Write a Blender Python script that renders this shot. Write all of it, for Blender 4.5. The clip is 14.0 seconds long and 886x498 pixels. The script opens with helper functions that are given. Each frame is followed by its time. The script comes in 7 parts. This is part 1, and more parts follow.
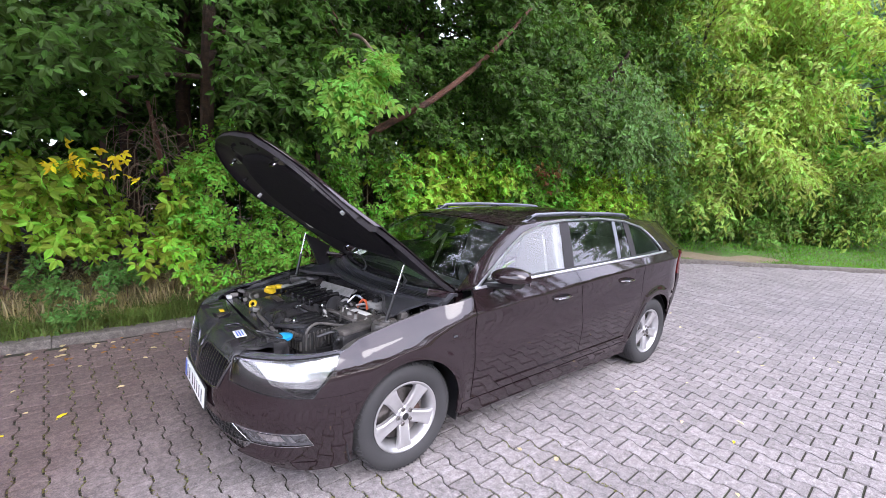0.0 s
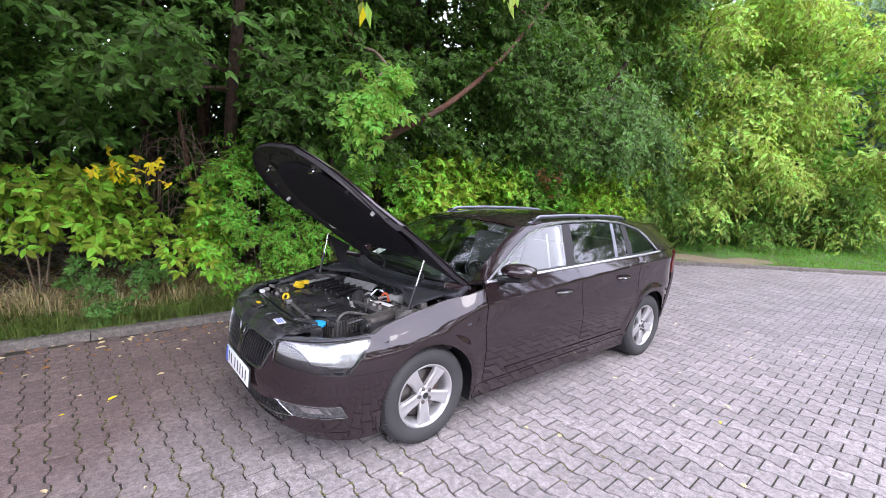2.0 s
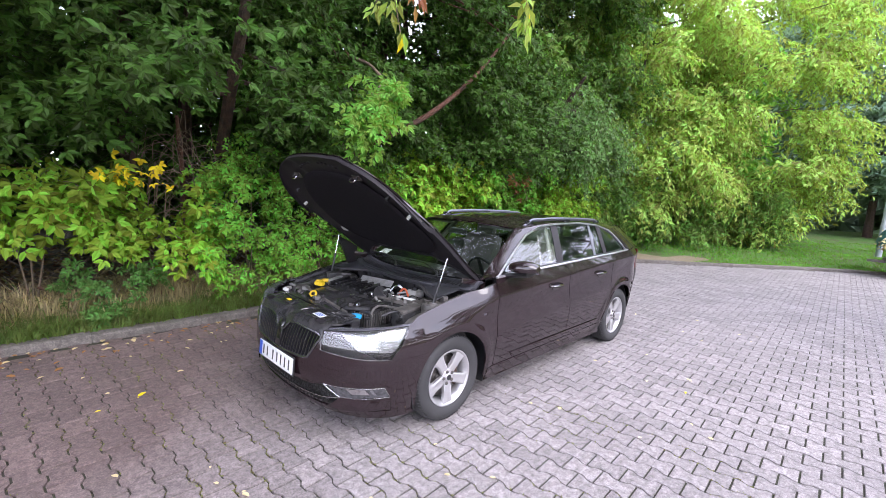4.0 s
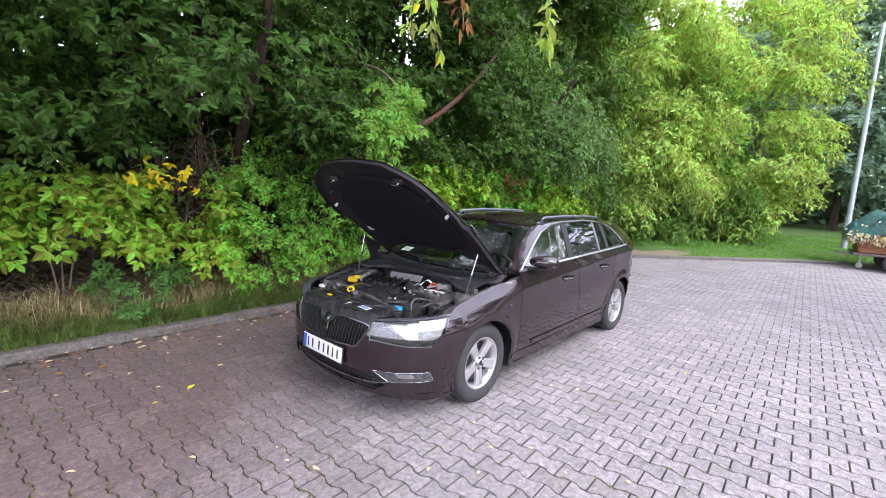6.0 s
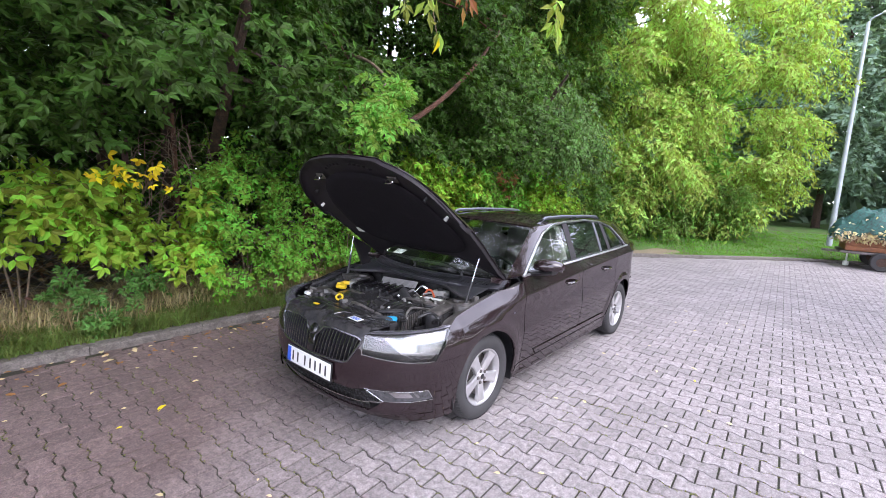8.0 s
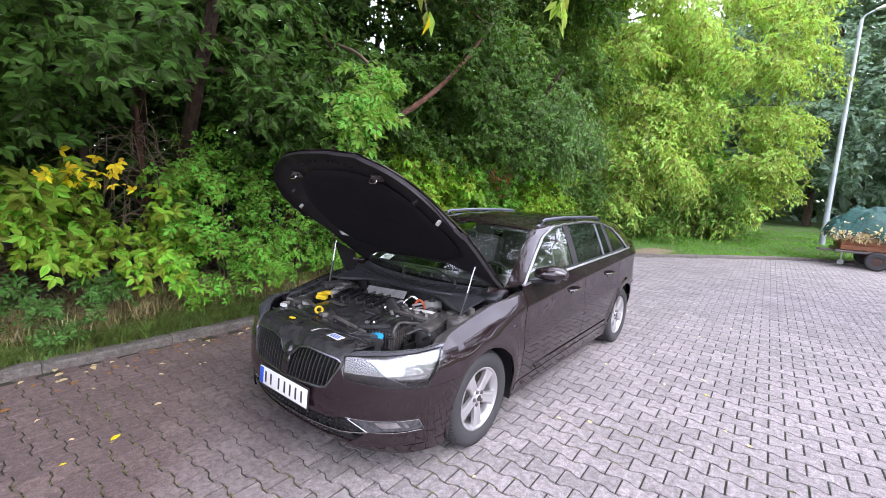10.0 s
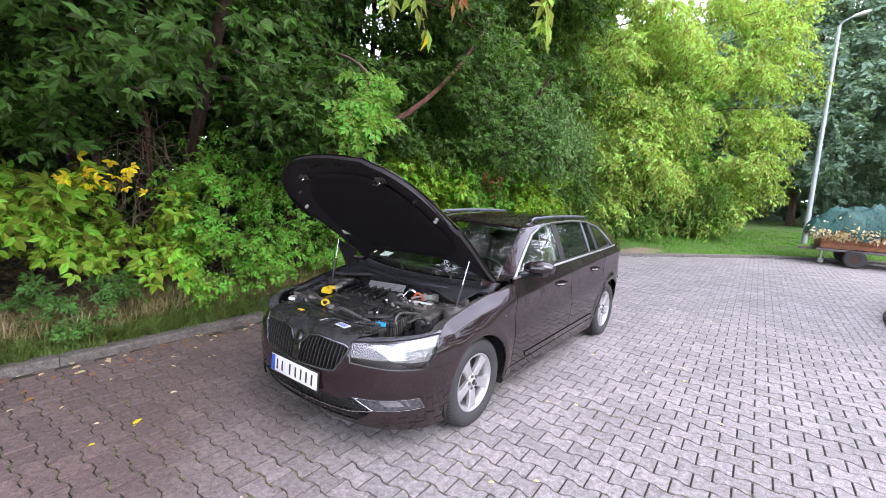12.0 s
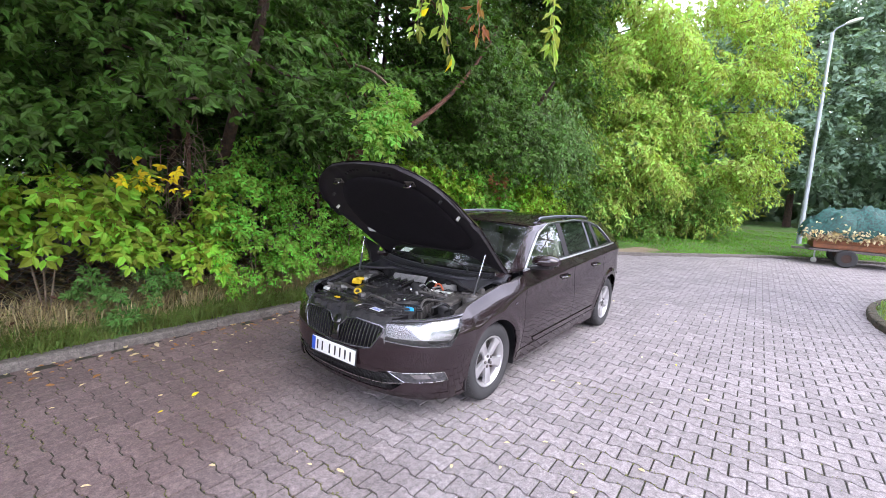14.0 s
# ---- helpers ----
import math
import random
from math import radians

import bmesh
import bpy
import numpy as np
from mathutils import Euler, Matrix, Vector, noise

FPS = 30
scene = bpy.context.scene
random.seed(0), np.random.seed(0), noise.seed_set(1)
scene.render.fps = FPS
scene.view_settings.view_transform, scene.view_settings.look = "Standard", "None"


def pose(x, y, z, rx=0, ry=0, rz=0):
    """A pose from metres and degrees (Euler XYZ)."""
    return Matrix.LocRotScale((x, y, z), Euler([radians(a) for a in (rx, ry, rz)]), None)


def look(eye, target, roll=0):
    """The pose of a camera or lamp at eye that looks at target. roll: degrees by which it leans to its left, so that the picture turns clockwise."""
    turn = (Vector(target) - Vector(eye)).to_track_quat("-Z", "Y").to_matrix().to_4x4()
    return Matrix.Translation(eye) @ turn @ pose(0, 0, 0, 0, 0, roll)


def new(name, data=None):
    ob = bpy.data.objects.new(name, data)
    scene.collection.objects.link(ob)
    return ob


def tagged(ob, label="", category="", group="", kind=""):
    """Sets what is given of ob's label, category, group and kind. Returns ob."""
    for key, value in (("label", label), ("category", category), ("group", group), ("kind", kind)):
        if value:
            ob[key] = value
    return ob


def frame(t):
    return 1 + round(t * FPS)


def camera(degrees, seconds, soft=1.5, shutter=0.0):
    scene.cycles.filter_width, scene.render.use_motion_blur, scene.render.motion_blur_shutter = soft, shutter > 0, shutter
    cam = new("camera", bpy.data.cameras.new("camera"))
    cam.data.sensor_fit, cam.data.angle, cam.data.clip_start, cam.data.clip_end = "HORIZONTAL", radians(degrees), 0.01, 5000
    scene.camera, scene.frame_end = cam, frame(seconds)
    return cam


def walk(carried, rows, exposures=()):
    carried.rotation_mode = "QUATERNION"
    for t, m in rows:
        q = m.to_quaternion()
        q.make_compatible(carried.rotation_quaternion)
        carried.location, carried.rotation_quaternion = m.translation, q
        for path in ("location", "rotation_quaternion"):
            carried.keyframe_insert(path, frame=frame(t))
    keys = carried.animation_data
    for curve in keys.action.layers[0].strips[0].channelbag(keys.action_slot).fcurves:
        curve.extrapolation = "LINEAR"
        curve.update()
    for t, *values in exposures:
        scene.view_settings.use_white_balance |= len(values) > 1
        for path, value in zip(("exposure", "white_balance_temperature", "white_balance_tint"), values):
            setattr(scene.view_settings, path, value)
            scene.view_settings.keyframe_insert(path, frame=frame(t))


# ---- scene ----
cam = camera(89.8, 14.0, 0.4)
PATH = [
    (0, (1.385, 2.83, 1.713), (0.139, 1.298, 1.396), 2.8),
    (0.5, (1.417, 2.845, 1.71), (0.171, 1.312, 1.397), 2.8),
    (1, (1.474, 2.877, 1.717), (0.227, 1.344, 1.406), 2.8),
    (1.5, (1.564, 2.94, 1.726), (0.317, 1.407, 1.415), 2.8),
    (2, (1.672, 3.024, 1.717), (0.425, 1.488, 1.418), 2.8),
    (2.5, (1.77, 3.038, 1.735), (0.523, 1.503, 1.437), 2.9),
    (3, (1.961, 2.993, 1.735), (0.711, 1.46, 1.441), 3.0),
    (3.5, (2.19, 2.969, 1.731), (0.889, 1.477, 1.444), 3.3),
    (3.7, (2.249, 2.984, 1.737), (0.86, 1.573, 1.452), 3.7),
    (5.8, (2.761, 2.959, 1.749), (1.293, 1.631, 1.468), 2.8),
    (6, (2.826, 2.896, 1.752), (1.347, 1.581, 1.466), 2.9),
    (6.5, (2.915, 2.801, 1.741), (1.408, 1.517, 1.458), 3.0),
    (7, (2.903, 2.743, 1.738), (1.383, 1.475, 1.452), 2.9),
    (7.5, (2.821, 2.681, 1.734), (1.297, 1.418, 1.446), 2.8),
    (7.7, (2.753, 2.658, 1.745), (1.232, 1.391, 1.454), 2.9),
    (10, (2.386, 2.382, 1.756), (0.839, 1.15, 1.458), 2.9),
    (10.5, (2.395, 2.364, 1.762), (0.835, 1.15, 1.46), 2.9),
    (11, (2.446, 2.342, 1.749), (0.881, 1.132, 1.454), 2.8),
    (11.5, (2.513, 2.402, 1.752), (0.945, 1.194, 1.459), 2.8),
    (12, (2.615, 2.529, 1.751), (1.047, 1.321, 1.464), 2.7),
    (12.5, (2.718, 2.612, 1.757), (1.151, 1.402, 1.473), 2.7),
    (13, (2.858, 2.652, 1.753), (1.291, 1.442, 1.473), 2.7),
    (13.5, (3.024, 2.673, 1.747), (1.454, 1.465, 1.467), 2.8),
    (14, (3.068, 2.681, 1.758), (1.5, 1.472, 1.475), 2.8),
]
walk(cam, [(t, look(eye, target, roll)) for t, eye, target, roll in PATH])

# ---------------------------------------------------------------- light
world = bpy.data.worlds.new("world")
scene.world = world
world.use_nodes = True
wn, wl = world.node_tree.nodes, world.node_tree.links
sky = wn.new("ShaderNodeTexSky")
sky.sky_type, sky.sun_disc = "NISHITA", False
SUN_ELEV, SUN_TURN = radians(44), radians(8)
sky.sun_elevation, sky.sun_rotation = SUN_ELEV, SUN_TURN
sky.air_density, sky.dust_density, sky.ozone_density = 1.0, 1.0, 1.0
hazy = wn.new("ShaderNodeMixRGB")
cloud_noise, cloud_shape = wn.new("ShaderNodeTexNoise"), wn.new("ShaderNodeMapRange")
cloud_noise.inputs["Scale"].default_value, cloud_noise.inputs["Detail"].default_value = 2.2, 6
cloud_shape.inputs["From Min"].default_value, cloud_shape.inputs["From Max"].default_value = 0.38, 0.62
cloud_shape.inputs["To Min"].default_value, cloud_shape.inputs["To Max"].default_value = 0.55, 0.97
wl.new(wn.new("ShaderNodeTexCoord").outputs["Generated"], cloud_noise.inputs["Vector"])
wl.new(cloud_noise.outputs["Fac"], cloud_shape.inputs["Value"])
wl.new(cloud_shape.outputs[0], hazy.inputs[0])
hazy.inputs[2].default_value = (7.6, 7.45, 9.2, 1)
wl.new(sky.outputs[0], hazy.inputs[1])
wl.new(hazy.outputs[0], wn["Background"].inputs[0])
wn["Background"].inputs[1].default_value = 0.245

sun = new("sun", bpy.data.lights.new("sun", "SUN"))
sun.data.energy, sun.data.angle, sun.data.color = 1.05, radians(40), (1.0, 0.96, 0.97)
sun.matrix_world = look((1.5, 10.0, 10.0), (0, 0, 0))
scene.view_settings.exposure = 1.57

# ---------------------------------------------------------------- materials


def material(name, base, rough=0.6, metal=0.0, vary=0.25, scale=8.0, fine=90.0, bump=0.15, depth=0.004,
             second=None, coat=0.0, random_amount=0.0, per_object=False, spec=0.5, stain=0.0, stain_scale=1.5, mould_shade=0.0, speck=0.0, coat_rough=0.03):
    """A surface with variation at two scales: broad stains and fine grain, and a fine relief."""
    m = bpy.data.materials.new(name)
    m.use_nodes = True
    n, l = m.node_tree.nodes, m.node_tree.links
    bs = n["Principled BSDF"]
    tc = n.new("ShaderNodeTexCoord")
    a, b = n.new("ShaderNodeTexNoise"), n.new("ShaderNodeTexNoise")
    a.inputs["Scale"].default_value, a.inputs["Detail"].default_value = scale, 5
    b.inputs["Scale"].default_value, b.inputs["Detail"].default_value = fine, 3
    geo = n.new("ShaderNodeNewGeometry")
    l.new(geo.outputs["Position"], a.inputs["Vector"])
    l.new(geo.outputs["Position"], b.inputs["Vector"])
    ramp = n.new("ShaderNodeValToRGB")
    c2 = second or tuple(c * (1 - vary) for c in base)
    ramp.color_ramp.elements[0].color, ramp.color_ramp.elements[1].color = (*c2, 1), (*base, 1)
    ramp.color_ramp.elements[0].position, ramp.color_ramp.elements[1].position = 0.32, 0.62
    l.new(a.outputs["Fac"], ramp.inputs["Fac"])
    mul = n.new("ShaderNodeMixRGB")
    mul.blend_type = "MULTIPLY"
    mul.inputs[0].default_value = min(1, vary * 1.6)
    l.new(ramp.outputs["Color"], mul.inputs[1])
    l.new(b.outputs["Fac"], mul.inputs[2])
    out = mul.outputs["Color"]
    if random_amount:
        hsv = n.new("ShaderNodeHueSaturation")
        src = n.new("ShaderNodeObjectInfo").outputs["Random"] if per_object else geo.outputs["Random Per Island"]
        mr = n.new("ShaderNodeMapRange")
        mr.inputs["To Min"].default_value, mr.inputs["To Max"].default_value = 1 - random_amount, 1 + random_amount
        l.new(src, mr.inputs["Value"])
        l.new(mr.outputs[0], hsv.inputs["Value"])
        l.new(out, hsv.inputs["Color"])
        out = hsv.outputs["Color"]
    if stain:
        s = n.new("ShaderNodeTexNoise")
        s.inputs["Scale"].default_value, s.inputs["Detail"].default_value = stain_scale, 4
        l.new(geo.outputs["Position"], s.inputs["Vector"])
        sr = n.new("ShaderNodeMapRange")
        sr.inputs["From Min"].default_value, sr.inputs["From Max"].default_value = 0.45, 0.7
        sr.inputs["To Max"].default_value = stain
        l.new(s.outputs["Fac"], sr.inputs["Value"])
        sm = n.new("ShaderNodeMixRGB")
        sm.inputs[2].default_value = (*[c * 0.45 for c in base], 1)
        l.new(sr.outputs[0], sm.inputs[0])
        l.new(out, sm.inputs[1])
        out = sm.outputs["Color"]
    if speck:
        # coarse grain: dark and pale grit that shows in the worn surface
        for size, low, high in ((26.0, 1 - speck, 1 + 0.6 * speck), (95.0, 1 - speck, 1 + 0.8 * speck)):
            g, gr, gm = n.new("ShaderNodeTexNoise"), n.new("ShaderNodeMapRange"), n.new("ShaderNodeVectorMath")
            g.inputs["Scale"].default_value, g.inputs["Detail"].default_value, g.inputs["Roughness"].default_value = size, 5, 0.7
            l.new(geo.outputs["Position"], g.inputs["Vector"])
            gr.inputs["From Min"].default_value, gr.inputs["From Max"].default_value = 0.36, 0.64
            gr.inputs["To Min"].default_value, gr.inputs["To Max"].default_value = low, high
            l.new(g.outputs["Fac"], gr.inputs["Value"])
            gm.operation = "SCALE"
            l.new(out, gm.inputs[0])
            l.new(gr.outputs[0], gm.inputs["Scale"])
            out = gm.outputs["Vector"]
    if mould_shade:
        # leaf mould and the trees' shade tinted together into the paving beside the verge, with an uneven edge
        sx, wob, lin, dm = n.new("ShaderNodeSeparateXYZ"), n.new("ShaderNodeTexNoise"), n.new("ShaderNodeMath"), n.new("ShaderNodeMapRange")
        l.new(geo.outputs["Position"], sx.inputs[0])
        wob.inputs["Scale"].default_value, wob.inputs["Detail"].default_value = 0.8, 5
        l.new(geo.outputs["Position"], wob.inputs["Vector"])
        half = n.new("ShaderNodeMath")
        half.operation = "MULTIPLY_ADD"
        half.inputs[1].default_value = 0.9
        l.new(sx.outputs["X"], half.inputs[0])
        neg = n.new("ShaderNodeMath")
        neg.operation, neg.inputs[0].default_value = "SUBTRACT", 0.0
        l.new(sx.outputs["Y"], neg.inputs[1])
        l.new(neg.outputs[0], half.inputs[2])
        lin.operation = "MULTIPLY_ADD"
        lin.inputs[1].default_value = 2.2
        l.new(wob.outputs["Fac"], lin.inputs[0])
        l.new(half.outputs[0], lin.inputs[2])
        dm.inputs["From Min"].default_value, dm.inputs["From Max"].default_value, dm.inputs["To Max"].default_value = 0.9, 3.3, mould_shade
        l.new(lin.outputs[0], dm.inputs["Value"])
        mould_shade_mix = n.new("ShaderNodeMixRGB")
        mould_shade_mix.blend_type = "MULTIPLY"
        mould_shade_mix.inputs[2].default_value = (0.55, 0.395, 0.365, 1)
        l.new(dm.outputs[0], mould_shade_mix.inputs[0])
        l.new(out, mould_shade_mix.inputs[1])
        out = mould_shade_mix.outputs["Color"]
    l.new(out, bs.inputs["Base Color"])
    rr = n.new("ShaderNodeMapRange")
    rr.inputs["To Min"].default_value, rr.inputs["To Max"].default_value = max(0.02, rough * 0.8), min(1, rough * 1.2)
    l.new(a.outputs["Fac"], rr.inputs["Value"])
    l.new(rr.outputs[0], bs.inputs["Roughness"])
    bs.inputs["Metallic"].default_value = metal
    bs.inputs["Specular IOR Level"].default_value = spec
    if coat:
        bs.inputs["Coat Weight"].default_value, bs.inputs["Coat Roughness"].default_value = coat, coat_rough
        bs.inputs["Coat IOR"].default_value = 1.62
    if bump:
        bp = n.new("ShaderNodeBump")
        bp.inputs["Strength"].default_value, bp.inputs["Distance"].default_value = bump, depth
        l.new(b.outputs["Fac"], bp.inputs["Height"])
        l.new(bp.outputs[0], bs.inputs["Normal"])
    return m


def leaf_material(name, base, spread=0.35, hue=0.03, through_light=0.4, rough=0.5):
    """Leaves: each leaf its own shade, light passing through the blade."""
    m = bpy.data.materials.new(name)
    m.use_nodes = True
    n, l = m.node_tree.nodes, m.node_tree.links
    bs = n["Principled BSDF"]
    geo = n.new("ShaderNodeNewGeometry")
    hsv = n.new("ShaderNodeHueSaturation")
    hsv.inputs["Color"].default_value = (*base, 1)
    big = n.new("ShaderNodeTexNoise")
    big.inputs["Scale"].default_value, big.inputs["Detail"].default_value = 1.1, 3
    l.new(geo.outputs["Position"], big.inputs["Vector"])
    add = n.new("ShaderNodeMath")
    add.operation = "ADD"
    l.new(geo.outputs["Random Per Island"], add.inputs[0])
    l.new(big.outputs["Fac"], add.inputs[1])
    v = n.new("ShaderNodeMapRange")
    v.inputs["From Min"].default_value, v.inputs["From Max"].default_value = 0.2, 1.8
    v.inputs["To Min"].default_value, v.inputs["To Max"].default_value = 1 - spread, 1 + spread
    l.new(add.outputs[0], v.inputs["Value"])
    l.new(v.outputs[0], hsv.inputs["Value"])
    h = n.new("ShaderNodeMapRange")
    h.inputs["To Min"].default_value, h.inputs["To Max"].default_value = 0.5 - hue, 0.5 + hue
    l.new(geo.outputs["Random Per Island"], h.inputs["Value"])
    l.new(h.outputs[0], hsv.inputs["Hue"])
    l.new(hsv.outputs[0], bs.inputs["Base Color"])
    bs.inputs["Roughness"].default_value = rough
    bs.inputs["Specular IOR Level"].default_value = 0.18
    tr = n.new("ShaderNodeBsdfTranslucent")
    warm = n.new("ShaderNodeMixRGB")
    warm.blend_type, warm.inputs[0].default_value, warm.inputs[2].default_value = "MULTIPLY", 1.0, (1.35, 1.35, 0.65, 1)
    l.new(hsv.outputs[0], warm.inputs[1])
    l.new(warm.outputs[0], tr.inputs["Color"])
    mx = n.new("ShaderNodeMixShader")
    mx.inputs[0].default_value = through_light
    l.new(bs.outputs[0], mx.inputs[1])
    l.new(tr.outputs[0], mx.inputs[2])
    l.new(mx.outputs[0], n["Material Output"].inputs["Surface"])
    return m


def glass_material(name, tint, rough=0.0):
    """A real pane: clear or tinted glass with its mirror gloss."""
    m = bpy.data.materials.new(name)
    m.use_nodes = True
    bs = m.node_tree.nodes["Principled BSDF"]
    bs.inputs["Base Color"].default_value = (*tint, 1)
    bs.inputs["Roughness"].default_value = rough
    bs.inputs["IOR"].default_value = 1.52
    bs.inputs["Transmission Weight"].default_value = 1.0
    return m


PAINT = material("brown_paint", (0.0165, 0.0095, 0.0112), 0.40, 0.0, vary=0.06, scale=3, fine=900, bump=0.0, coat=1.0, spec=0.0, coat_rough=0.05)
PLASTIC = material("black_plastic", (0.022, 0.022, 0.024), 0.30, vary=0.35, scale=22, fine=400, bump=0.15, depth=0.001)
DUSTY = material("dusty_black_plastic", (0.055, 0.052, 0.050), 0.42, vary=0.35, scale=18, fine=260, bump=0.2, depth=0.002, second=(0.14, 0.128, 0.118))
GLOSS_BLACK = material("gloss_black", (0.010, 0.010, 0.011), 0.12, vary=0.1, bump=0.0, coat=0.6)
HOOD_BLACK = material("matt_black_paint", (0.022, 0.019, 0.022), 0.6, vary=0.3, scale=9, fine=300, bump=0.15, depth=0.001, spec=0.3)
BAY = material("engine_bay_plastic", (0.027, 0.027, 0.030), 0.22, vary=0.4, scale=16, fine=200, bump=0.3, depth=0.001, second=(0.060, 0.058, 0.058))
SCUTTLE = material("grey_weathered_plastic", (0.048, 0.048, 0.056), 0.32, vary=0.3, scale=9, fine=260, bump=0.2, depth=0.002)
DARK_CHROME = material("dark_chrome", (0.20, 0.20, 0.22), 0.22, 0.9, vary=0.1, bump=0.0)
FELT = material("black_felt", (0.019, 0.017, 0.020), 0.95, vary=0.3, scale=9, fine=420, bump=0.5, depth=0.003, spec=0.1)
RUBBER = material("tyre_rubber", (0.040, 0.039, 0.041), 0.75, vary=0.25, scale=10, fine=300, bump=0.25, depth=0.002)
ALLOY = material("silver_alloy", (0.62, 0.61, 0.62), 0.32, 0.75, vary=0.12, scale=12, fine=300, bump=0.04, depth=0.001)
STEEL = material("brake_steel", (0.22, 0.20, 0.19), 0.45, 0.9, vary=0.3, scale=30)
CHROME = material("chrome", (0.72, 0.72, 0.74), 0.12, 1.0, vary=0.05, bump=0.0)
TRIM = material("brushed_chrome", (0.74, 0.74, 0.76), 0.30, 1.0, vary=0.05, bump=0.0)
SATIN = material("satin_aluminium", (0.21, 0.215, 0.245), 0.38, 0.9, vary=0.08, bump=0.02, depth=0.001)
GREY_METAL = material("dull_aluminium", (0.42, 0.41, 0.40), 0.5, 0.7, vary=0.3, scale=20, bump=0.2)
# grey base stands in for the paving mirrored in the clear cover
FOG_GLASS = material("fog_cover_sheen", (0.13, 0.13, 0.14), 0.15, 0.3, vary=0.45, scale=40, fine=160, bump=0.05, depth=0.001, coat=0.8)
# pale base imitates the sky's reflection on the strip over the lamp
LAMP_TOP = material("lamp_edge_sheen", (0.14, 0.14, 0.16), 0.22, 0.3, vary=0.15, scale=9, bump=0.02, depth=0.001, coat=0.6)
LAMP_GLASS = glass_material("lamp_glass", (0.97, 0.975, 0.98))
CLEAR_GLASS = glass_material("clear_glass", (0.86, 0.91, 0.89))
DARK_GLASS = glass_material("dark_glass", (0.34, 0.35, 0.37))
REFLECTOR = material("lamp_reflector", (0.50, 0.51, 0.53), 0.22, 0.85, vary=0.35, scale=14, bump=0.0)
RED_LENS = material("red_lens", (0.10, 0.010, 0.008), 0.15, vary=0.1, bump=0.0, coat=0.7)
YELLOW = material("yellow_plastic", (0.80, 0.55, 0.02), 0.45, vary=0.12, bump=0.05)
BLUE = material("blue_plastic", (0.02, 0.30, 0.62), 0.4, vary=0.1, bump=0.03)
WHITE = material("white_plastic", (0.75, 0.76, 0.74), 0.45, vary=0.12, bump=0.03)
ORANGE = material("orange_cable", (0.55, 0.10, 0.03), 0.5, vary=0.15, bump=0.03)
PLATE_BLUE = material("plate_blue", (0.02, 0.08, 0.45), 0.35, vary=0.05, bump=0.0)
PLATE_INK = material("plate_black", (0.015, 0.015, 0.015), 0.4, vary=0.05, bump=0.0)
FABRIC = material("grey_seat_cloth", (0.20, 0.19, 0.18), 0.9, vary=0.2, scale=20, fine=600, bump=0.3)
TRIM_GREY = material("pale_cabin_trim", (0.26, 0.26, 0.25), 0.8, vary=0.1, bump=0.1)
BARK = material("brown_bark", (0.13, 0.075, 0.052), 0.9, vary=0.5, scale=14, fine=70, bump=0.9, depth=0.02, second=(0.055, 0.035, 0.027))
BARK_RED = material("reddish_bark", (0.20, 0.085, 0.05), 0.85, vary=0.5, scale=10, fine=60, bump=0.8, depth=0.02, second=(0.09, 0.05, 0.035))
TWIG = material("dry_twig", (0.26, 0.19, 0.13), 0.9, vary=0.4, scale=25)
CONCRETE = material("kerb_concrete", (0.235, 0.21, 0.19), 0.9, vary=0.35, scale=5, fine=140, bump=0.6, depth=0.006, second=(0.13, 0.112, 0.10), stain=0.85, stain_scale=5, speck=0.4)
PAVER = material("paver_concrete", (0.385, 0.350, 0.350), 0.85, vary=0.40, scale=22, fine=230, bump=0.9, depth=0.004, second=(0.290, 0.258, 0.256), random_amount=0.14, per_object=True, stain=0.5, stain_scale=1.6, mould_shade=0.84, speck=0.33)
PAVER_FAR = material("paver_concrete_joined", (0.385, 0.350, 0.350), 0.85, vary=0.40, scale=22, fine=230, bump=0.9, depth=0.004, second=(0.290, 0.258, 0.256), random_amount=0.14, stain=0.5, stain_scale=1.6, mould_shade=0.84, speck=0.33)
JOINT = material("mossy_joint_soil", (0.045, 0.038, 0.030), 0.95, vary=0.5, scale=3.5, fine=60, bump=0.6, depth=0.01, second=(0.040, 0.048, 0.016))
SOIL = material("verge_soil", (0.17, 0.13, 0.09), 0.95, vary=0.7, scale=9, fine=50, bump=0.9, depth=0.03, second=(0.05, 0.06, 0.022))
SAND = material("bare_sandy_soil", (0.27, 0.215, 0.145), 0.95, vary=0.35, scale=6, fine=70, bump=0.8, depth=0.02, second=(0.22, 0.18, 0.11))
TURF = material("turf", (0.085, 0.21, 0.028), 0.9, vary=0.4, scale=3, fine=60, bump=0.9, depth=0.03, second=(0.10, 0.12, 0.035))
RUST = material("rusty_steel", (0.10, 0.055, 0.04), 0.8, 0.2, vary=0.4, scale=20, bump=0.5)
WIRE = material("fence_wire", (0.26, 0.235, 0.21), 0.6, 0.5, vary=0.3, scale=30, bump=0.1)
GALV = material("galvanised_pole", (0.36, 0.40, 0.42), 0.5, 0.3, vary=0.15, scale=4, bump=0.1)
WOOD = material("orange_boards", (0.34, 0.13, 0.055), 0.65, vary=0.3, scale=9, fine=120, bump=0.3, second=(0.22, 0.085, 0.04))
NET = material("green_net", (0.018, 0.155, 0.125), 0.7, vary=0.75, scale=18, bump=0.2)
LEAF_MAPLE = leaf_material("maple_leaf", (0.050, 0.104, 0.0170), 0.9, 0.015, 0.32)
LEAF_WEED = leaf_material("weed_leaf", (0.10, 0.21, 0.05), 0.5, 0.02, 0.3)
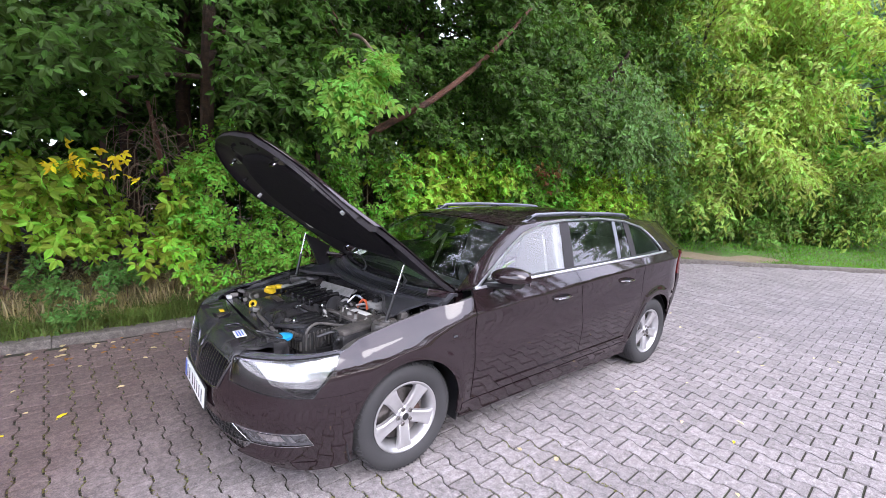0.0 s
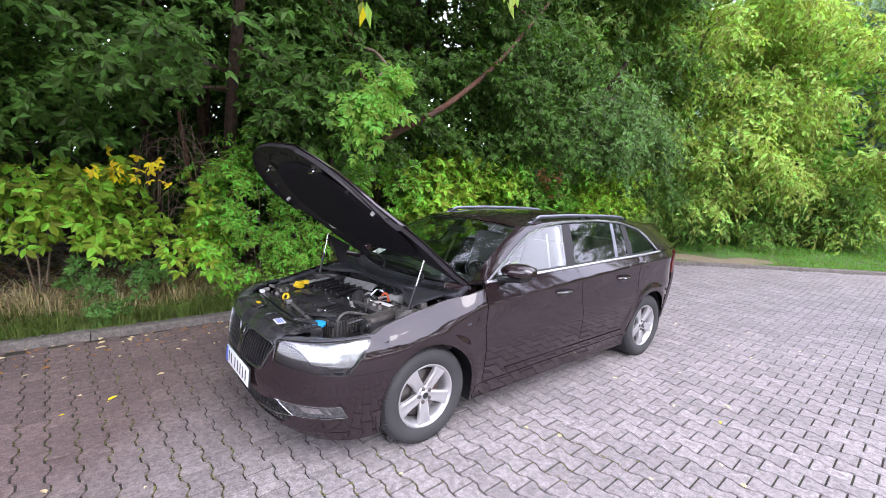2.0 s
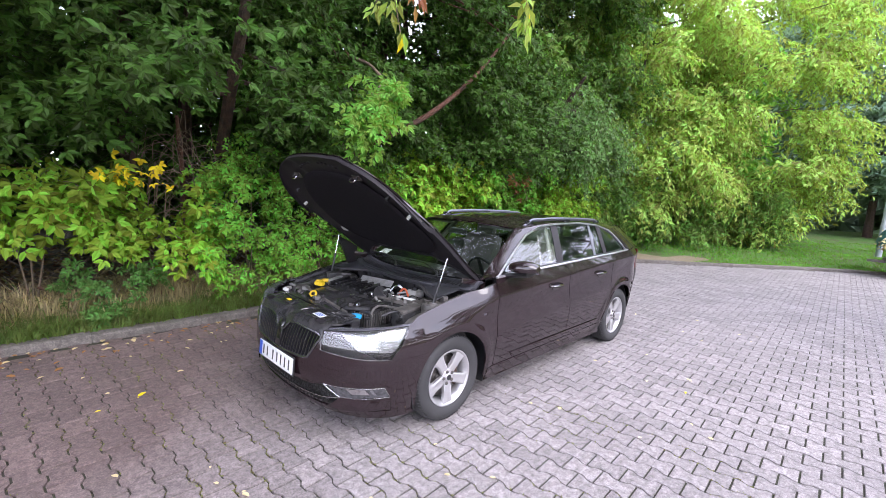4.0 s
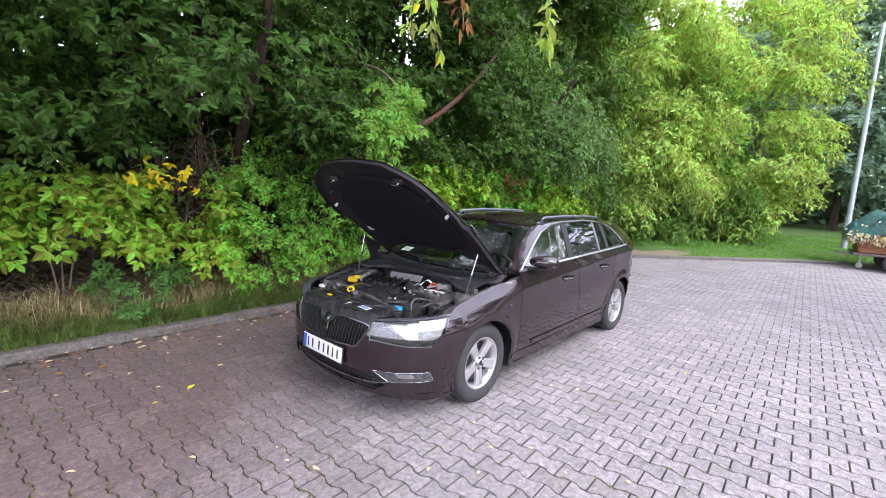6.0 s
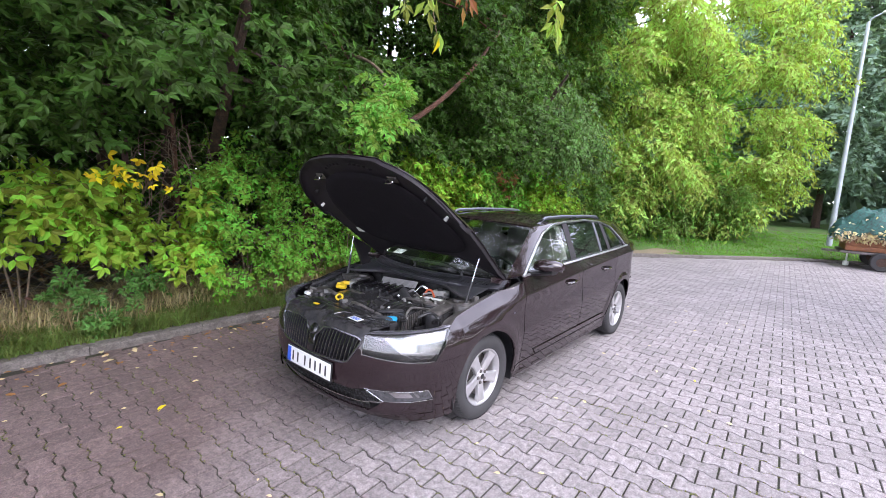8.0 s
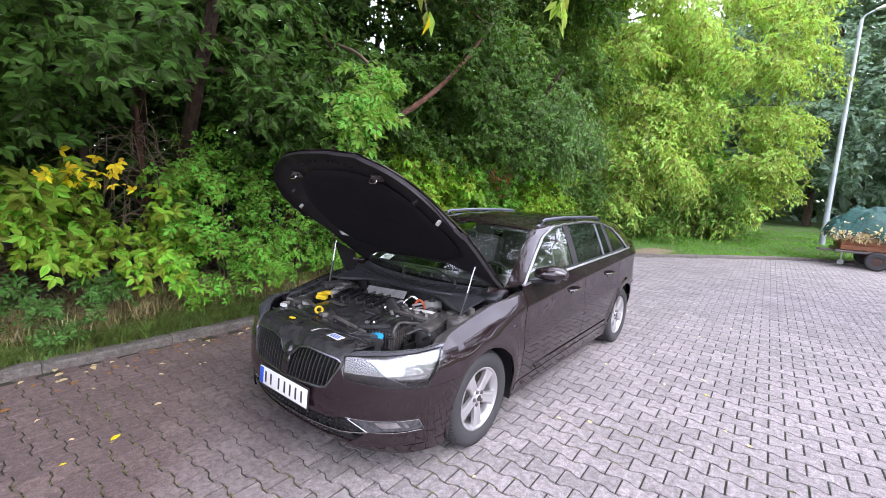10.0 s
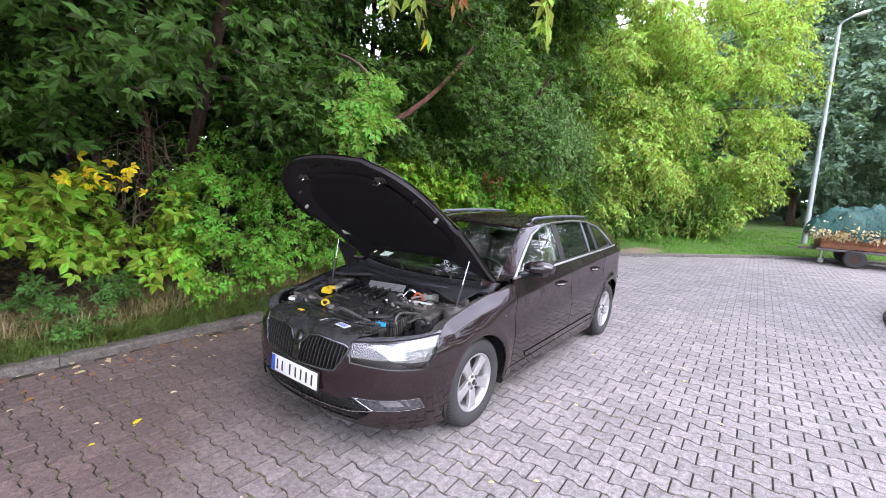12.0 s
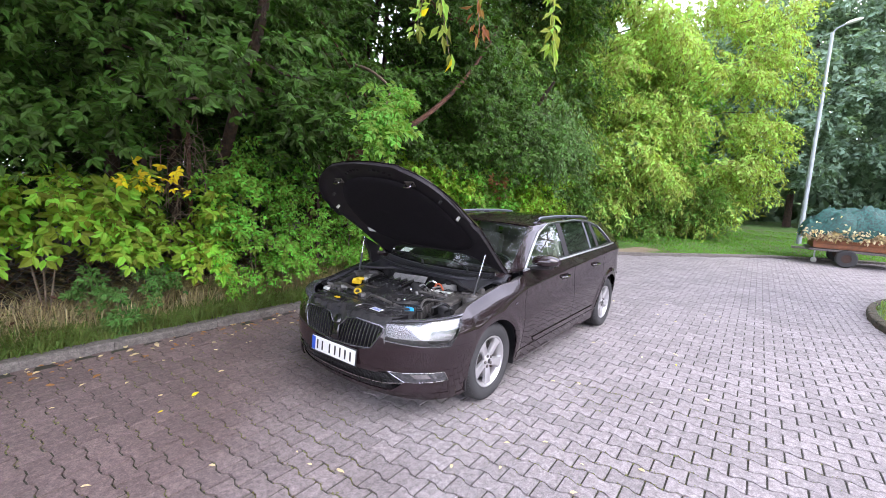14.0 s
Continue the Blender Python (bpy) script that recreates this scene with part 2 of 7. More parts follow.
# copy of the lime leaf with shade put into its colour
LEAF_LIME_SHADE = leaf_material("shaded_lime_leaf", (0.138, 0.235, 0.05), 0.85, 0.03, 0.4)
LEAF_BOUGH = leaf_material("bough_leaf", (0.15, 0.30, 0.045), 0.5, 0.03, 0.38)
# a leaf green darkened so that deep shade is in its colour
LEAF_SHADE = leaf_material("shaded_leaf", (0.03, 0.075, 0.016), 0.6, 0.03, 0.25)
LEAF_BUSH = leaf_material("bush_leaf", (0.215, 0.345, 0.035), 0.95, 0.04, 0.38)
LEAF_BUSH_GREEN = leaf_material("green_bush_leaf", (0.150, 0.31, 0.040), 0.95, 0.035, 0.38)
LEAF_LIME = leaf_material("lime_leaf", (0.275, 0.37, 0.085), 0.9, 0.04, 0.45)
LEAF_BIRCH = leaf_material("silvery_leaf", (0.088, 0.160, 0.046), 0.9, 0.02, rough=0.3)
LEAF_DARK = leaf_material("dark_leaf", (0.165, 0.25, 0.185), 0.6, 0.02)
LEAF_YELLOW = leaf_material("yellow_leaf", (0.74, 0.60, 0.03), 0.3, 0.02)
LEAF_LITTER = leaf_material("litter_leaf", (0.13, 0.085, 0.045), 0.6, 0.05, 0.2)
MOSS = leaf_material("moss", (0.13, 0.125, 0.045), 0.6, 0.05, 0.2)
LEAF_BROWN = leaf_material("brown_leaf", (0.26, 0.125, 0.055), 0.4, 0.03)
GRASS = leaf_material("grass_blade", (0.185, 0.25, 0.075), 0.6, 0.03)
LAWN_GRASS = leaf_material("lawn_blade", (0.125, 0.27, 0.040), 0.5, 0.03)
STRAW = leaf_material("dry_grass_blade", (0.56, 0.47, 0.32), 0.5, 0.02)

# ---------------------------------------------------------------- mesh tools


def link_mesh(name, verts, faces, mat, parent=None, label="", smooth=True):
    me = bpy.data.meshes.new(name)
    v = np.asarray(verts, dtype=np.float32).reshape(-1, 3)
    if isinstance(faces, np.ndarray):
        k = faces.shape[1]
        me.vertices.add(len(v))
        me.vertices.foreach_set("co", v.ravel())
        me.loops.add(faces.size)
        me.loops.foreach_set("vertex_index", faces.astype(np.int32).ravel())
        me.polygons.add(len(faces))
        me.polygons.foreach_set("loop_start", np.arange(0, faces.size, k, dtype=np.int32))
        me.polygons.foreach_set("loop_total", np.full(len(faces), k, dtype=np.int32))
        me.polygons.foreach_set("use_smooth", np.zeros(len(faces), dtype=bool))
        me.update(calc_edges=True)
    else:
        me.from_pydata([tuple(map(float, p)) for p in v], [], faces)
        me.update()
    if smooth:
        me.polygons.foreach_set("use_smooth", np.ones(len(me.polygons), dtype=bool))
        me.set_sharp_from_angle(angle=radians(38))
    me.materials.append(mat)
    ob = new(name, me)
    if parent:
        ob.parent = parent
    if label:
        ob["label"] = label
    return ob


def part(name, bm, mat, parent=None, label="", smooth=True):
    """Links a bmesh as one mesh object under a thing or a part."""
    me = bpy.data.meshes.new(name)
    bm.normal_update()
    bm.to_mesh(me)
    bm.free()
    if smooth:
        me.polygons.foreach_set("use_smooth", np.ones(len(me.polygons), dtype=bool))
        me.set_sharp_from_angle(angle=radians(35))
    me.materials.append(mat)
    ob = new(name, me)
    if parent:
        ob.parent = parent
    if label:
        ob["label"] = label
    return ob


def thing(name, label, category, group="", kind="", at=None):
    """An empty at a thing's base, which parents its parts."""
    ob = tagged(new(name), label, category, group, kind)
    ob.empty_display_size = 0.1
    if at is not None:
        ob.matrix_world = at
    return ob


def box(bm, size, m=Matrix(), bevel=0.0, segments=2):
    """A bevelled box of that size, centred, at m."""
    made = bmesh.ops.create_cube(bm, size=1.0, matrix=m @ Matrix.Diagonal((*size, 1)))
    if bevel:
        vs = made["verts"]
        es = list({e for v in vs for e in v.link_edges})
        bmesh.ops.bevel(bm, geom=es, offset=bevel, segments=segments, affect="EDGES", profile=0.6)
    return bm


def boxes(*specs):
    bm = bmesh.new()
    for size, m, bevel in specs:
        box(bm, size, m, bevel)
    return bm


def lathe(bm, profile, n=24, m=Matrix(), closed=False):
    """Turns a profile of (radius, height) about z."""
    rings = []
    for r, h in profile:
        rings.append([bm.verts.new(m @ Vector((r * math.cos(2 * math.pi * i / n), r * math.sin(2 * math.pi * i / n), h))) for i in range(n)])
    pairs = list(zip(rings, rings[1:])) + ([(rings[-1], rings[0])] if closed else [])
    for a, b in pairs:
        for i in range(n):
            bm.faces.new((a[i], a[(i + 1) % n], b[(i + 1) % n], b[i]))
    if not closed:
        for ring in (rings[0], rings[-1]):
            if profile[0][0] > 1e-4:
                bm.faces.new(ring if ring is rings[-1] else ring[::-1])
    return bm


def tube(bm, points, radius, n=8, ends=True):
    """A tube along points; radius is one number or one for each point."""
    pts = [Vector(p) for p in points]
    rs = radius if isinstance(radius, (list, tuple)) else [radius] * len(pts)
    rings, side = [], None
    for i, p in enumerate(pts):
        d = (pts[min(i + 1, len(pts) - 1)] - pts[max(i - 1, 0)]).normalized()
        if side is None:
            side = d.orthogonal().normalized()
        side = (side - d * side.dot(d)).normalized()
        up = d.cross(side)
        rings.append([bm.verts.new(p + (side * math.cos(2 * math.pi * k / n) + up * math.sin(2 * math.pi * k / n)) * rs[i]) for k in range(n)])
    for a, b in zip(rings, rings[1:]):
        for k in range(n):
            bm.faces.new((a[k], a[(k + 1) % n], b[(k + 1) % n], b[k]))
    if ends:
        bm.faces.new(rings[0][::-1])
        bm.faces.new(rings[-1])
    return bm


def smooth_line(points, steps=6):
    """Points along a Catmull-Rom curve."""
    p = [Vector(q) for q in points]
    p = [p[0] * 2 - p[1], *p, p[-1] * 2 - p[-2]]
    out = []
    for i in range(1, len(p) - 2):
        for k in range(steps):
            t = k / steps
            out.append(0.5 * (2 * p[i] + (p[i + 1] - p[i - 1]) * t + (2 * p[i - 1] - 5 * p[i] + 4 * p[i + 1] - p[i + 2]) * t * t
                              + (3 * p[i] - p[i - 1] - 3 * p[i + 1] + p[i + 2]) * t ** 3))
    return out + [p[-2]]


def shell(P, thick, away_from):
    """Outer and inner skin with a rim from a grid of points (rows, columns, 3); the outside faces away from a point."""
    m, n = P.shape[:2]
    du, dv = np.gradient(P, axis=0), np.gradient(P, axis=1)
    N = np.cross(du, dv)
    N /= np.linalg.norm(N, axis=2, keepdims=True) + 1e-9
    if np.sum(N * (P - np.asarray(away_from))) < 0:
        P, N = P[::-1], -N[::-1]
    N = np.where(np.linalg.norm(N, axis=2, keepdims=True) > 0.5, N, 0)
    ids = np.arange(m * n).reshape(m, n)
    q = np.stack([ids[:-1, :-1], ids[1:, :-1], ids[1:, 1:], ids[:-1, 1:]], axis=-1).reshape(-1, 4)
    V = P.reshape(-1, 3)
    if not thick:
        return V, q
    V2 = (P - N * thick).reshape(-1, 3)
    edge = np.concatenate([ids[:, 0], ids[-1, 1:], ids[-2::-1, -1], ids[0, -2:0:-1]])
    nxt = np.roll(edge, -1)
    off = m * n
    rim = np.stack([nxt, edge, edge + off, nxt + off], axis=-1)
    return np.concatenate([V, V2]), np.concatenate([q, q[:, ::-1] + off, rim])


def panel(name, P, mat, parent, thick=0.006, label="", away=(-1.4, 0, 0.6)):
    v, f = shell(np.asarray(P, dtype=float), thick, away)
    return link_mesh(name, v, f, mat, parent, label)


def grid(nu, nv):
    return np.meshgrid(np.linspace(0, 1, nu), np.linspace(0, 1, nv), indexing="ij")

# ---------------------------------------------------------------- ground, kerb, verge
KERB = [tuple(p)[:2] for p in smooth_line([(9, -2.4, 0), (4, -2.4, 0), (-3, -2.4, 0), (-7.3, -2.4, 0), (-8.9, -2.05, 0), (-10.3, -1.0, 0), (-12.3, 0.75, 0),
                                           (-14.2, 2.45, 0), (-15.5, 4.3, 0), (-16.2, 7, 0), (-16.5, 12, 0), (-16.6, 22, 0)], 8)]
KP = np.array(KERB)
KS = np.concatenate([[0], np.cumsum(np.linalg.norm(np.diff(KP, axis=0), axis=1))])


def kerb_at(s):
    """Point and the normal that points away from the paving, at s metres along the kerb."""
    p = np.array([np.interp(s, KS, KP[:, 0]), np.interp(s, KS, KP[:, 1])])
    q = np.array([np.interp(s + 0.05, KS, KP[:, 0]), np.interp(s + 0.05, KS, KP[:, 1])])
    r = np.array([np.interp(s - 0.05, KS, KP[:, 0]), np.interp(s - 0.05, KS, KP[:, 1])])
    d = (q - r) / np.linalg.norm(q - r)
    return p, np.array([-d[1], d[0]])


def verge_height(s, off):
    """Height of the planted ground at s along the kerb and off metres behind it."""
    lawn = np.clip((s - 16.5) / 2.5, 0, 1)
    h = 0.05 + (0.16 - 0.02 * lawn) * np.clip(off - 0.12, 0, 1.2) + lawn * 0.055 * np.clip(off - 0.6, 0, 6)
    return h + 0.025 * np.sin(s * 2.3 + off * 3) * np.clip(off * 2, 0, 1)


# the normal must point to the planted side (towards -y on the straight stretch)
FLIP = -1.0 if kerb_at(5.0)[1][1] > 0 else 1.0


def verge(s, off, lift=0.0):
    p, nrm = kerb_at(s)
    q = p + nrm * FLIP * off
    return np.array([q[0], q[1], verge_height(s, off) + lift])


ground = link_mesh("ground", [(-300, -300, -0.010), (300, -300, -0.010), (300, 300, -0.010), (-300, 300, -0.010)], [(0, 1, 2, 3)], JOINT, smooth=False)
tagged(ground, "dark mossy soil under the paving joints", "ground", kind="structure")

S_END = KS[-1] - 0.2
ss = np.linspace(0.2, S_END, 150)
offs = np.concatenate([np.linspace(0.13, 1.2, 8), np.linspace(1.5, 14, 18)])
V = np.array([[verge(s, o) for o in offs] for s in ss])
split = int(np.searchsorted(ss, 16.2))


def sheet(name, P, mat, label):
    v, f = shell(P, 0, (P[..., 0].mean(), P[..., 1].mean(), -50))
    return tagged(link_mesh(name, v, f, mat), label, "ground", kind="structure")


sheet("verge_soil", V[:split + 1], SOIL, "brown soil strip between the kerb and the fence")
sheet("lawn", V[split:], TURF, "green mown lawn rising behind the kerb")

kerb = thing("kerb", "weathered grey concrete kerb stones edging the paving", "kerb", kind="structure")


def kerb_stone(s0, s1):
    bm = bmesh.new()
    cut = [(0.0, -0.12), (0.0, 0.062), (0.012, 0.075), (0.118, 0.082), (0.13, 0.07), (0.13, -0.12)]
    rows = []
    for s in np.linspace(s0, s1, 4):
        p, nrm = kerb_at(s)
        rows.append([bm.verts.new((p[0] + nrm[0] * FLIP * o, p[1] + nrm[1] * FLIP * o, z)) for o, z in cut])
    for a, b in zip(rows, rows[1:]):
        for i in range(len(cut) - 1):
            bm.faces.new((a[i], a[i + 1], b[i + 1], b[i]))
    bm.faces.new(rows[0])
    bm.faces.new(rows[-1][::-1])
    bmesh.ops.recalc_face_normals(bm, faces=bm.faces)
    return part("kerb_stone", bm, CONCRETE, kerb, smooth=False)


s = 0.3
while s < S_END - 1:
    stone = kerb_stone(s + 0.003, s + 0.997)
    stone.location.z = random.uniform(-0.010, 0.006)
    s += 1.0

# ---------------------------------------------------------------- foliage tools
def leaflet(at=(0.0, 0.0), turn=0.0, length=1.0, shape=6):
    """Points and quads of one blade folded along its midrib, from its stalk at (along, across), of 4 or 6 points."""
    if shape == 4:
        p, q = [(0, 0, 0), (0.42, -0.5, 0.07), (1, 0, -0.12), (0.42, 0.5, 0.07)], [(0, 1, 2, 3)]
    else:
        p, q = [(0, 0, 0), (0.24, -0.42, 0.05), (0.62, -0.40, 0.05), (1, 0, -0.14), (0.62, 0.40, 0.05), (0.24, 0.42, 0.05)], [(0, 1, 2, 3), (0, 3, 4, 5)]
    c, w = math.cos(turn), math.sin(turn)
    return np.array([(at[0] + length * (c * x - w * y * 0.55), at[1] + length * (w * x / 0.55 + c * y), length * z) for x, y, z in p]), np.array(q)


def compound(shape, blades_of):
    """Several blades on one stalk."""
    vs, qs = [], []
    for b in blades_of:
        v, q = leaflet(*b, shape)
        qs.append(q + sum(map(len, vs)))
        vs.append(v)
    return np.concatenate(vs), np.concatenate(qs)


THREE = [((0.42, 0.0), 0.0, 0.60), ((0.34, 0.03), 0.95, 0.50), ((0.34, -0.03), -0.95, 0.50)]
FIVE = [((0.55, 0.0), 0.0, 0.45), ((0.48, 0.03), 0.85, 0.42), ((0.48, -0.03), -0.85, 0.42), ((0.20, 0.03), 1.05, 0.40), ((0.20, -0.03), -1.05, 0.40)]
LEAVES = {"blade": leaflet(shape=4), "leaf": leaflet(), "three": compound(4, THREE), "three_full": compound(6, THREE), "five": compound(6, FIVE)}


FACE = (0.25, 0.75, 0.75)  # leaves turn towards the open, bright side


def unit(a):
    return a / (np.linalg.norm(a, axis=-1, keepdims=True) + 1e-9)


def leaf_mesh(name, org, axis, up, size, width, mat, parent=None, label="", kind="blade"):
    """One mesh of many folded, pointed leaves."""
    axis = unit(axis)
    side = unit(np.cross(up, axis))
    nrm = np.cross(axis, side)
    size = np.asarray(size)[:, None, None]
    LV, LF = LEAVES[kind]
    L = LV[None] * np.array([1, width, 1])[None, None]
    v = org[:, None] + size * (L[..., 0:1] * axis[:, None] + L[..., 1:2] * side[:, None] + L[..., 2:3] * nrm[:, None])
    f = (LF[None] + len(LV) * np.arange(len(org))[:, None, None]).reshape(-1, 4)
    return link_mesh(name, v.reshape(-1, 3), f, mat, parent, label, smooth=False)


def sprig_leaves(rng, org, out, length, per, droop=0.35):
    """Leaf bases, directions and upward sides for twigs that start at org and grow along out."""
    n = len(org)
    d = unit(out + rng.normal(0, 0.45, (n, 3)) + np.array([0, 0, -droop]))
    t = np.tile(np.linspace(0.1, 1, per), (n, 1)) + rng.normal(0, 0.06, (n, per))
    side = unit(np.cross(d, np.array([0, 0, 1.0]) + rng.normal(0, 0.3, (n, 3))))
    sign = np.where(np.arange(per) % 2 == 0, 1.0, -1.0)[None, :, None]
    base = org[:, None] + d[:, None] * (t[..., None] * length) - np.array([0, 0, 1.0]) * (t[..., None] ** 2) * length * droop * 0.6
    ax = d[:, None] * rng.uniform(0.3, 0.9, (n, per, 1)) + side[:, None] * sign * rng.uniform(0.5, 1.1, (n, per, 1)) + rng.normal(0, 0.25, (n, per, 3))
    ax[..., 2] -= droop * rng.uniform(0.3, 1.3, (n, per))
    up = np.array(FACE) + 0.25 * d[:, None] + rng.normal(0, 0.5, (n, per, 3))
    return base.reshape(-1, 3), ax.reshape(-1, 3), up.reshape(-1, 3)


def clump_twigs(rng, centres, radius, twigs, axis, flat=0.2):
    """Twig starts and directions in layered sprays: each clump is a flat, drooping fan that points out from the trunk."""
    n = len(centres)
    out = (centres - axis) * np.array([1, 1, 0.0])
    out = unit(unit(out) + np.array([0.15, 0.45, 0.0]) + rng.normal(0, 0.25, (n, 3)) * np.array([1, 1, 0.4]))[:, None]
    side = unit(np.cross(out, np.array([0, 0, 1.0])))
    t = rng.uniform(-0.8, 1.0, (n, twigs, 1))
    lat = rng.normal(0, 0.5, (n, twigs, 1))
    r = radius * rng.uniform(0.7, 1.25, (n, 1, 1))
    org = centres[:, None] + r * (out * t + side * lat * (0.8 - 0.3 * t)) + np.array([0, 0, 1.0]) * r * (rng.normal(0, flat, (n, twigs, 1)) - 0.25 * np.clip(t, 0, 1) ** 2)
    dirs = unit(out * 0.8 + side * lat + rng.normal(0, 0.3, (n, twigs, 3)))
    return org.reshape(-1, 3), dirs.reshape(-1, 3)


def limb(bm, a, b, r0, r1, rng, wob=0.12, n=7):
    a, b = Vector(a), Vector(b)
    mid = [a.lerp(b, t) + Vector(rng.normal(0, wob, 3)) * (a - b).length * 0.25 for t in (0.33, 0.66)]
    line = smooth_line([a, *mid, b], 5)
    rs = [r0 + (r1 - r0) * i / (len(line) - 1) for i in range(len(line))]
    tube(bm, line, rs, n)


HOLLOWS = (((0.72, -2.3, 2.12), (0.46, 1.1, 0.34)), ((0.60, -1.7, 2.9), (0.15, 0.8, 0.6)), ((1.9, -2.7, 0.55), (0.9, 0.9, 0.38)))


def in_hollow(p):
    """Leafless places: round the dead stem and the leaning trunk, and under the overhanging bush."""
    inside = np.zeros(len(p), dtype=bool)
    for c, r in HOLLOWS:
        inside |= (((p - np.array(c)) / np.array(r)) ** 2).sum(1) < 1
    # a clearing between the crowns, where the sky shows through
    back = -3.2 - p[:, 1]
    inside |= (back > 1.0) & (np.abs(p[:, 0] + 2.8 + 0.9 * back) < 0.22 + 0.035 * back) & (p[:, 2] > 3.7 + 0.36 * back)
    return inside


def tree(name, label, seed, base, stems, centres, leaf_mat, bark=BARK, radius=0.60, twigs=26, per=6, length=0.34, size=0.175, width=0.50,
         droop=0.35, r0=0.11, category="tree", kind="three", flat=0.2):
    """A tapered trunk (one or more stems), limbs to the clumps, and a crown of many small leaves."""
    rng = np.random.default_rng(seed)
    t = thing(name, label, category)
    t.location = base
    bpy.context.view_layer.update()
    b = Vector(base)
    trunk = bmesh.new()
    tops = []
    for line in stems:
        pts = smooth_line([Vector(p) - b for p in line], 6)
        tube(trunk, pts, [max(min(0.02, 0.6 * r0), r0 * (1 - 0.75 * i / (len(pts) - 1))) for i in range(len(pts))], 9)
        tops += pts[len(pts) // 3:]
    part("trunk", trunk, bark, t)
    for c in centres[:16]:
        c = Vector(c) - b
        near = min(tops, key=lambda p: (p - c).length + (1.2 if p.z > c.z + 0.3 else 0))
        bough = bmesh.new()
        limb(bough, near, c, r0 * 0.28, 0.008, rng, 0.1, 5)
        part("limb", bough, bark, t)
    org, out = clump_twigs(rng, np.array(centres, dtype=float) - np.array(base), radius, twigs, np.zeros(3), flat)
    o, a, u = sprig_leaves(rng, org, out, length, per, droop)
    keep = ~in_hollow(o + np.array(base)) | (name == "weed")
    o, a, u = o[keep], a[keep], u[keep]
    tagged(leaf_mesh("crown", o, a, u, size * rng.uniform(0.6, 1.25, len(o)), width, leaf_mat, t, "", kind), kind="stuff")
    return t


def cloud(seed, n, lo, hi, keep=lambda p: True):
    """Points strewn evenly through a box, no two very close."""
    rng = np.random.default_rng(seed)
    out, tries = [], 0
    while len(out) < n and tries < n * 60:
        tries += 1
        p = rng.uniform(lo, hi)
        if keep(p) and all(np.linalg.norm((p - q) * np.array([1, 1, 1.2])) > 0.42 for q in out):
            out.append(p)
    return out


# ---------------------------------------------------------------- trees behind the fence
def wall_front(x, z):
    """How far the woodland edge reaches towards the paving at that height."""
    over = -1.75 + 0.45 * math.sin(x * 1.3 + 0.8) + 0.25 * math.sin(z * 2.1 + x * 2.2)
    hollow = -3.1
    over -= 0.8 * min(1, max(0, (z - 3.3) / 1.0))
    k = min(1, max(0, (z - 1.5) / 0.8))
    return hollow + (over - hollow) * k


def edge_clumps(seed, n, x0, x1, z0, z1, depth=2.2):
    return cloud(seed, n, (x0, -6.5, z0), (x1, -0.8, z1), lambda p: wall_front(p[0], p[2]) - depth < p[1] < wall_front(p[0], p[2]))


MAPLE = "tall box elder with dense green leaves overhanging the fence"
tree("box_elder", MAPLE, 1, (0.05, -4.1, 0.2), [[(0.05, -4.1, 0.1), (0.12, -3.75, 1.2), (0.18, -3.33, 1.8), (0.30, -2.5, 2.8), (0.38, -1.9, 3.52), (0.5, -1.5, 4.6), (0.6, -1.4, 6)]],
     [c for c in edge_clumps(11, 66, -0.9, 2.0, 1.95, 5.8) if c[2] > 3.9 or not (0.2 < c[0] < 1.05 and c[1] > -3.3) and (c[2] > 2.5 or c[0] < 0.3)] + [np.array(c) for c in ((-0.1, -2.0, 2.55), (0.95, -1.75, 2.95), (1.3, -1.7, 2.75))],
     LEAF_MAPLE, r0=0.105, kind="three_full")
tree("box_elder", MAPLE, 2, (3.4, -4.2, 0.2), [[(3.4, -4.2, 0.1), (3.35, -4.0, 1.8), (3.1, -3.6, 3.6), (3.2, -3.4, 6)]],
     [c for c in edge_clumps(12, 70, 1.6, 5.6, 1.7, 5.8) if c[2] > 2.0 or c[0] > 2.6], LEAF_MAPLE, kind="three_full")
tree("box_elder", "reddish leaning box elder trunk under a green crown", 3, (-1.3, -4.0, 0.2),
     [[(-1.3, -4.0, 0.1), (-1.45, -3.4, 1.6), (-1.75, -2.7, 2.25), (-2.35, -2.1, 2.75), (-3.2, -1.9, 3.5), (-4.4, -2.0, 4.7)]],
     edge_clumps(13, 66, -3.8, -0.7, 2.2, 6.2), LEAF_MAPLE, BARK_RED, r0=0.075, kind="three_full")
tree("box_elder", MAPLE, 4, (-3.2, -4.6, 0.2), [[(-3.2, -4.6, 0.1), (-3.3, -4.4, 2), (-3.5, -4.1, 4), (-3.4, -4.0, 7)]],
     edge_clumps(14, 64, -6.8, -3.4, 2.0, 7.0, 2.8), LEAF_MAPLE)
tree("box_elder", MAPLE, 5, (-7.6, -4.8, 0.2), [[(-7.6, -4.8, 0.1), (-7.5, -4.5, 2.2), (-7.7, -4.2, 4.5), (-7.6, -4.1, 8)]],
     edge_clumps(15, 60, -10.0, -6.3, 1.4, 8.0, 3.0), LEAF_MAPLE, radius=0.8)
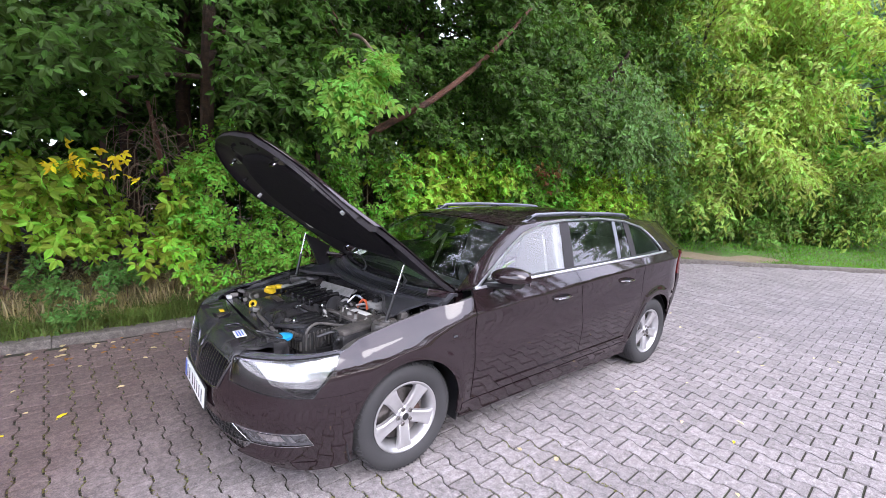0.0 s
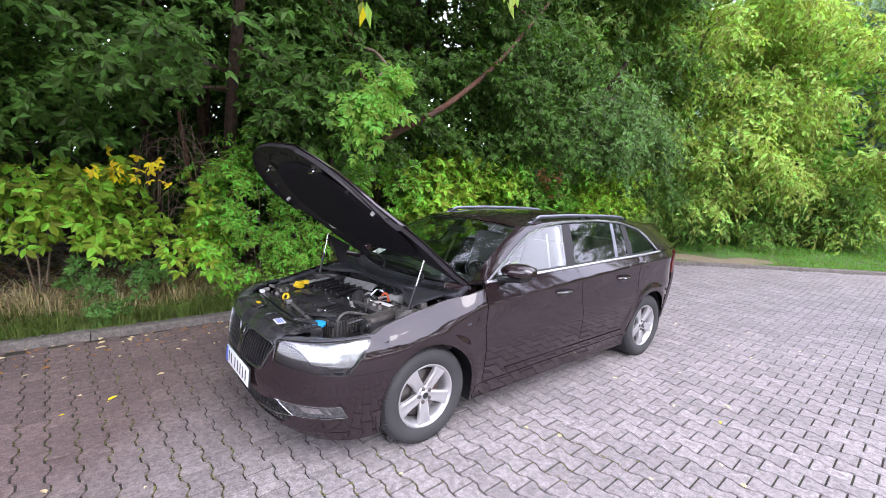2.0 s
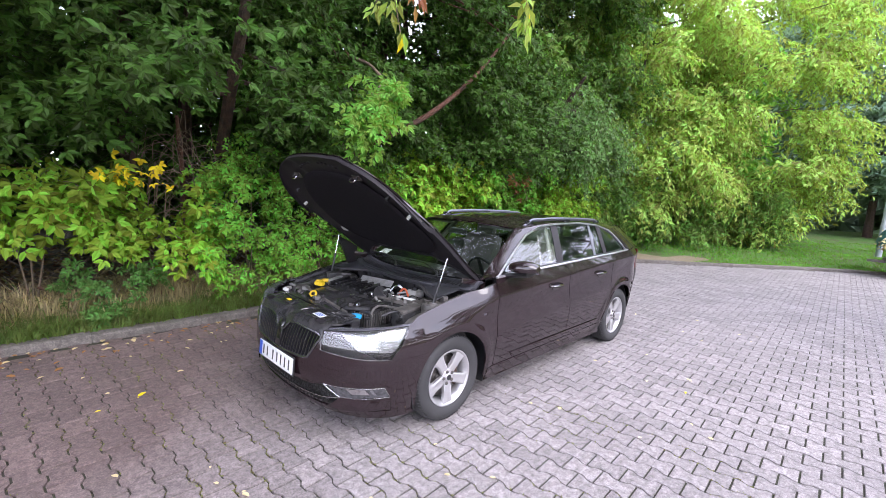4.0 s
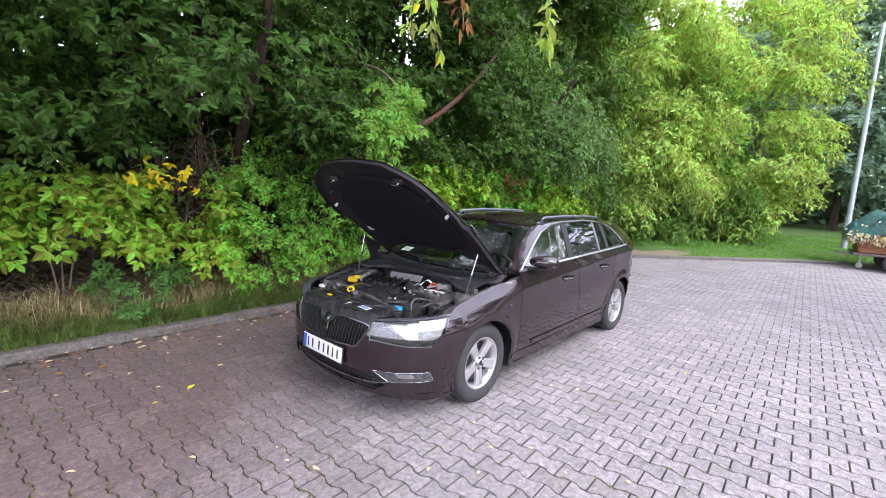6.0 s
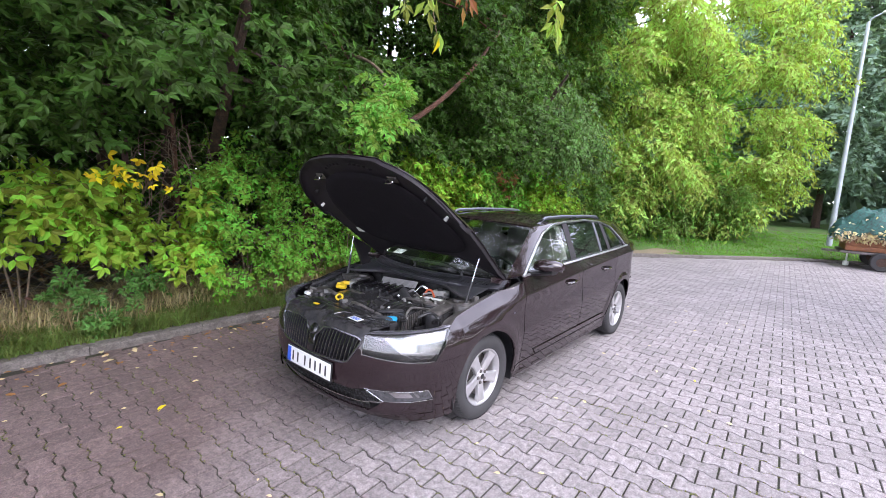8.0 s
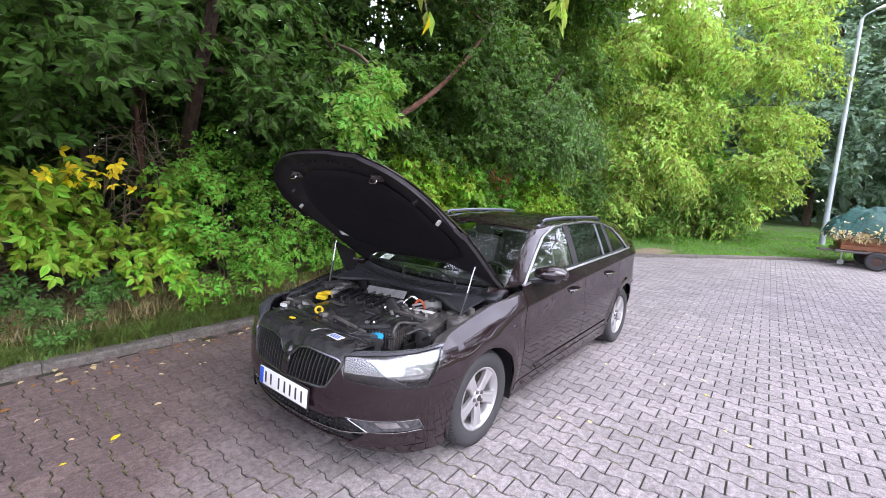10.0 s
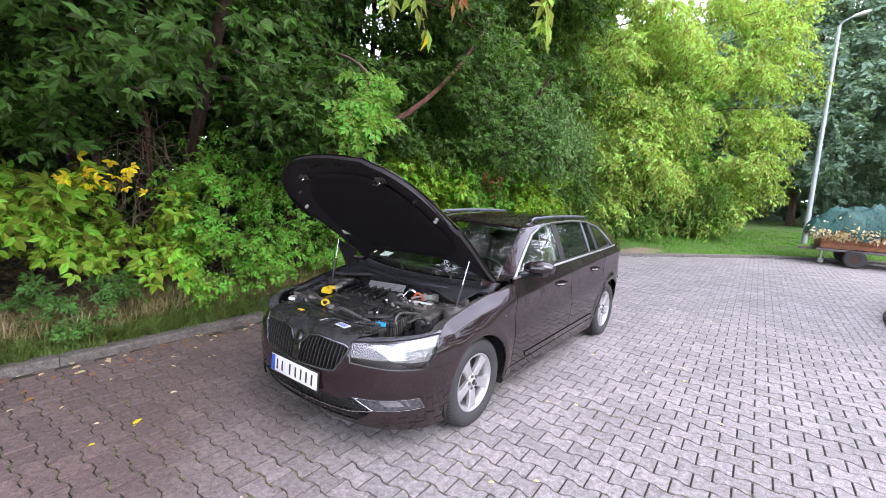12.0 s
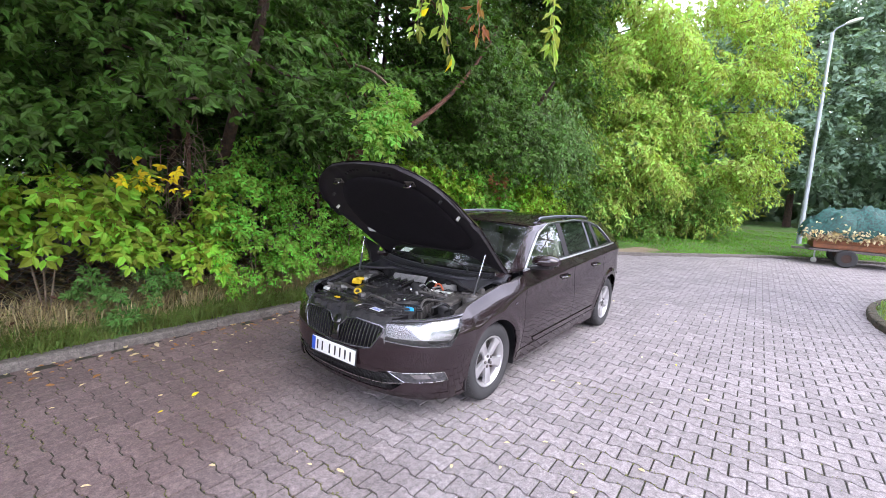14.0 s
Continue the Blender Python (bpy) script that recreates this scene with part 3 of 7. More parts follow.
# upper crowns, high over the fence
for i, (x0, x1) in enumerate(((-9.5, -5.0), (-5.5, -1.0), (-1.5, 3.0), (2.5, 6.5))):
    xm = (x0 + x1) / 2
    tree("tall_tree", "tall green tree rising behind the fence", 20 + i, (xm, -5.4, 0.2), [[(xm, -5.4, 0.1), (xm + 0.1, -5.2, 3), (xm, -4.6, 6), (xm, -4.2, 9)]],
         cloud(26 + i, 50, (x0, -6.0, 6.0), (x1, -1.3, 9.5)), LEAF_MAPLE, radius=0.9, twigs=20, per=7, size=0.25, r0=0.12)
# boughs of the tall trees that reach over the verge and the parked car
for i, (x0, x1) in enumerate(((-5.0, -1.6), (-1.6, 1.8), (1.8, 5.2))):
    xm = (x0 + x1) / 2
    tree("tall_tree", "tall tree with long boughs reaching out over the verge", 220 + i, (xm, -4.9, 0.2), [[(xm, -4.9, 0.1), (xm + 0.1, -4.6, 3), (xm, -3.6, 6), (xm, -1.0, 7.6)]],
         cloud(226 + i, (13, 13, 24)[i], (x0, -2.4, 6.5), (x1, 0.7, 8.2)), LEAF_MAPLE, radius=0.85, twigs=16, per=7, size=0.25, r0=0.12)
# the second row, seen through the gaps of the first
for i, (x, y) in enumerate(((5.2, -7.2), (1.9, -7.6), (-1.2, -7.8), (-4.6, -8.2), (-8.8, -8.6))):
    tree("box_elder", "slender box elder standing deep in the shade", 30 + i, (x, y, 0.2), [[(x, y, 0.1), (x + 0.1, y, 2), (x - 0.1, y + 0.2, 4.5), (x, y, 7.5)]],
         cloud(40 + i, 60, (x - 2.3, y - 1.2, 0.9), (x + 2.3, y + 1.3, 7.4)), LEAF_MAPLE, radius=0.9, twigs=12, per=7, size=0.26, r0=0.09)

# woodland far behind, seen only through the gaps
rng = np.random.default_rng(47)
n = 17000
o = np.stack([rng.uniform(-24, 16, n), rng.uniform(-14, -10, n), 0.2 + 7.2 * rng.random(n) ** 1.2], 1)
o = o[~in_hollow(o)]
n = len(o)
# leaf colour carries the deep shade of the woods
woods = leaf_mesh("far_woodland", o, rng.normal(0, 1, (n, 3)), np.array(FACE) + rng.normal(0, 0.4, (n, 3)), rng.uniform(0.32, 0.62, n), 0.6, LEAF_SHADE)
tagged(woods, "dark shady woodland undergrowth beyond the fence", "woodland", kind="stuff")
n = 16000
o = np.stack([rng.uniform(-38, -30, n), rng.uniform(-14, 30, n), 0.2 + 13 * rng.random(n) ** 1.4], 1)
woods = leaf_mesh("far_woodland", o, rng.normal(0, 1, (n, 3)), np.array((1.0, 0.2, 0.6)) + rng.normal(0, 0.4, (n, 3)), rng.uniform(0.6, 1.25, n), 0.6, LEAF_DARK)
tagged(woods, "blue-green woodland edge beyond the lawn", "woodland", kind="stuff")
for i, x in enumerate((-2.0, 2.2, 6.2)):
    tree("shade_tree", "young tree in the dark behind the fence", 260 + i, (x, -6.2, 0.2), [[(x, -6.2, 0.1), (x + 0.1, -6.1, 2.5), (x, -6.0, 5)]],
         cloud(265 + i, 60, (x - 2.3, -7.2, 1.0), (x + 2.3, -5.4, 5.8)), LEAF_MAPLE, radius=0.85, twigs=11, per=7, size=0.27, r0=0.07)
# unseen closed canopy, added to shade the ground between the rows and block the sky
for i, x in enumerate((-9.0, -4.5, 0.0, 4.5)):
    tree("shade_canopy", "unseen tree added so that its canopy shades the strip below", 240 + i, (x, -9.6, 0.2), [[(x, -9.6, 0.1), (x + 0.1, -9.5, 4), (x, -9.2, 8)]],
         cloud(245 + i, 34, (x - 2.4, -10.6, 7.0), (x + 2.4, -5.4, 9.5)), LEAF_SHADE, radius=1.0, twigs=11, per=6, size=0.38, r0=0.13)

# the big tree beside the yard whose boughs reach over the car and the camera
# its unseen crown is spread wide to shade the foliage and paving below
tree("overhanging_tree", "large tree with boughs hanging over the parked car", 48, (6.8, -3.6, 0.2), [[(6.8, -3.6, 0.0), (6.7, -3.2, 2.5), (5.6, -1.6, 4.6), (4.0, 0.2, 6.2), (2.2, 1.2, 7.0)]],
     cloud(49, 84, (1.2, -2.5, 4.4), (9.0, 4.2, 7.6), lambda p: p[2] > (5.7 if p[0] < 5.0 else 4.3)), LEAF_MAPLE, radius=0.85, twigs=22, per=7, size=0.24, r0=0.2)
big = [o for o in bpy.data.objects if o.name == "overhanging_tree"][0]
bough = [Vector(p) - Vector((6.8, -3.6, 0.2)) for p in smooth_line([(5.6, -1.6, 4.6), (3.0, -0.4, 4.9), (0.5, 0.5, 4.65), (-0.8, 0.8, 4.5)], 8)]
part("bough", tube(bmesh.new(), bough, [0.07 - 0.055 * k / (len(bough) - 1) for k in range(len(bough))], 8), BARK, big)
tree("island_tree", "green tree standing on the grass island", 50, (-6.6, 7.6, 0.15), [[(-6.6, 7.6, 0.0), (-6.5, 7.6, 2), (-6.6, 7.7, 5)]], cloud(149, 44, (-8.4, 6.1, 2.6), (-4.9, 9.2, 6.6)), LEAF_MAPLE, radius=0.8, twigs=20, per=7, size=0.24, r0=0.12)

# ---------------------------------------------------------------- bushes along the fence
def bush(name, label, seed, x0, x1, y0, y1, z0, z1, n, mat, **kw):
    cs = cloud(seed, n, (x0, y0, z0), (x1, y1, z1))
    base = ((x0 + x1) / 2, (y0 + y1) / 2 - 0.15, 0.18)
    stems = [[base, (base[0] + dx * 0.5, base[1], (z0 + z1) / 2), (base[0] + dx, base[1] + 0.05, z1 - 0.15)] for dx in (-0.35 * (x1 - x0), 0.0, 0.33 * (x1 - x0))]
    return tree(name, label, seed, base, stems, cs, mat, TWIG, category="bush", r0=0.010, **kw)


LEAFY = "leafy green bush with small leaves against the wire fence"
BUSH = "leafy yellow-green bush growing through the wire fence"
kw = dict(radius=0.27, twigs=16, per=5, length=0.22, size=0.175, width=0.58, kind="three_full", flat=0.42, droop=0.5)
bush("bush", BUSH, 51, 1.45, 2.7, -3.1, -2.65, 1.24, 1.66, 17, LEAF_BUSH, **kw)
bush("bush", BUSH, 52, 0.62, 1.5, -3.05, -2.62, 0.92, 1.42, 15, LEAF_BUSH, **kw)
bush("bush", LEAFY, 53, -0.62, 0.42, -3.05, -2.6, 0.66, 2.08, 42, LEAF_BUSH_GREEN, **{**kw, "size": 0.150, "kind": "five"})
bush("bush", LEAFY, 54, -2.5, -1.3, -3.15, -2.65, 0.7, 2.0, 30, LEAF_BUSH_GREEN, **{**kw, "size": 0.150, "kind": "five"})
bush("bush", BUSH, 55, -4.2, -2.3, -3.1, -2.4, 0.4, 2.2, 34, LEAF_BUSH, **kw)
bush("bush", LEAFY, 56, -6.2, -4.2, -3.1, -2.3, 0.4, 2.1, 34, LEAF_BUSH_GREEN, **kw)
bush("bush", BUSH, 57, -8.4, -6.2, -3.1, -2.2, 0.4, 2.2, 34, LEAF_BUSH, **kw)
bush("bush", BUSH, 58, 2.8, 4.6, -3.2, -2.6, 0.95, 1.7, 20, LEAF_BUSH, **kw)
bush("weed", "low broad-leaved green weed on the grass verge", 59, 1.20, 1.68, -2.90, -2.66, 0.26, 0.62, 16, LEAF_WEED, radius=0.15, twigs=18, per=5, length=0.13, size=0.13, width=0.5, kind="five", flat=0.5)


def loose_leaves(name, label, seed, centre, spread, n, size, mat, width=0.6, droop=0.5):
    """A spray of leaves of another colour among the green."""
    rng = np.random.default_rng(seed)
    t = thing(name, label, "foliage")
    t.location = centre
    o = rng.normal(0, 1, (n, 3)) * np.array(spread)
    a = unit(rng.normal(0, 0.8, (n, 3)) + np.array([0.2, 0.3, -1.2 * droop]))
    u = np.array([0.3, 0.9, 0.5]) + rng.normal(0, 0.4, (n, 3))
    tagged(leaf_mesh("leaf_spray", o, a, u, size * rng.uniform(0.7, 1.2, n), 0.62, mat, t, "", "three_full"), kind="stuff")
    bm = bmesh.new()
    for k in range(3):
        e = Vector(o[k])
        tube(bm, smooth_line([Vector((0, -0.25, -0.1 - spread[2])), e * 0.4, e], 4), 0.004, 4)
    part("twig", bm, TWIG, t)
    return t


loose_leaves("yellow_spray", "bright yellow autumn leaves on a bush", 61, (1.15, -2.36, 1.69), (0.08, 0.06, 0.11), 15, 0.125, LEAF_YELLOW)
loose_leaves("yellow_spray", "bright yellow autumn leaves on a bush", 62, (1.46, -2.36, 1.66), (0.10, 0.06, 0.06), 15, 0.125, LEAF_YELLOW)
tree("leafy_bough", "bright green leafy bough hanging out from the trees", 64, (-1.25, -2.5, 3.4), [[(-1.25, -2.5, 3.4), (-1.15, -1.9, 3.2), (-1.05, -1.4, 2.9)]],
     [np.array(c) for c in ((-0.80, -1.22, 2.78), (-0.95, -1.3, 2.62), (-0.68, -1.18, 2.56), (-1.1, -1.45, 2.85), (-0.60, -1.25, 2.38))], LEAF_BOUGH, TWIG, radius=0.17, twigs=11, per=5, length=0.20, size=0.20, width=0.5, droop=0.7, r0=0.03, category="bough", kind="five", flat=0.5)
loose_leaves("withered_spray", "withered orange-brown leaves hanging in the bushes", 63, (-5.1, -2.15, 1.80), (0.16, 0.08, 0.14), 22, 0.17, LEAF_BROWN)

# silvery weeping branches over the bushes
tree("weeping_tree", "silvery green tree with weeping leafy branches", 71, (-7.1, -4.0, 0.2), [[(-7.1, -4.0, 0.1), (-7.0, -3.2, 2.4), (-6.8, -2.4, 3.6), (-6.7, -1.9, 4.2)]],
     cloud(72, 20, (-8.1, -2.5, 2.0), (-5.9, -1.5, 3.7), lambda p: p[2] > 2.1 + 0.45 * abs(p[0] + 7.0)), LEAF_BIRCH, radius=0.45, twigs=30, per=11, length=0.42, size=0.085, width=0.62, droop=0.75, kind="leaf", flat=0.22)

# ---------------------------------------------------------------- bright trees on the lawn and the dark ones beyond
def ball(seed, n, c, r, front=(0.8, 0.5, 0.1)):
    """Clump centres in the outer part of an uneven crown, more of them towards the open side."""
    rng = np.random.default_rng(seed)
    out = []
    while len(out) < n:
        d = unit(rng.normal(0, 1, 3))
        if d @ np.array(front) < -0.35 and rng.random() < 0.75:
            continue
        out.append(np.array(c) + d * np.array(r) * rng.uniform(0.6, 1.05))
    return out


LIME = "broad sunlit yellow-green tree with drooping leaves"
lime = dict(radius=0.72, twigs=32, per=9, length=0.48, size=0.175, width=0.42, droop=0.65, kind="blade", flat=0.13)
tree("lime_tree", LIME, 81, (-12.8, -3.4, 0.6), [[(-12.8, -3.4, 0.3), (-12.7, -3.3, 2), (-12.9, -3.2, 4.6), (-12.8, -3.2, 7.6)]], ball(82, 120, (-12.6, -2.9, 5.1), (3.0, 2.6, 4.3)), LEAF_LIME, **lime)
tree("lime_tree", LIME, 83, (-16.5, -1.4, 0.7), [[(-16.5, -1.4, 0.3), (-16.4, -1.3, 2), (-16.6, -1.2, 4.8), (-16.5, -1.2, 8.4)]], ball(84, 150, (-16.3, -0.8, 5.4), (3.2, 3.2, 4.8)), LEAF_LIME, **lime)
# inner trees and shrubs take the lime leaf's shaded copy
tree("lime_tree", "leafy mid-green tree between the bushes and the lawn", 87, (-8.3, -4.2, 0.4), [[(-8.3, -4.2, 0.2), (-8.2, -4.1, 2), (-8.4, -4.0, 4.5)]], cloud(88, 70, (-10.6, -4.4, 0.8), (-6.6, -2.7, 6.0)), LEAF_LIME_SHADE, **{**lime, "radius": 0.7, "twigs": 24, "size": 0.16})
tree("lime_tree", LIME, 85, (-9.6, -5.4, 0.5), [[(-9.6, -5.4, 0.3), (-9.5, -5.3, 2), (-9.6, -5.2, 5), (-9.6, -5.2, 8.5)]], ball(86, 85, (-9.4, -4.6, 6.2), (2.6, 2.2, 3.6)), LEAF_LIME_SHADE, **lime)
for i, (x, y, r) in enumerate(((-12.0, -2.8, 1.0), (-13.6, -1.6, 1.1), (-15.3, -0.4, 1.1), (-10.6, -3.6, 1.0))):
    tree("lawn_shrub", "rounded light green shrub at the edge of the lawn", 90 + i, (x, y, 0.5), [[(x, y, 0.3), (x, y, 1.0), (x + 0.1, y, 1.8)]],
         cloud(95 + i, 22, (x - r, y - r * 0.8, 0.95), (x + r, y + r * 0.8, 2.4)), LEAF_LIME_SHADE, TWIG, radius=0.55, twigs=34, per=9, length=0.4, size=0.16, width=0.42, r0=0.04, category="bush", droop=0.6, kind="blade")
DARK = "tall dark blue-green tree behind the lawn"
dark = dict(radius=1.25, twigs=28, per=9, length=0.5, size=0.27, width=0.55, droop=0.35, kind="blade", flat=0.12)
for i, (x, y, h) in enumerate(((-25, 2.6, 13), (-26, 8.6, 17), (-24, 14.5, 9.5), (-28, -2, 13))):
    tree("dark_tree", DARK, 101 + i, (x, y, 0.5), [[(x, y, 0), (x + 0.2, y, 3), (x, y + 0.2, h - 1)]], ball(110 + i, 95, (x, y, h * 0.52), (3.2, 3.2, h * 0.5), (1, 0, 0)), LEAF_DARK, r0=0.2, **dark)
for i, (x, y, h) in enumerate(((-12.5, -8.6, 10), (-17.0, -6.6, 10.5), (-21.0, -3.6, 10.5))):
    tree("tall_tree", "tall shady tree behind the bright ones on the lawn", 251 + i, (x, y, 0.4), [[(x, y, 0), (x + 0.2, y, 3), (x, y + 0.2, h - 1)]], ball(255 + i, 60, (x, y, h * 0.52), (2.8, 2.4, h * 0.48), (0.7, 0.7, 0)), LEAF_BOUGH, r0=0.15, **{**dark, "twigs": 20, "size": 0.30})
# trees across the yard, which the car's windows mirror
for i, (x, y, h) in enumerate(((-15, 25, 7.5), (-5, 26, 7), (7, 24, 8), (-10, 27, 7.5), (1, 26, 8), (13, 22, 7.5), (-22, 24, 7.5))):
    tree("yard_tree", "green tree on the far side of the yard", 121 + i, (x, y, 0), [[(x, y, -0.1), (x + 0.2, y, 3), (x, y + 0.2, h - 1)]], ball(130 + i, 40, (x, y, h * 0.6), (3.2, 2.8, h * 0.48), (0, -1, 0)), LEAF_MAPLE, r0=0.2, **{**dark, "twigs": 9, "size": 0.5})

# ---------------------------------------------------------------- grass
def blades(name, label, seed, n, place, height, mat, lean=0.5, width=0.006, tuft=1):
    """Bent blades of grass, one mesh; tuft: how many grow out of one place."""
    rng = np.random.default_rng(seed)
    base = np.repeat(np.array([place(rng) for _ in range(n // tuft)]), tuft, axis=0)
    n = len(base)
    ang = rng.uniform(0, 2 * math.pi, n)
    grow = np.ones(n)
    if tuft > 1:
        base = base + rng.normal(0, 0.022, (n, 3)) * np.array([1, 1, 0])
        grow = np.repeat(rng.uniform(0.5, 1.3, n // tuft), tuft)
        ang = np.repeat(rng.uniform(0, 2 * math.pi, n // tuft), tuft) + rng.normal(0, 1.1, n)
    h = height * rng.uniform(0.45, 1.2, n) * grow
    d = np.stack([np.cos(ang), np.sin(ang), np.zeros(n)], 1)
    sd = np.stack([-np.sin(ang), np.cos(ang), np.zeros(n)], 1) * width
    l = (lean * h * rng.uniform(0.2, 1.3, n))[:, None]
    up = np.array([0, 0, 1.0]) * h[:, None]
    v = np.stack([base - sd, base + sd, base + d * l * 0.35 + up * 0.62 + sd * 0.8, base + d * l * 0.35 + up * 0.62 - sd * 0.8, base + d * l + up * 0.78], 1)
    f = np.array([(0, 1, 2), (0, 2, 3), (3, 2, 4)])[None] + 5 * np.arange(n)[:, None, None]
    return tagged(link_mesh(name, v.reshape(-1, 3), f.reshape(-1, 3), mat, smooth=False), label, "grass", kind="stuff")


def bare(s, off):
    """How bare the lawn is beside the kerb's bend, 0 to 1."""
    return max(0.0, 1 - ((s - 19.8 - 0.3 * (off - 0.5)) / 1.8) ** 2 - ((off - 0.5) / 0.75) ** 2)


def on_lawn(r):
    while True:
        s, off = r.uniform(16.8, 30), 0.14 + 5.0 * r.random()
        if r.random() > 1.25 * bare(s, off):
            return verge(s, off)


blades("verge_grass", "uneven green grass growing behind the kerb", 141, 30000, lambda r: verge(r.uniform(2.5, 15.5), 0.12 + 0.42 * r.random() ** 1.2), 0.21, GRASS, 1.3, 0.0055, 14)
blades("dry_grass", "tall dry straw-coloured grass under the fence", 142, 34000, lambda r: verge(r.uniform(2.5, 16.0), 0.28 + 0.55 * r.random() ** 0.8), 0.38, STRAW, 1.1, 0.0052, 9)
blades("brown_stalks", "thin brown stalks of withered grass", 145, 5000, lambda r: verge(r.uniform(2.5, 15.0), 0.3 + 0.5 * r.random()), 0.42, LEAF_LITTER, 1.1, 0.003, 6)
blades("tall_grass", "long loose green grass among the dry stalks", 144, 8000, lambda r: verge(r.uniform(2.5, 15.5), 0.2 + 0.6 * r.random()), 0.33, GRASS, 1.5, 0.0045, 10)
blades("lawn_grass", "short green lawn grass", 143, 30000, on_lawn, 0.06, LAWN_GRASS, 0.6, 0.010)
P = np.array([[verge(19.8 + 1.5 * math.cos(a) * k, 0.46 + 0.30 * math.sin(a) * k * (1 + 0.35 * math.sin(3 * a) + 0.2 * math.sin(7 * a + 1)), 0.008) for k in (0.02, 0.4, 0.75, 1.0)] for a in np.linspace(0, 2 * math.pi, 40)])
sheet("bare_patch", P, SAND, "bare sandy patch worn into the lawn beside the kerb")

# ---------------------------------------------------------------- wire fence
fence = thing("wire_fence", "old rusty chain-link fence overgrown with bushes", "fence")
FY, F0, F1, FZ, FH = -3.0, -8.4, 6.0, 0.16, 1.75
fv, ff = [], []
pitch = 0.075
nz = int(FH / pitch)
for k, x in enumerate(np.arange(F0, F1, pitch)):
    pts = [(x + (pitch * 0.5 if ((j + k) % 2) else -pitch * 0.5) * 1.02, FY + (0.004 if (j + k) % 2 else -0.004), FZ + j * pitch) for j in range(nz + 1)]
    b0 = len(fv)
    for px, py, pz in pts:
        fv += [(px - 0.002, py, pz), (px + 0.002, py + 0.002, pz), (px + 0.002, py - 0.002, pz)]
    for j in range(nz):
        for e in range(3):
            ff.append((b0 + 3 * j + e, b0 + 3 * j + (e + 1) % 3, b0 + 3 * j + 3 + (e + 1) % 3, b0 + 3 * j + 3 + e))
link_mesh("mesh", fv, np.array(ff), WIRE, fence, smooth=False)
for x in (5.6, 3.45, 1.2, -1.08, -3.3, -5.5, -7.7):
    part("post", boxes(((0.055, 0.055, 2.0), pose(x, FY + 0.05, 0.1 + 0.95), 0.006)), RUST, fence)

part("top_wire", tube(bmesh.new(), [(F0, FY, FZ + FH), (F1, FY, FZ + FH)], 0.0016, 5), WIRE, fence)

# leaf litter and seedlings on the shady ground behind the wire
rng = np.random.default_rng(148)
n = 9000
o = np.stack([rng.uniform(-9, 6, n), rng.uniform(-6.5, -2.75, n), np.zeros(n)], 1)
o[:, 2] = 0.05 + 0.16 * np.clip(-o[:, 1] - 2.52, 0, 1.2) + 0.02 + np.where(rng.random(n) < 0.3, 0.35 * rng.random(n), 0)
litter = leaf_mesh("leaf_litter", o, rng.normal(0, 1, (n, 3)) * np.array([1, 1, 0.4]), np.array([0, 0.3, 1.0]) + rng.normal(0, 0.4, (n, 3)), rng.uniform(0.05, 0.13, n), 0.6, LEAF_LITTER)
tagged(litter, "brown leaf litter on the shady ground behind the fence", "leaf litter", kind="stuff")

# dry tangle of dead stems in the hollow under the trees
rng = np.random.default_rng(151)
tangle = thing("dead_stem", "bare reddish dead stem with dry tangled twigs", "dead stem")
tangle.location = (0.50, -3.35, 0.2)
bm = bmesh.new()
tube(bm, smooth_line([(0.0, 0.0, -0.05), (0.10, 0.12, 0.8), (0.22, 0.37, 1.71), (0.32, 0.63, 2.13)], 6), [0.035] * 8 + [0.028] * 8 + [0.018] * 3, 8)
part("stem", bm, BARK_RED, tangle)
for k in range(64):
    a = rng.uniform(0, 2 * math.pi)
    z = rng.uniform(0.9, 2.0)
    p = Vector((0.10 + 0.17 * (z - 0.8), 0.12 + 0.34 * (z - 0.8), z))
    q = p + Vector((0.35 * math.cos(a), 0.20 * math.sin(a), rng.uniform(-0.35, 0.3)))
    part("twig", tube(bmesh.new(), smooth_line([p, p.lerp(q, 0.4) + Vector((0, 0, rng.uniform(0, 0.12))), q, q + Vector((0.05 * math.cos(a), 0.04, -0.2 - 0.1 * rng.random()))], 4), float(rng.choice([0.0022, 0.0030, 0.0045])), 4), TWIG, tangle)

# ---------------------------------------------------------------- sprays hanging into view from the boughs above
def hanging_spray(name, label, seed, tip, top, n, size, mat, accents=0, width=0.34):
    """A thin drooping twig with long leaves at its end."""
    rng = np.random.default_rng(seed)
    t = thing(name, label, "twig")
    t.location = tip
    tipv, topv = Vector((0, 0, 0)), Vector(top) - Vector(tip)
    path = smooth_line([topv, topv.lerp(tipv, 0.5) + Vector((0.05, 0.03, 0.10)), topv.lerp(tipv, 0.85) + Vector((0, 0, 0.05)), tipv], 6)
    part("stem", tube(bmesh.new(), path, [0.005] * 8 + [0.003] * (len(path) - 8), 5), TWIG, t)
    pts = np.array([tuple(p) for p in path[-9:]])
    o = pts[rng.integers(0, len(pts), n)] + rng.normal(0, 0.02, (n, 3))
    a = unit(rng.normal(0, 0.55, (n, 3)) + np.array([0, 0, -1.0]))
    u = np.array([0.7, 0.7, 0.4]) + rng.normal(0, 0.5, (n, 3))
    tagged(leaf_mesh("leaf_spray", o, a, u, size * rng.uniform(0.6, 1.2, n), width, mat, t), kind="stuff")
    if accents:
        leaf_mesh("yellow_leaf", o[:accents] - np.array([0, 0, 0.03]), a[:accents], u[:accents], size * np.ones(accents), 0.4, LEAF_YELLOW, t)
    return t


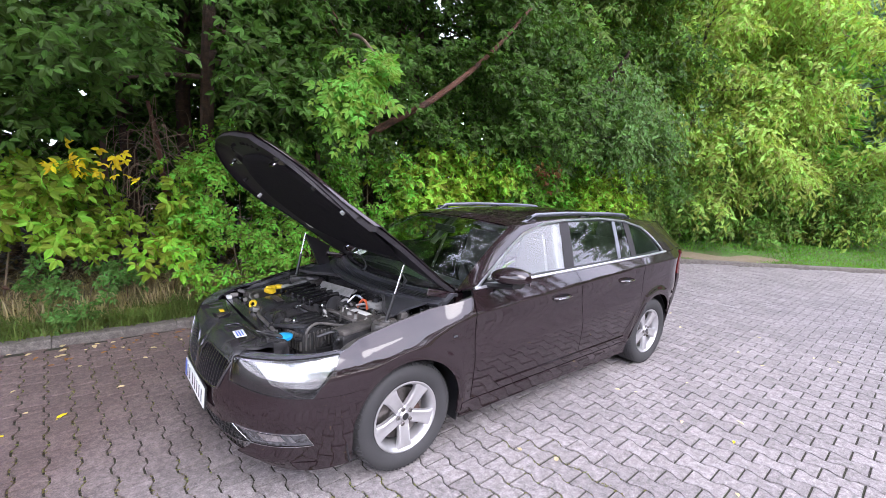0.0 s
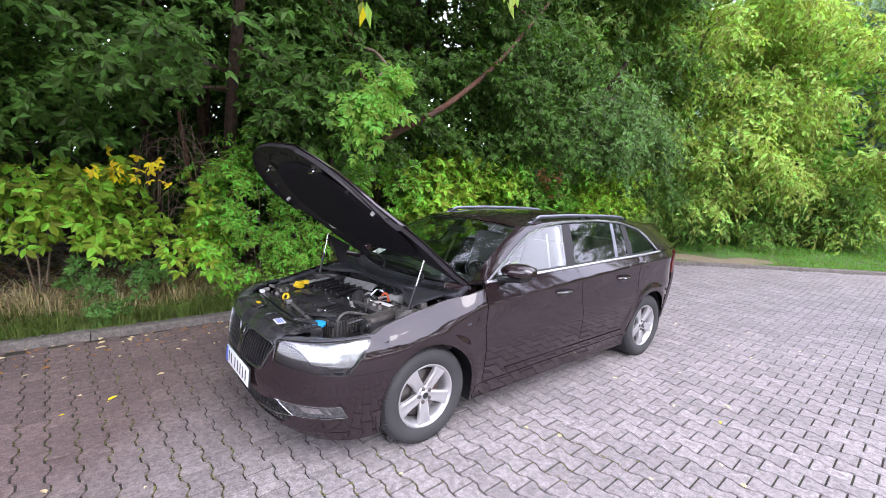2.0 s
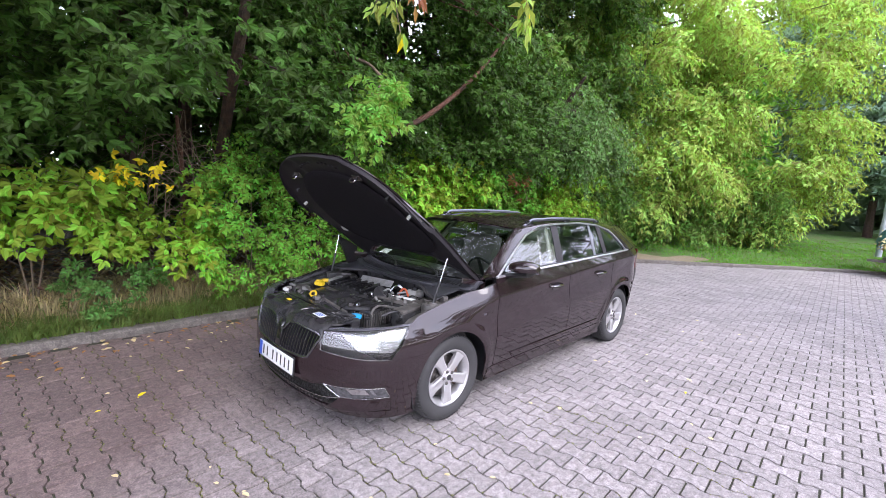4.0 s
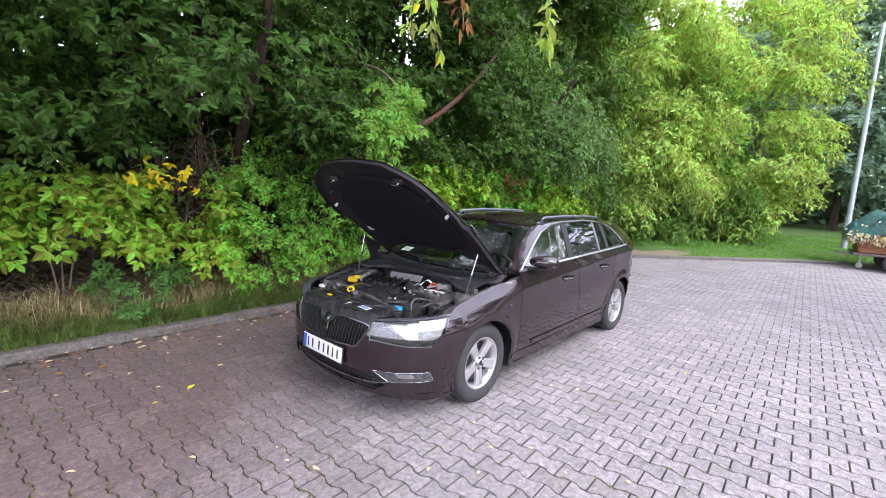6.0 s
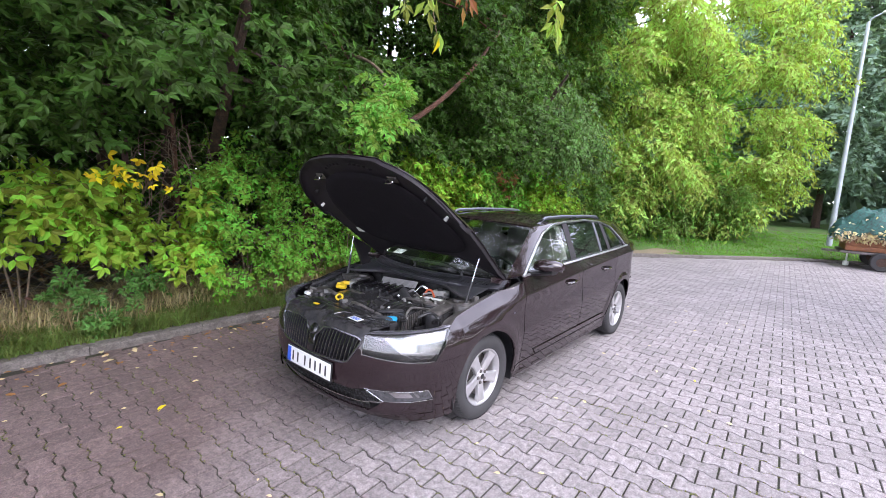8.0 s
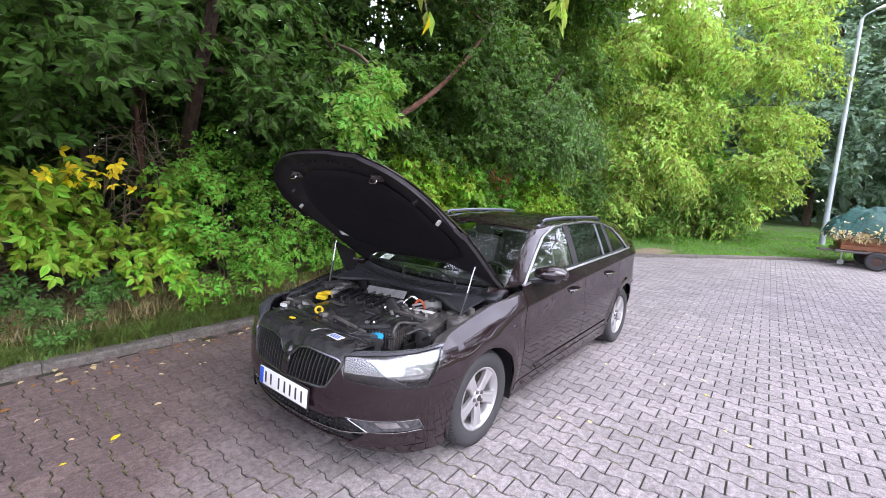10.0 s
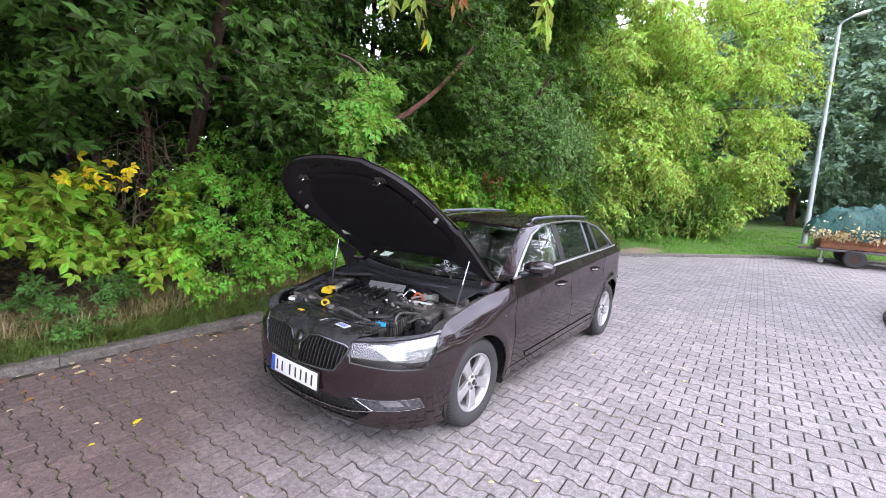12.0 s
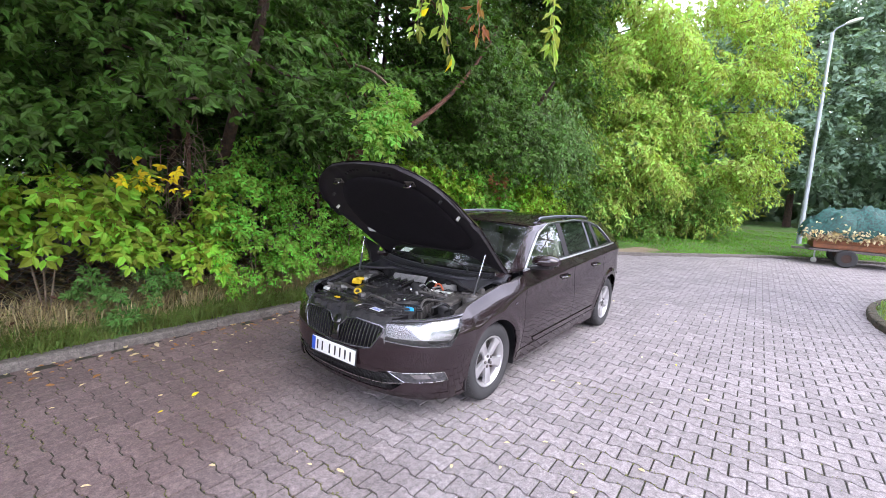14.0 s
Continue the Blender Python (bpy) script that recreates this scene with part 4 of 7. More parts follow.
HANG = "thin hanging twig with long drooping green leaves"
hanging_spray("hanging_twig", HANG, 161, (0.36, 0.56, 2.72), (0.9, 0.34, 4.72), 26, 0.12, LEAF_LIME, 1)
hanging_spray("hanging_twig", HANG, 162, (0.80, 1.10, 2.92), (0.6, 0.47, 4.67), 24, 0.12, LEAF_LIME, 1)
hanging_spray("hanging_twig", HANG, 163, (-0.35, 1.05, 2.82), (-0.6, 0.75, 4.53), 40, 0.13, LEAF_LIME, 1)
hanging_spray("hanging_twig", HANG, 164, (0.28, 0.15, 2.95), (0.2, 0.57, 4.62), 30, 0.12, LEAF_LIME, 1)
hanging_spray("withered_bunch", "bunch of withered brown leaves hanging from a twig", 165, (0.56, 0.96, 2.76), (0.5, 0.5, 4.65), 22, 0.10, LEAF_BROWN, 0, 0.3)

# ---------------------------------------------------------------- street lamp
lamp = thing("street_lamp", "tall grey metal street lamp on the lawn", "street lamp")
lamp.location = (-17.4, 3.05, 0.15)
part("pole", lathe(bmesh.new(), [(0.085, -0.2), (0.085, 1.2), (0.075, 1.25), (0.05, 7.35), (0.02, 7.36)], 16), GALV, lamp)
part("base_door", boxes(((0.02, 0.09, 0.35), pose(0.083, 0, 0.75), 0.006)), GALV, lamp)
part("arm", tube(bmesh.new(), smooth_line([(0, 0, 7.3), (0.03, 0.08, 7.44), (0.05, 0.30, 7.55)], 6), 0.025, 8), GALV, lamp)
head = lathe(bmesh.new(), [(0.001, -0.05), (0.09, -0.045), (0.12, 0.0), (0.10, 0.05), (0.04, 0.08), (0.001, 0.085)], 18, pose(0.07, 0.50, 7.60, 14, 0, 0) @ Matrix.Diagonal((0.85, 2.0, 0.8, 1)))
part("head", head, WHITE, lamp, "pale rounded lamp head")

# ---------------------------------------------------------------- trailer heaped with cut branches under a net
trailer = thing("trailer", "small wooden-sided trailer heaped with cut branches under a green net", "trailer")
trailer.location = (-14.6, 4.48, 0)
trailer.rotation_euler.z = radians(4)
part("chassis", boxes(((1.35, 2.6, 0.07), pose(0, 0, 0.44), 0.01), ((0.08, 0.4, 0.07), pose(0, -1.45, 0.40), 0.01)), STEEL, trailer)
for z, dx in ((0.56, 0.0), (0.70, 0.0), (0.84, 0.0)):
    for sx in (-0.70, 0.70):
        part("board", boxes(((0.025, 2.5, 0.13), pose(sx, 0.05, z), 0.006)), WOOD, trailer)
    for sy in (-1.2, 1.3):
        part("board", boxes(((1.38, 0.025, 0.13), pose(0, sy, z), 0.006)), WOOD, trailer)
for sx in (-0.78, 0.78):
    tw = part("wheel", lathe(bmesh.new(), [(0.12, -0.07), (0.22, -0.075), (0.25, -0.05), (0.25, 0.05), (0.22, 0.075), (0.12, 0.07)], 24, pose(sx, -0.45, 0.25, 0, 90, 0), closed=True), RUBBER, trailer, "black trailer wheel")
    part("rim", lathe(bmesh.new(), [(0.125, -0.05), (0.125, 0.05), (0.05, 0.06), (0.001, 0.06)], 20, pose(sx, -0.45, 0.25, 0, 90, 0)), RUST, tw)
part("jockey_wheel", boxes(((0.04, 0.04, 0.55), pose(0.10, -1.08, 0.30), 0.006), ((0.06, 0.14, 0.14), pose(0.10, -1.08, 0.075), 0.05)), WHITE, trailer, "pale jockey wheel")
rng = np.random.default_rng(171)
u_, v_ = grid(40, 26)
hx, hy = (v_ - 0.5) * 1.75, (u_ - 0.5) * 3.0
hz = 0.88 + 0.75 * np.clip(1 - np.abs(v_ * 2 - 1) ** 2.6, 0, 1) ** 0.6 * np.clip(1 - np.abs(u_ * 2 - 1) ** 3, 0, 1) ** 0.6 + 0.07 * np.sin(hx * 7 + hy * 5) + 0.05 * np.sin(hx * 3 - hy * 8) + rng.normal(0, 0.035, u_.shape)
hv, hf = shell(np.stack([hx, hy, hz], -1), 0, (0, 0, -9))
net = link_mesh("net", hv, hf, NET, trailer, "green cover net over cut branches")
n = 2600
o = np.stack([rng.uniform(-0.85, 0.85, n), rng.uniform(-1.45, 1.5, n), 0.85 + rng.random(n) * 0.25], 1)
o[:, 2] = np.where(rng.random(n) < 0.02, 1.2 + 0.3 * rng.random(n), o[:, 2])
o[:, 2] -= 0.12 * rng.random(n)
o[:, 0] = np.where(rng.random(n) < 0.6, np.sign(o[:, 0]) * rng.uniform(0.66, 0.9, n), o[:, 0])
leaf_mesh("cut_branch_leaves", o, rng.normal(0, 1, (n, 3)) + np.array([0.6, 0, -0.8]), np.array([1, 0, 0.5]) + rng.normal(0, 0.4, (n, 3)), rng.uniform(0.07, 0.14, n), 0.45, STRAW, trailer, "dry straw-coloured leaves")

# ---------------------------------------------------------------- grass island in the paving
rng = np.random.default_rng(181)
isle_c, isle_r = np.array([-6.4, 6.6]), np.array([3.4, 2.65])
aa = np.linspace(0, 2 * math.pi, 40, endpoint=False)
ring = lambda k, z: [(isle_c[0] + isle_r[0] * k * math.cos(a), isle_c[1] + isle_r[1] * k * math.sin(a), z) for a in aa]
isle_v = ring(1.0, 0.09) + ring(0.7, 0.16) + ring(0.3, 0.2)
isle_f = [tuple([80 + i for i in range(40)])] + [(r * 40 + i, r * 40 + (i + 1) % 40, (r + 1) * 40 + (i + 1) % 40, (r + 1) * 40 + i) for r in range(2) for i in range(40)]
tagged(link_mesh("grass_island", isle_v, isle_f, TURF), "raised grass island edged with dark kerb stones", "ground", kind="structure")
isle_kerb = thing("island_kerb", "dark weathered kerb stones round a grass island", "kerb", kind="structure")
for a0, a1 in zip(aa, np.roll(aa, -1)):
    a1 = a1 if a1 > a0 else a1 + 2 * math.pi
    bm = bmesh.new()
    rows = [[bm.verts.new((isle_c[0] + (isle_r[0] + d) * math.cos(a), isle_c[1] + (isle_r[1] + d) * math.sin(a), z)) for d, z in ((0.11, -0.06), (0.11, 0.09), (0.09, 0.105), (0.0, 0.105), (0.0, -0.06))] for a in (a0 + 0.003, a1 - 0.003)]
    for i in range(4):
        bm.faces.new((rows[0][i], rows[0][i + 1], rows[1][i + 1], rows[1][i]))
    bm.faces.new(rows[0][::-1])
    bm.faces.new(rows[1])
    bmesh.ops.recalc_face_normals(bm, faces=bm.faces)
    part("kerb_stone", bm, SOIL, isle_kerb, smooth=False)


def isle_spot(r):
    a, k = r.uniform(0, 2 * math.pi), math.sqrt(r.random())
    return np.array([isle_c[0] + isle_r[0] * k * math.cos(a), isle_c[1] + isle_r[1] * k * math.sin(a), 0.10 + 0.08 * (1 - k)])


blades("island_grass", "rough green grass on the island", 182, 9000, isle_spot, 0.10, GRASS, 0.7, 0.008)

# ---------------------------------------------------------------- fallen leaves
rng = np.random.default_rng(191)


def fallen_leaf(mat, label, x, y, size, z=0.004):
    leaf = leaf_mesh("fallen_leaf", np.zeros((1, 3)), np.array([[1.0, 0, 0.02]]), np.array([[0, 0, 1.0]]), np.array([size]), 0.62, mat, None, "", "leaf")
    leaf.matrix_basis = pose(x, y, z + 0.006, rng.uniform(-9, 9), rng.uniform(-9, 9), rng.uniform(0, 360))
    return tagged(leaf, label, "leaf", "leaves fallen on the paving")


fallen_leaf(LEAF_YELLOW, "bright yellow leaf lying on the paving", 1.56, -0.915, 0.085)
for _ in range(130):
    x, y = rng.uniform(-1.5, 3.6), -2.36 + abs(rng.normal(0, 0.28))
    fallen_leaf(LEAF_BROWN if rng.random() < 0.6 else STRAW, "dry curled leaf lying by the kerb", x, y, rng.uniform(0.035, 0.08))
for _ in range(130):
    x, y = rng.uniform(-5, 4.4), rng.uniform(-2.1, 2.4) - 0.4 * rng.random()
    if not (-4.0 < x < 1.0 and -1 < y < 1):
        fallen_leaf(LEAF_YELLOW if rng.random() < 0.08 else STRAW, "small dry leaf lying on the paving", x, y, rng.uniform(0.025, 0.06))

# ---------------------------------------------------------------- the car: front axle at x = 0, nose towards +x, left side +y
def ramp(v, a, b):
    t = np.clip((np.asarray(v, dtype=float) - a) / (b - a), 0, 1)
    return t * t * (3 - 2 * t)


def line(v, xs, ys):
    return np.interp(v, xs, ys)


def hood_gap(x):
    """Height of the wing's upper edge beside the bonnet."""
    return line(x, (-0.6, -0.45, -0.33, 0.05, 0.25, 0.41), (1.02, 1.0, 0.965, 0.895, 0.848, 0.797))


def belt(x):
    return 1.022 - 0.026 * np.asarray(x, dtype=float)


def crease(x):
    return line(x, (-3.6, -2.5, -1.4, -0.5, 0.0, 0.45), (1.045, 1.02, 0.955, 0.893, 0.842, 0.745))


def side_y(x, z):
    """Half width of the body below the windows."""
    x, z = np.asarray(x, dtype=float), np.asarray(z, dtype=float)
    w = 0.930 - 0.022 * ramp(x, -0.4, 0.5) - 0.015 * ramp(-x, 2.5, 3.1) - 0.25 * ramp(-x, 3.05, 3.95)
    zc = crease(x)
    slope = line(x, (-3.9, -2.5, -1.5, -0.6, -0.35, 0.3), (0.75, 0.75, 0.52, 0.42, 0.30, 0.25))
    w = w - np.where(z > zc, (z - zc) * slope , 0)
    zt = hood_gap(x)
    w = w - 0.095 * ramp(x, -0.47, -0.15) * np.clip((z - (zt - 0.17)) / 0.17, 0, 1.1) ** 2.0
    low = np.clip(zc - z, 0, 1)
    w = w - 0.012 * np.sin(np.clip(low / 0.30, 0, 1) * math.pi) - 0.055 * np.clip((low - 0.2) / 0.45, 0, 1.2) ** 1.6
    flare = np.exp(-((np.hypot(x, z - 0.33) - 0.40) / 0.055) ** 2) + np.exp(-((np.hypot(x + 2.841, z - 0.33) - 0.40) / 0.055) ** 2)
    w = w + 0.012 * flare * (z > 0.25) * (z < zc)
    return w


X0, NOSE_N = 0.30, 2.5


def nose(z):
    return line(z, (0.15, 0.20, 0.26, 0.34, 0.45, 0.55, 0.66, 0.74, 0.80), (0.80, 0.845, 0.89, 0.915, 0.925, 0.920, 0.900, 0.875, 0.845))


def front(s, z):
    """Point on the nose: s = 0 at the middle, 1 where it meets the wing."""
    s, z = np.broadcast_arrays(np.asarray(s, dtype=float), np.asarray(z, dtype=float))
    a = np.abs(s) * math.pi / 2
    w = side_y(X0, z)
    y = w * np.sin(a) ** (2 / NOSE_N) * np.sign(s)
    x = X0 + (nose(z) - X0) * np.clip(np.cos(a), 0, 1) ** (2 / NOSE_N)
    return np.stack([x, y, z], -1)


def s_of(y, z=0.6):
    return math.asin(min(1, abs(y) / float(side_y(X0, z))) ** (NOSE_N / 2)) / (math.pi / 2)


def wing_y(x, z):
    """The side and, past the wheel, the nose's rounding."""
    x, z = np.broadcast_arrays(np.asarray(x, dtype=float), np.asarray(z, dtype=float))
    k = np.clip((x - X0) / (nose(z) - X0), 0, 1)
    return np.where(x > X0, side_y(X0, z) * (1 - k ** NOSE_N) ** (1 / NOSE_N), side_y(x, z))


ARCH = 0.366


def arch(x, cx, r=ARCH):
    d = np.clip(r * r - (np.asarray(x, dtype=float) - cx) ** 2, 0, None)
    return np.where(d > 0, 0.325 + np.sqrt(d), 0)


def side_grid(xl, xr, zlo, zhi, nu, nv, surface=None, out=0.0):
    """A patch of the side between two edges (x as a function of height) and two heights (as functions of x)."""
    u, v = grid(nu, nv)
    zg = 0.25 + v * 0.8
    for _ in range(4):
        x = xl(zg) + (xr(zg) - xl(zg)) * u
        zg = zlo(x) + (zhi(x) - zlo(x)) * v
    y = (surface or side_y)(x, zg) + out
    return np.stack([x, y, zg], -1)


MIRROR = np.array([1, -1, 1.0])
car = thing("estate_car", "dark brown metallic estate car parked with its bonnet open", "car")


def both(name, P, mat, parent=None, thick=0.008, label=""):
    return [panel(name, P, mat, parent or car, thick, label), panel(name, P * MIRROR, mat, parent or car, thick, label)]


G1 = lambda z: line(z, (0.25, 0.6, 1.05), (-0.478, -0.468, -0.452))
G2 = lambda z: line(z, (0.25, 0.6, 0.97, 1.08), (-1.660, -1.630, -1.560, -1.505))
G3 = lambda z: line(z, (0.25, 0.36, 0.45, 0.55, 0.66, 0.80, 1.10), (-2.25, -2.31, -2.375, -2.445, -2.500, -2.530, -2.520))
GAPW = 0.0035

# wings with the wheel arch cut out
both("front_wing", side_grid(lambda z: G1(z) + GAPW, lambda z: 0 * z + 0.556,
                             lambda x: np.where(x > 0.27, 0.604, np.maximum(arch(x, 0), np.where(x < 0, 0.235, 0))),
                             lambda x: np.where(x > 0.408, 0.797 - (x - 0.408) * 1.24, hood_gap(x)), 150, 22, wing_y), PAINT)
doors = both("front_door", side_grid(lambda z: G1(z) - GAPW, lambda z: G2(z) + GAPW, lambda x: 0 * x + 0.315, belt, 40, 64), PAINT)
doors += both("rear_door", side_grid(lambda z: G2(z) - GAPW, lambda z: G3(z) + GAPW, lambda x: 0 * x + 0.315, belt, 40, 64), PAINT)
both("rear_quarter", side_grid(lambda z: G3(z) - GAPW, lambda z: line(z, (0.25, 0.5, 0.62, 1.1), (-3.62, -3.66, -3.70, -3.66)),
                               lambda x: np.maximum(arch(x, -2.841, 0.385), np.where(x < -2.9, 0.27, 0.30)), belt, 150, 56), PAINT)
both("sill", side_grid(lambda z: 0 * z - 0.40, lambda z: 0 * z - 2.43, lambda x: 0 * x + 0.20, lambda x: 0 * x + 0.309, 60, 8, None, 0.004), PAINT)
both("sill_trim", side_grid(lambda z: 0 * z - 0.62 - (0.45 - z), lambda z: 0 * z - 2.36, lambda x: 0 * x + 0.325, lambda x: 0 * x + 0.375, 60, 6, None, 0.009), PAINT, label="raised rubbing strip along the doors")

# ------------------------------------------------ windows and roof
TOPX = (-3.02, -2.98, -2.90, -2.80, -2.51, -2.13, -1.63, -1.363, -1.10, -0.876, -0.49)
TOPZ = (1.105, 1.17, 1.255, 1.325, 1.392, 1.419, 1.412, 1.392, 1.33, 1.229, 1.036)


def top_line(x):
    return np.interp(x, TOPX, TOPZ)


def glass_y(x, z):
    x, z = np.asarray(x, dtype=float), np.asarray(z, dtype=float)
    base = side_y(x, belt(x)) - 0.012
    return base - (z - belt(x)) * 0.60 - 0.18 * (z - belt(x)) ** 2 - 0.03 * ramp(-x, 2.3, 3.1)


B0 = lambda z: line(z, (1.03, 1.42), (-1.395, -1.60))
B1 = lambda z: line(z, (1.03, 1.42), (-1.500, -1.70))
C0 = lambda z: line(z, (1.03, 1.42), (-2.13, -2.34))
C1 = lambda z: line(z, (1.03, 1.42), (-2.165, -2.375))
D0 = lambda z: line(z, (1.03, 1.42), (-2.36, -2.52))
D1 = lambda z: line(z, (1.03, 1.42), (-2.435, -2.60))
LOW = lambda x: belt(x) + 0.022
TOP = lambda x: np.maximum(top_line(x), belt(x) + 0.0225)


def pane(name, xl, xr, mat, nu=26):
    made = both(name, side_grid(xl, xr, LOW, TOP, nu, 14, glass_y), mat, None, 0.004)
    for ob in made:
        ob.visible_shadow = False


pane("front_side_window", lambda z: line(z, (1.045, 1.229, 1.33, 1.392), (-0.50, -0.876, -1.10, -1.36)), B0, CLEAR_GLASS, 40)
pane("rear_side_window", B1, C0, DARK_GLASS)
pane("quarter_light", C1, D0, DARK_GLASS, 10)
pane("rear_quarter_window", D1, lambda z: line(z, (1.105, 1.17, 1.255, 1.325), (-3.005, -2.965, -2.885, -2.79)), DARK_GLASS)
for a, b, w in ((B0, B1, 0.002), (C0, C1, 0.004), (D0, D1, 0.003)):
    both("window_pillar", side_grid(lambda z: a(z) + 0.006, lambda z: b(z) - 0.006, LOW, TOP, 4, 12, glass_y, w), HOOD_BLACK if w != 0.004 else SATIN, None, 0.012, "black window pillar" if w != 0.004 else "bright window bar")
both("window_seal", side_grid(lambda z: 0 * z - 0.50, lambda z: 0 * z - 2.98, lambda x: belt(x) - 0.004, lambda x: belt(x) + 0.024, 60, 3, glass_y, -0.004), PLASTIC, None, 0.01, "black rubber seal")


def trim_line(pts, r):
    bm = bmesh.new()
    tube(bm, pts, r, 6)
    return bm


def surf(x, z, out=0.0):
    return Vector((x, float(glass_y(x, z)) + out, z))


over = [surf(x, float(top_line(x)) + 0.004, 0.012) for x in np.concatenate([np.linspace(-0.47, -2.8, 60), [-2.86, -2.91, -2.95, -2.985, -3.01, -3.02]])]
under = [Vector((x, float(side_y(x, belt(x))) + 0.002, float(belt(x)) + 0.008)) for x in np.linspace(-3.01, -0.47, 60)]
for sgn in (1, -1):
    part("window_trim", trim_line([Vector((p.x, p.y * sgn, p.z)) for p in over + under + over[:2]], 0.0100), TRIM, car, "bright chrome window surround")


def roof_z(x, y):
    c = line(x, (-3.75, -3.5, -3.0, -2.4, -1.8, -1.4, -1.1, -0.95), (1.315, 1.372, 1.428, 1.459, 1.470, 1.463, 1.438, 1.405))
    return c - 0.045 * (np.abs(y) / 0.58) ** 2.4


def roof_edge(x):
    return 0.585 - 0.06 * ramp(-x, 2.6, 3.6)


# windscreen edge and roof edge as one line, and the painted pillar and rail between it and the windows
SCREEN_LOW, SCREEN_TOP = np.array([-0.43, 0.745, 1.000]), np.array([-1.06, 0.590, float(roof_z(-1.06, 0.59)) - 0.004])


def screen_edge(t):
    t = np.asarray(t, dtype=float)[..., None]
    p = SCREEN_LOW + (SCREEN_TOP - SCREEN_LOW) * t
    p = p + np.array([0.0, 0.012, 0.035]) * np.sin(t * math.pi)
    return p


tt = np.linspace(0, 1, 26)
inner_a = screen_edge(tt)
outer_a = np.array([(x, float(glass_y(x, z)) + 0.004, z) for x, z in zip(np.linspace(-0.455, -1.22, 26), top_line(np.linspace(-0.455, -1.22, 26)) + 0.012)])
xr = np.linspace(-1.06, -3.46, 50)[1:]
xo = np.linspace(-1.22, -2.86, 50)[1:]
inner_b = np.array([(x, float(roof_edge(x)), float(roof_z(x, roof_edge(x)))) for x in xr])
outer_b = np.array([(x, float(glass_y(x, top_line(x))) + 0.004, float(top_line(x)) + 0.012) for x in xo])
inner, outer = np.concatenate([inner_a, inner_b]), np.concatenate([outer_a, outer_b])
w = np.linspace(0, 1, 7)[None, :, None]
P = outer[:, None] * (1 - w) + inner[:, None] * w
P = P + np.sin(w * math.pi) * np.array([0.0, 0.010, 0.008])
both("roof_rail_panel", P, PAINT)
# rear pillar between the last window, the belt and the tailgate
za = np.linspace(0, 1, 14)
pa = np.array([(np.interp(z, TOPZ[:4], TOPX[:4]) - 0.012, float(glass_y(np.interp(z, TOPZ[:4], TOPX[:4]), z)) + 0.003, z) for z in np.linspace(1.085, 1.335, 14)])
pb = np.array([(-3.66 + 0.20 * t, 0.715 - 0.19 * t, 1.10 + 0.25 * t) for t in za])
P = pa[:, None] * (1 - w) + pb[:, None] * w
both("rear_pillar", P + np.sin(w * math.pi) * np.array([0, 0.022, 0.012]), PAINT)

u, v = grid(60, 25)
x = -1.06 - u * 2.5
yy = (v * 2 - 1) * roof_edge(x)
xb = x + 0.085 * (1 - (v * 2 - 1) ** 2) * (1 - u)
panel("roof", np.stack([xb, yy, roof_z(xb, yy)], -1), PAINT, car, 0.01)
u, v = grid(30, 31)
k = v * 2 - 1
e = screen_edge(u)
bulge = (0.17 * (1 - u) + 0.085 * u) * (1 - np.abs(k) ** 2.2)
P = np.stack([e[..., 0] + bulge, e[..., 1] * k, e[..., 2] + 0.02 * (1 - k ** 2) * u - 0.01 * (1 - k ** 2) * (1 - u)], -1)
screen = panel("windscreen", P, glass_material("screen_glass", (0.66, 0.74, 0.72)), car, 0.005)
screen.visible_shadow = False
# black border at the foot of the screen, and the cowl in front of it
u, v = grid(6, 31)
k = v * 2 - 1
e = screen_edge(u * 0.06)
P = np.stack([e[..., 0] + 0.168 * (1 - np.abs(k) ** 2.2) + 0.004, e[..., 1] * k, e[..., 2] - 0.01 * (1 - k ** 2) + 0.004], -1)
panel("screen_border", P, GLOSS_BLACK, car, 0.003)
P = np.stack([-0.43 + 0.172 * (1 - np.abs(k) ** 2.2) + u * 0.16, 0.77 * k, 0.992 - 0.012 * (1 - k ** 2) - 0.055 * u + 0.012 * np.sin(u * 9)], -1)
panel("cowl", P, SCUTTLE, car, 0.02, "black plastic cowl")
for y0, a in ((0.42, -0.10), (-0.12, -0.10)):
    bm = bmesh.new()
    tube(bm, smooth_line([(-0.24, y0, 0.985), (-0.30, y0 - 0.06, 1.012), (-0.36, y0 - 0.28, 1.045), (-0.36, y0 - 0.52, 1.040)], 5), [0.011] * 6 + [0.007] * 10, 6)
    wiper = part("wiper", bm, PLASTIC, car, "black windscreen wiper")

# louvres across the cowl
for k in range(46):
    y = -0.66 + 1.32 * k / 45
    kx = 0.172 * (1 - (abs(y) / 0.77) ** 2.2)
    part("cowl_slat", boxes(((0.055, 0.010, 0.010), pose(-0.43 + kx + 0.085, y, 0.972 - 0.012 * (1 - (y / 0.77) ** 2), 0, 19, 0), 0.003)), PLASTIC, car)
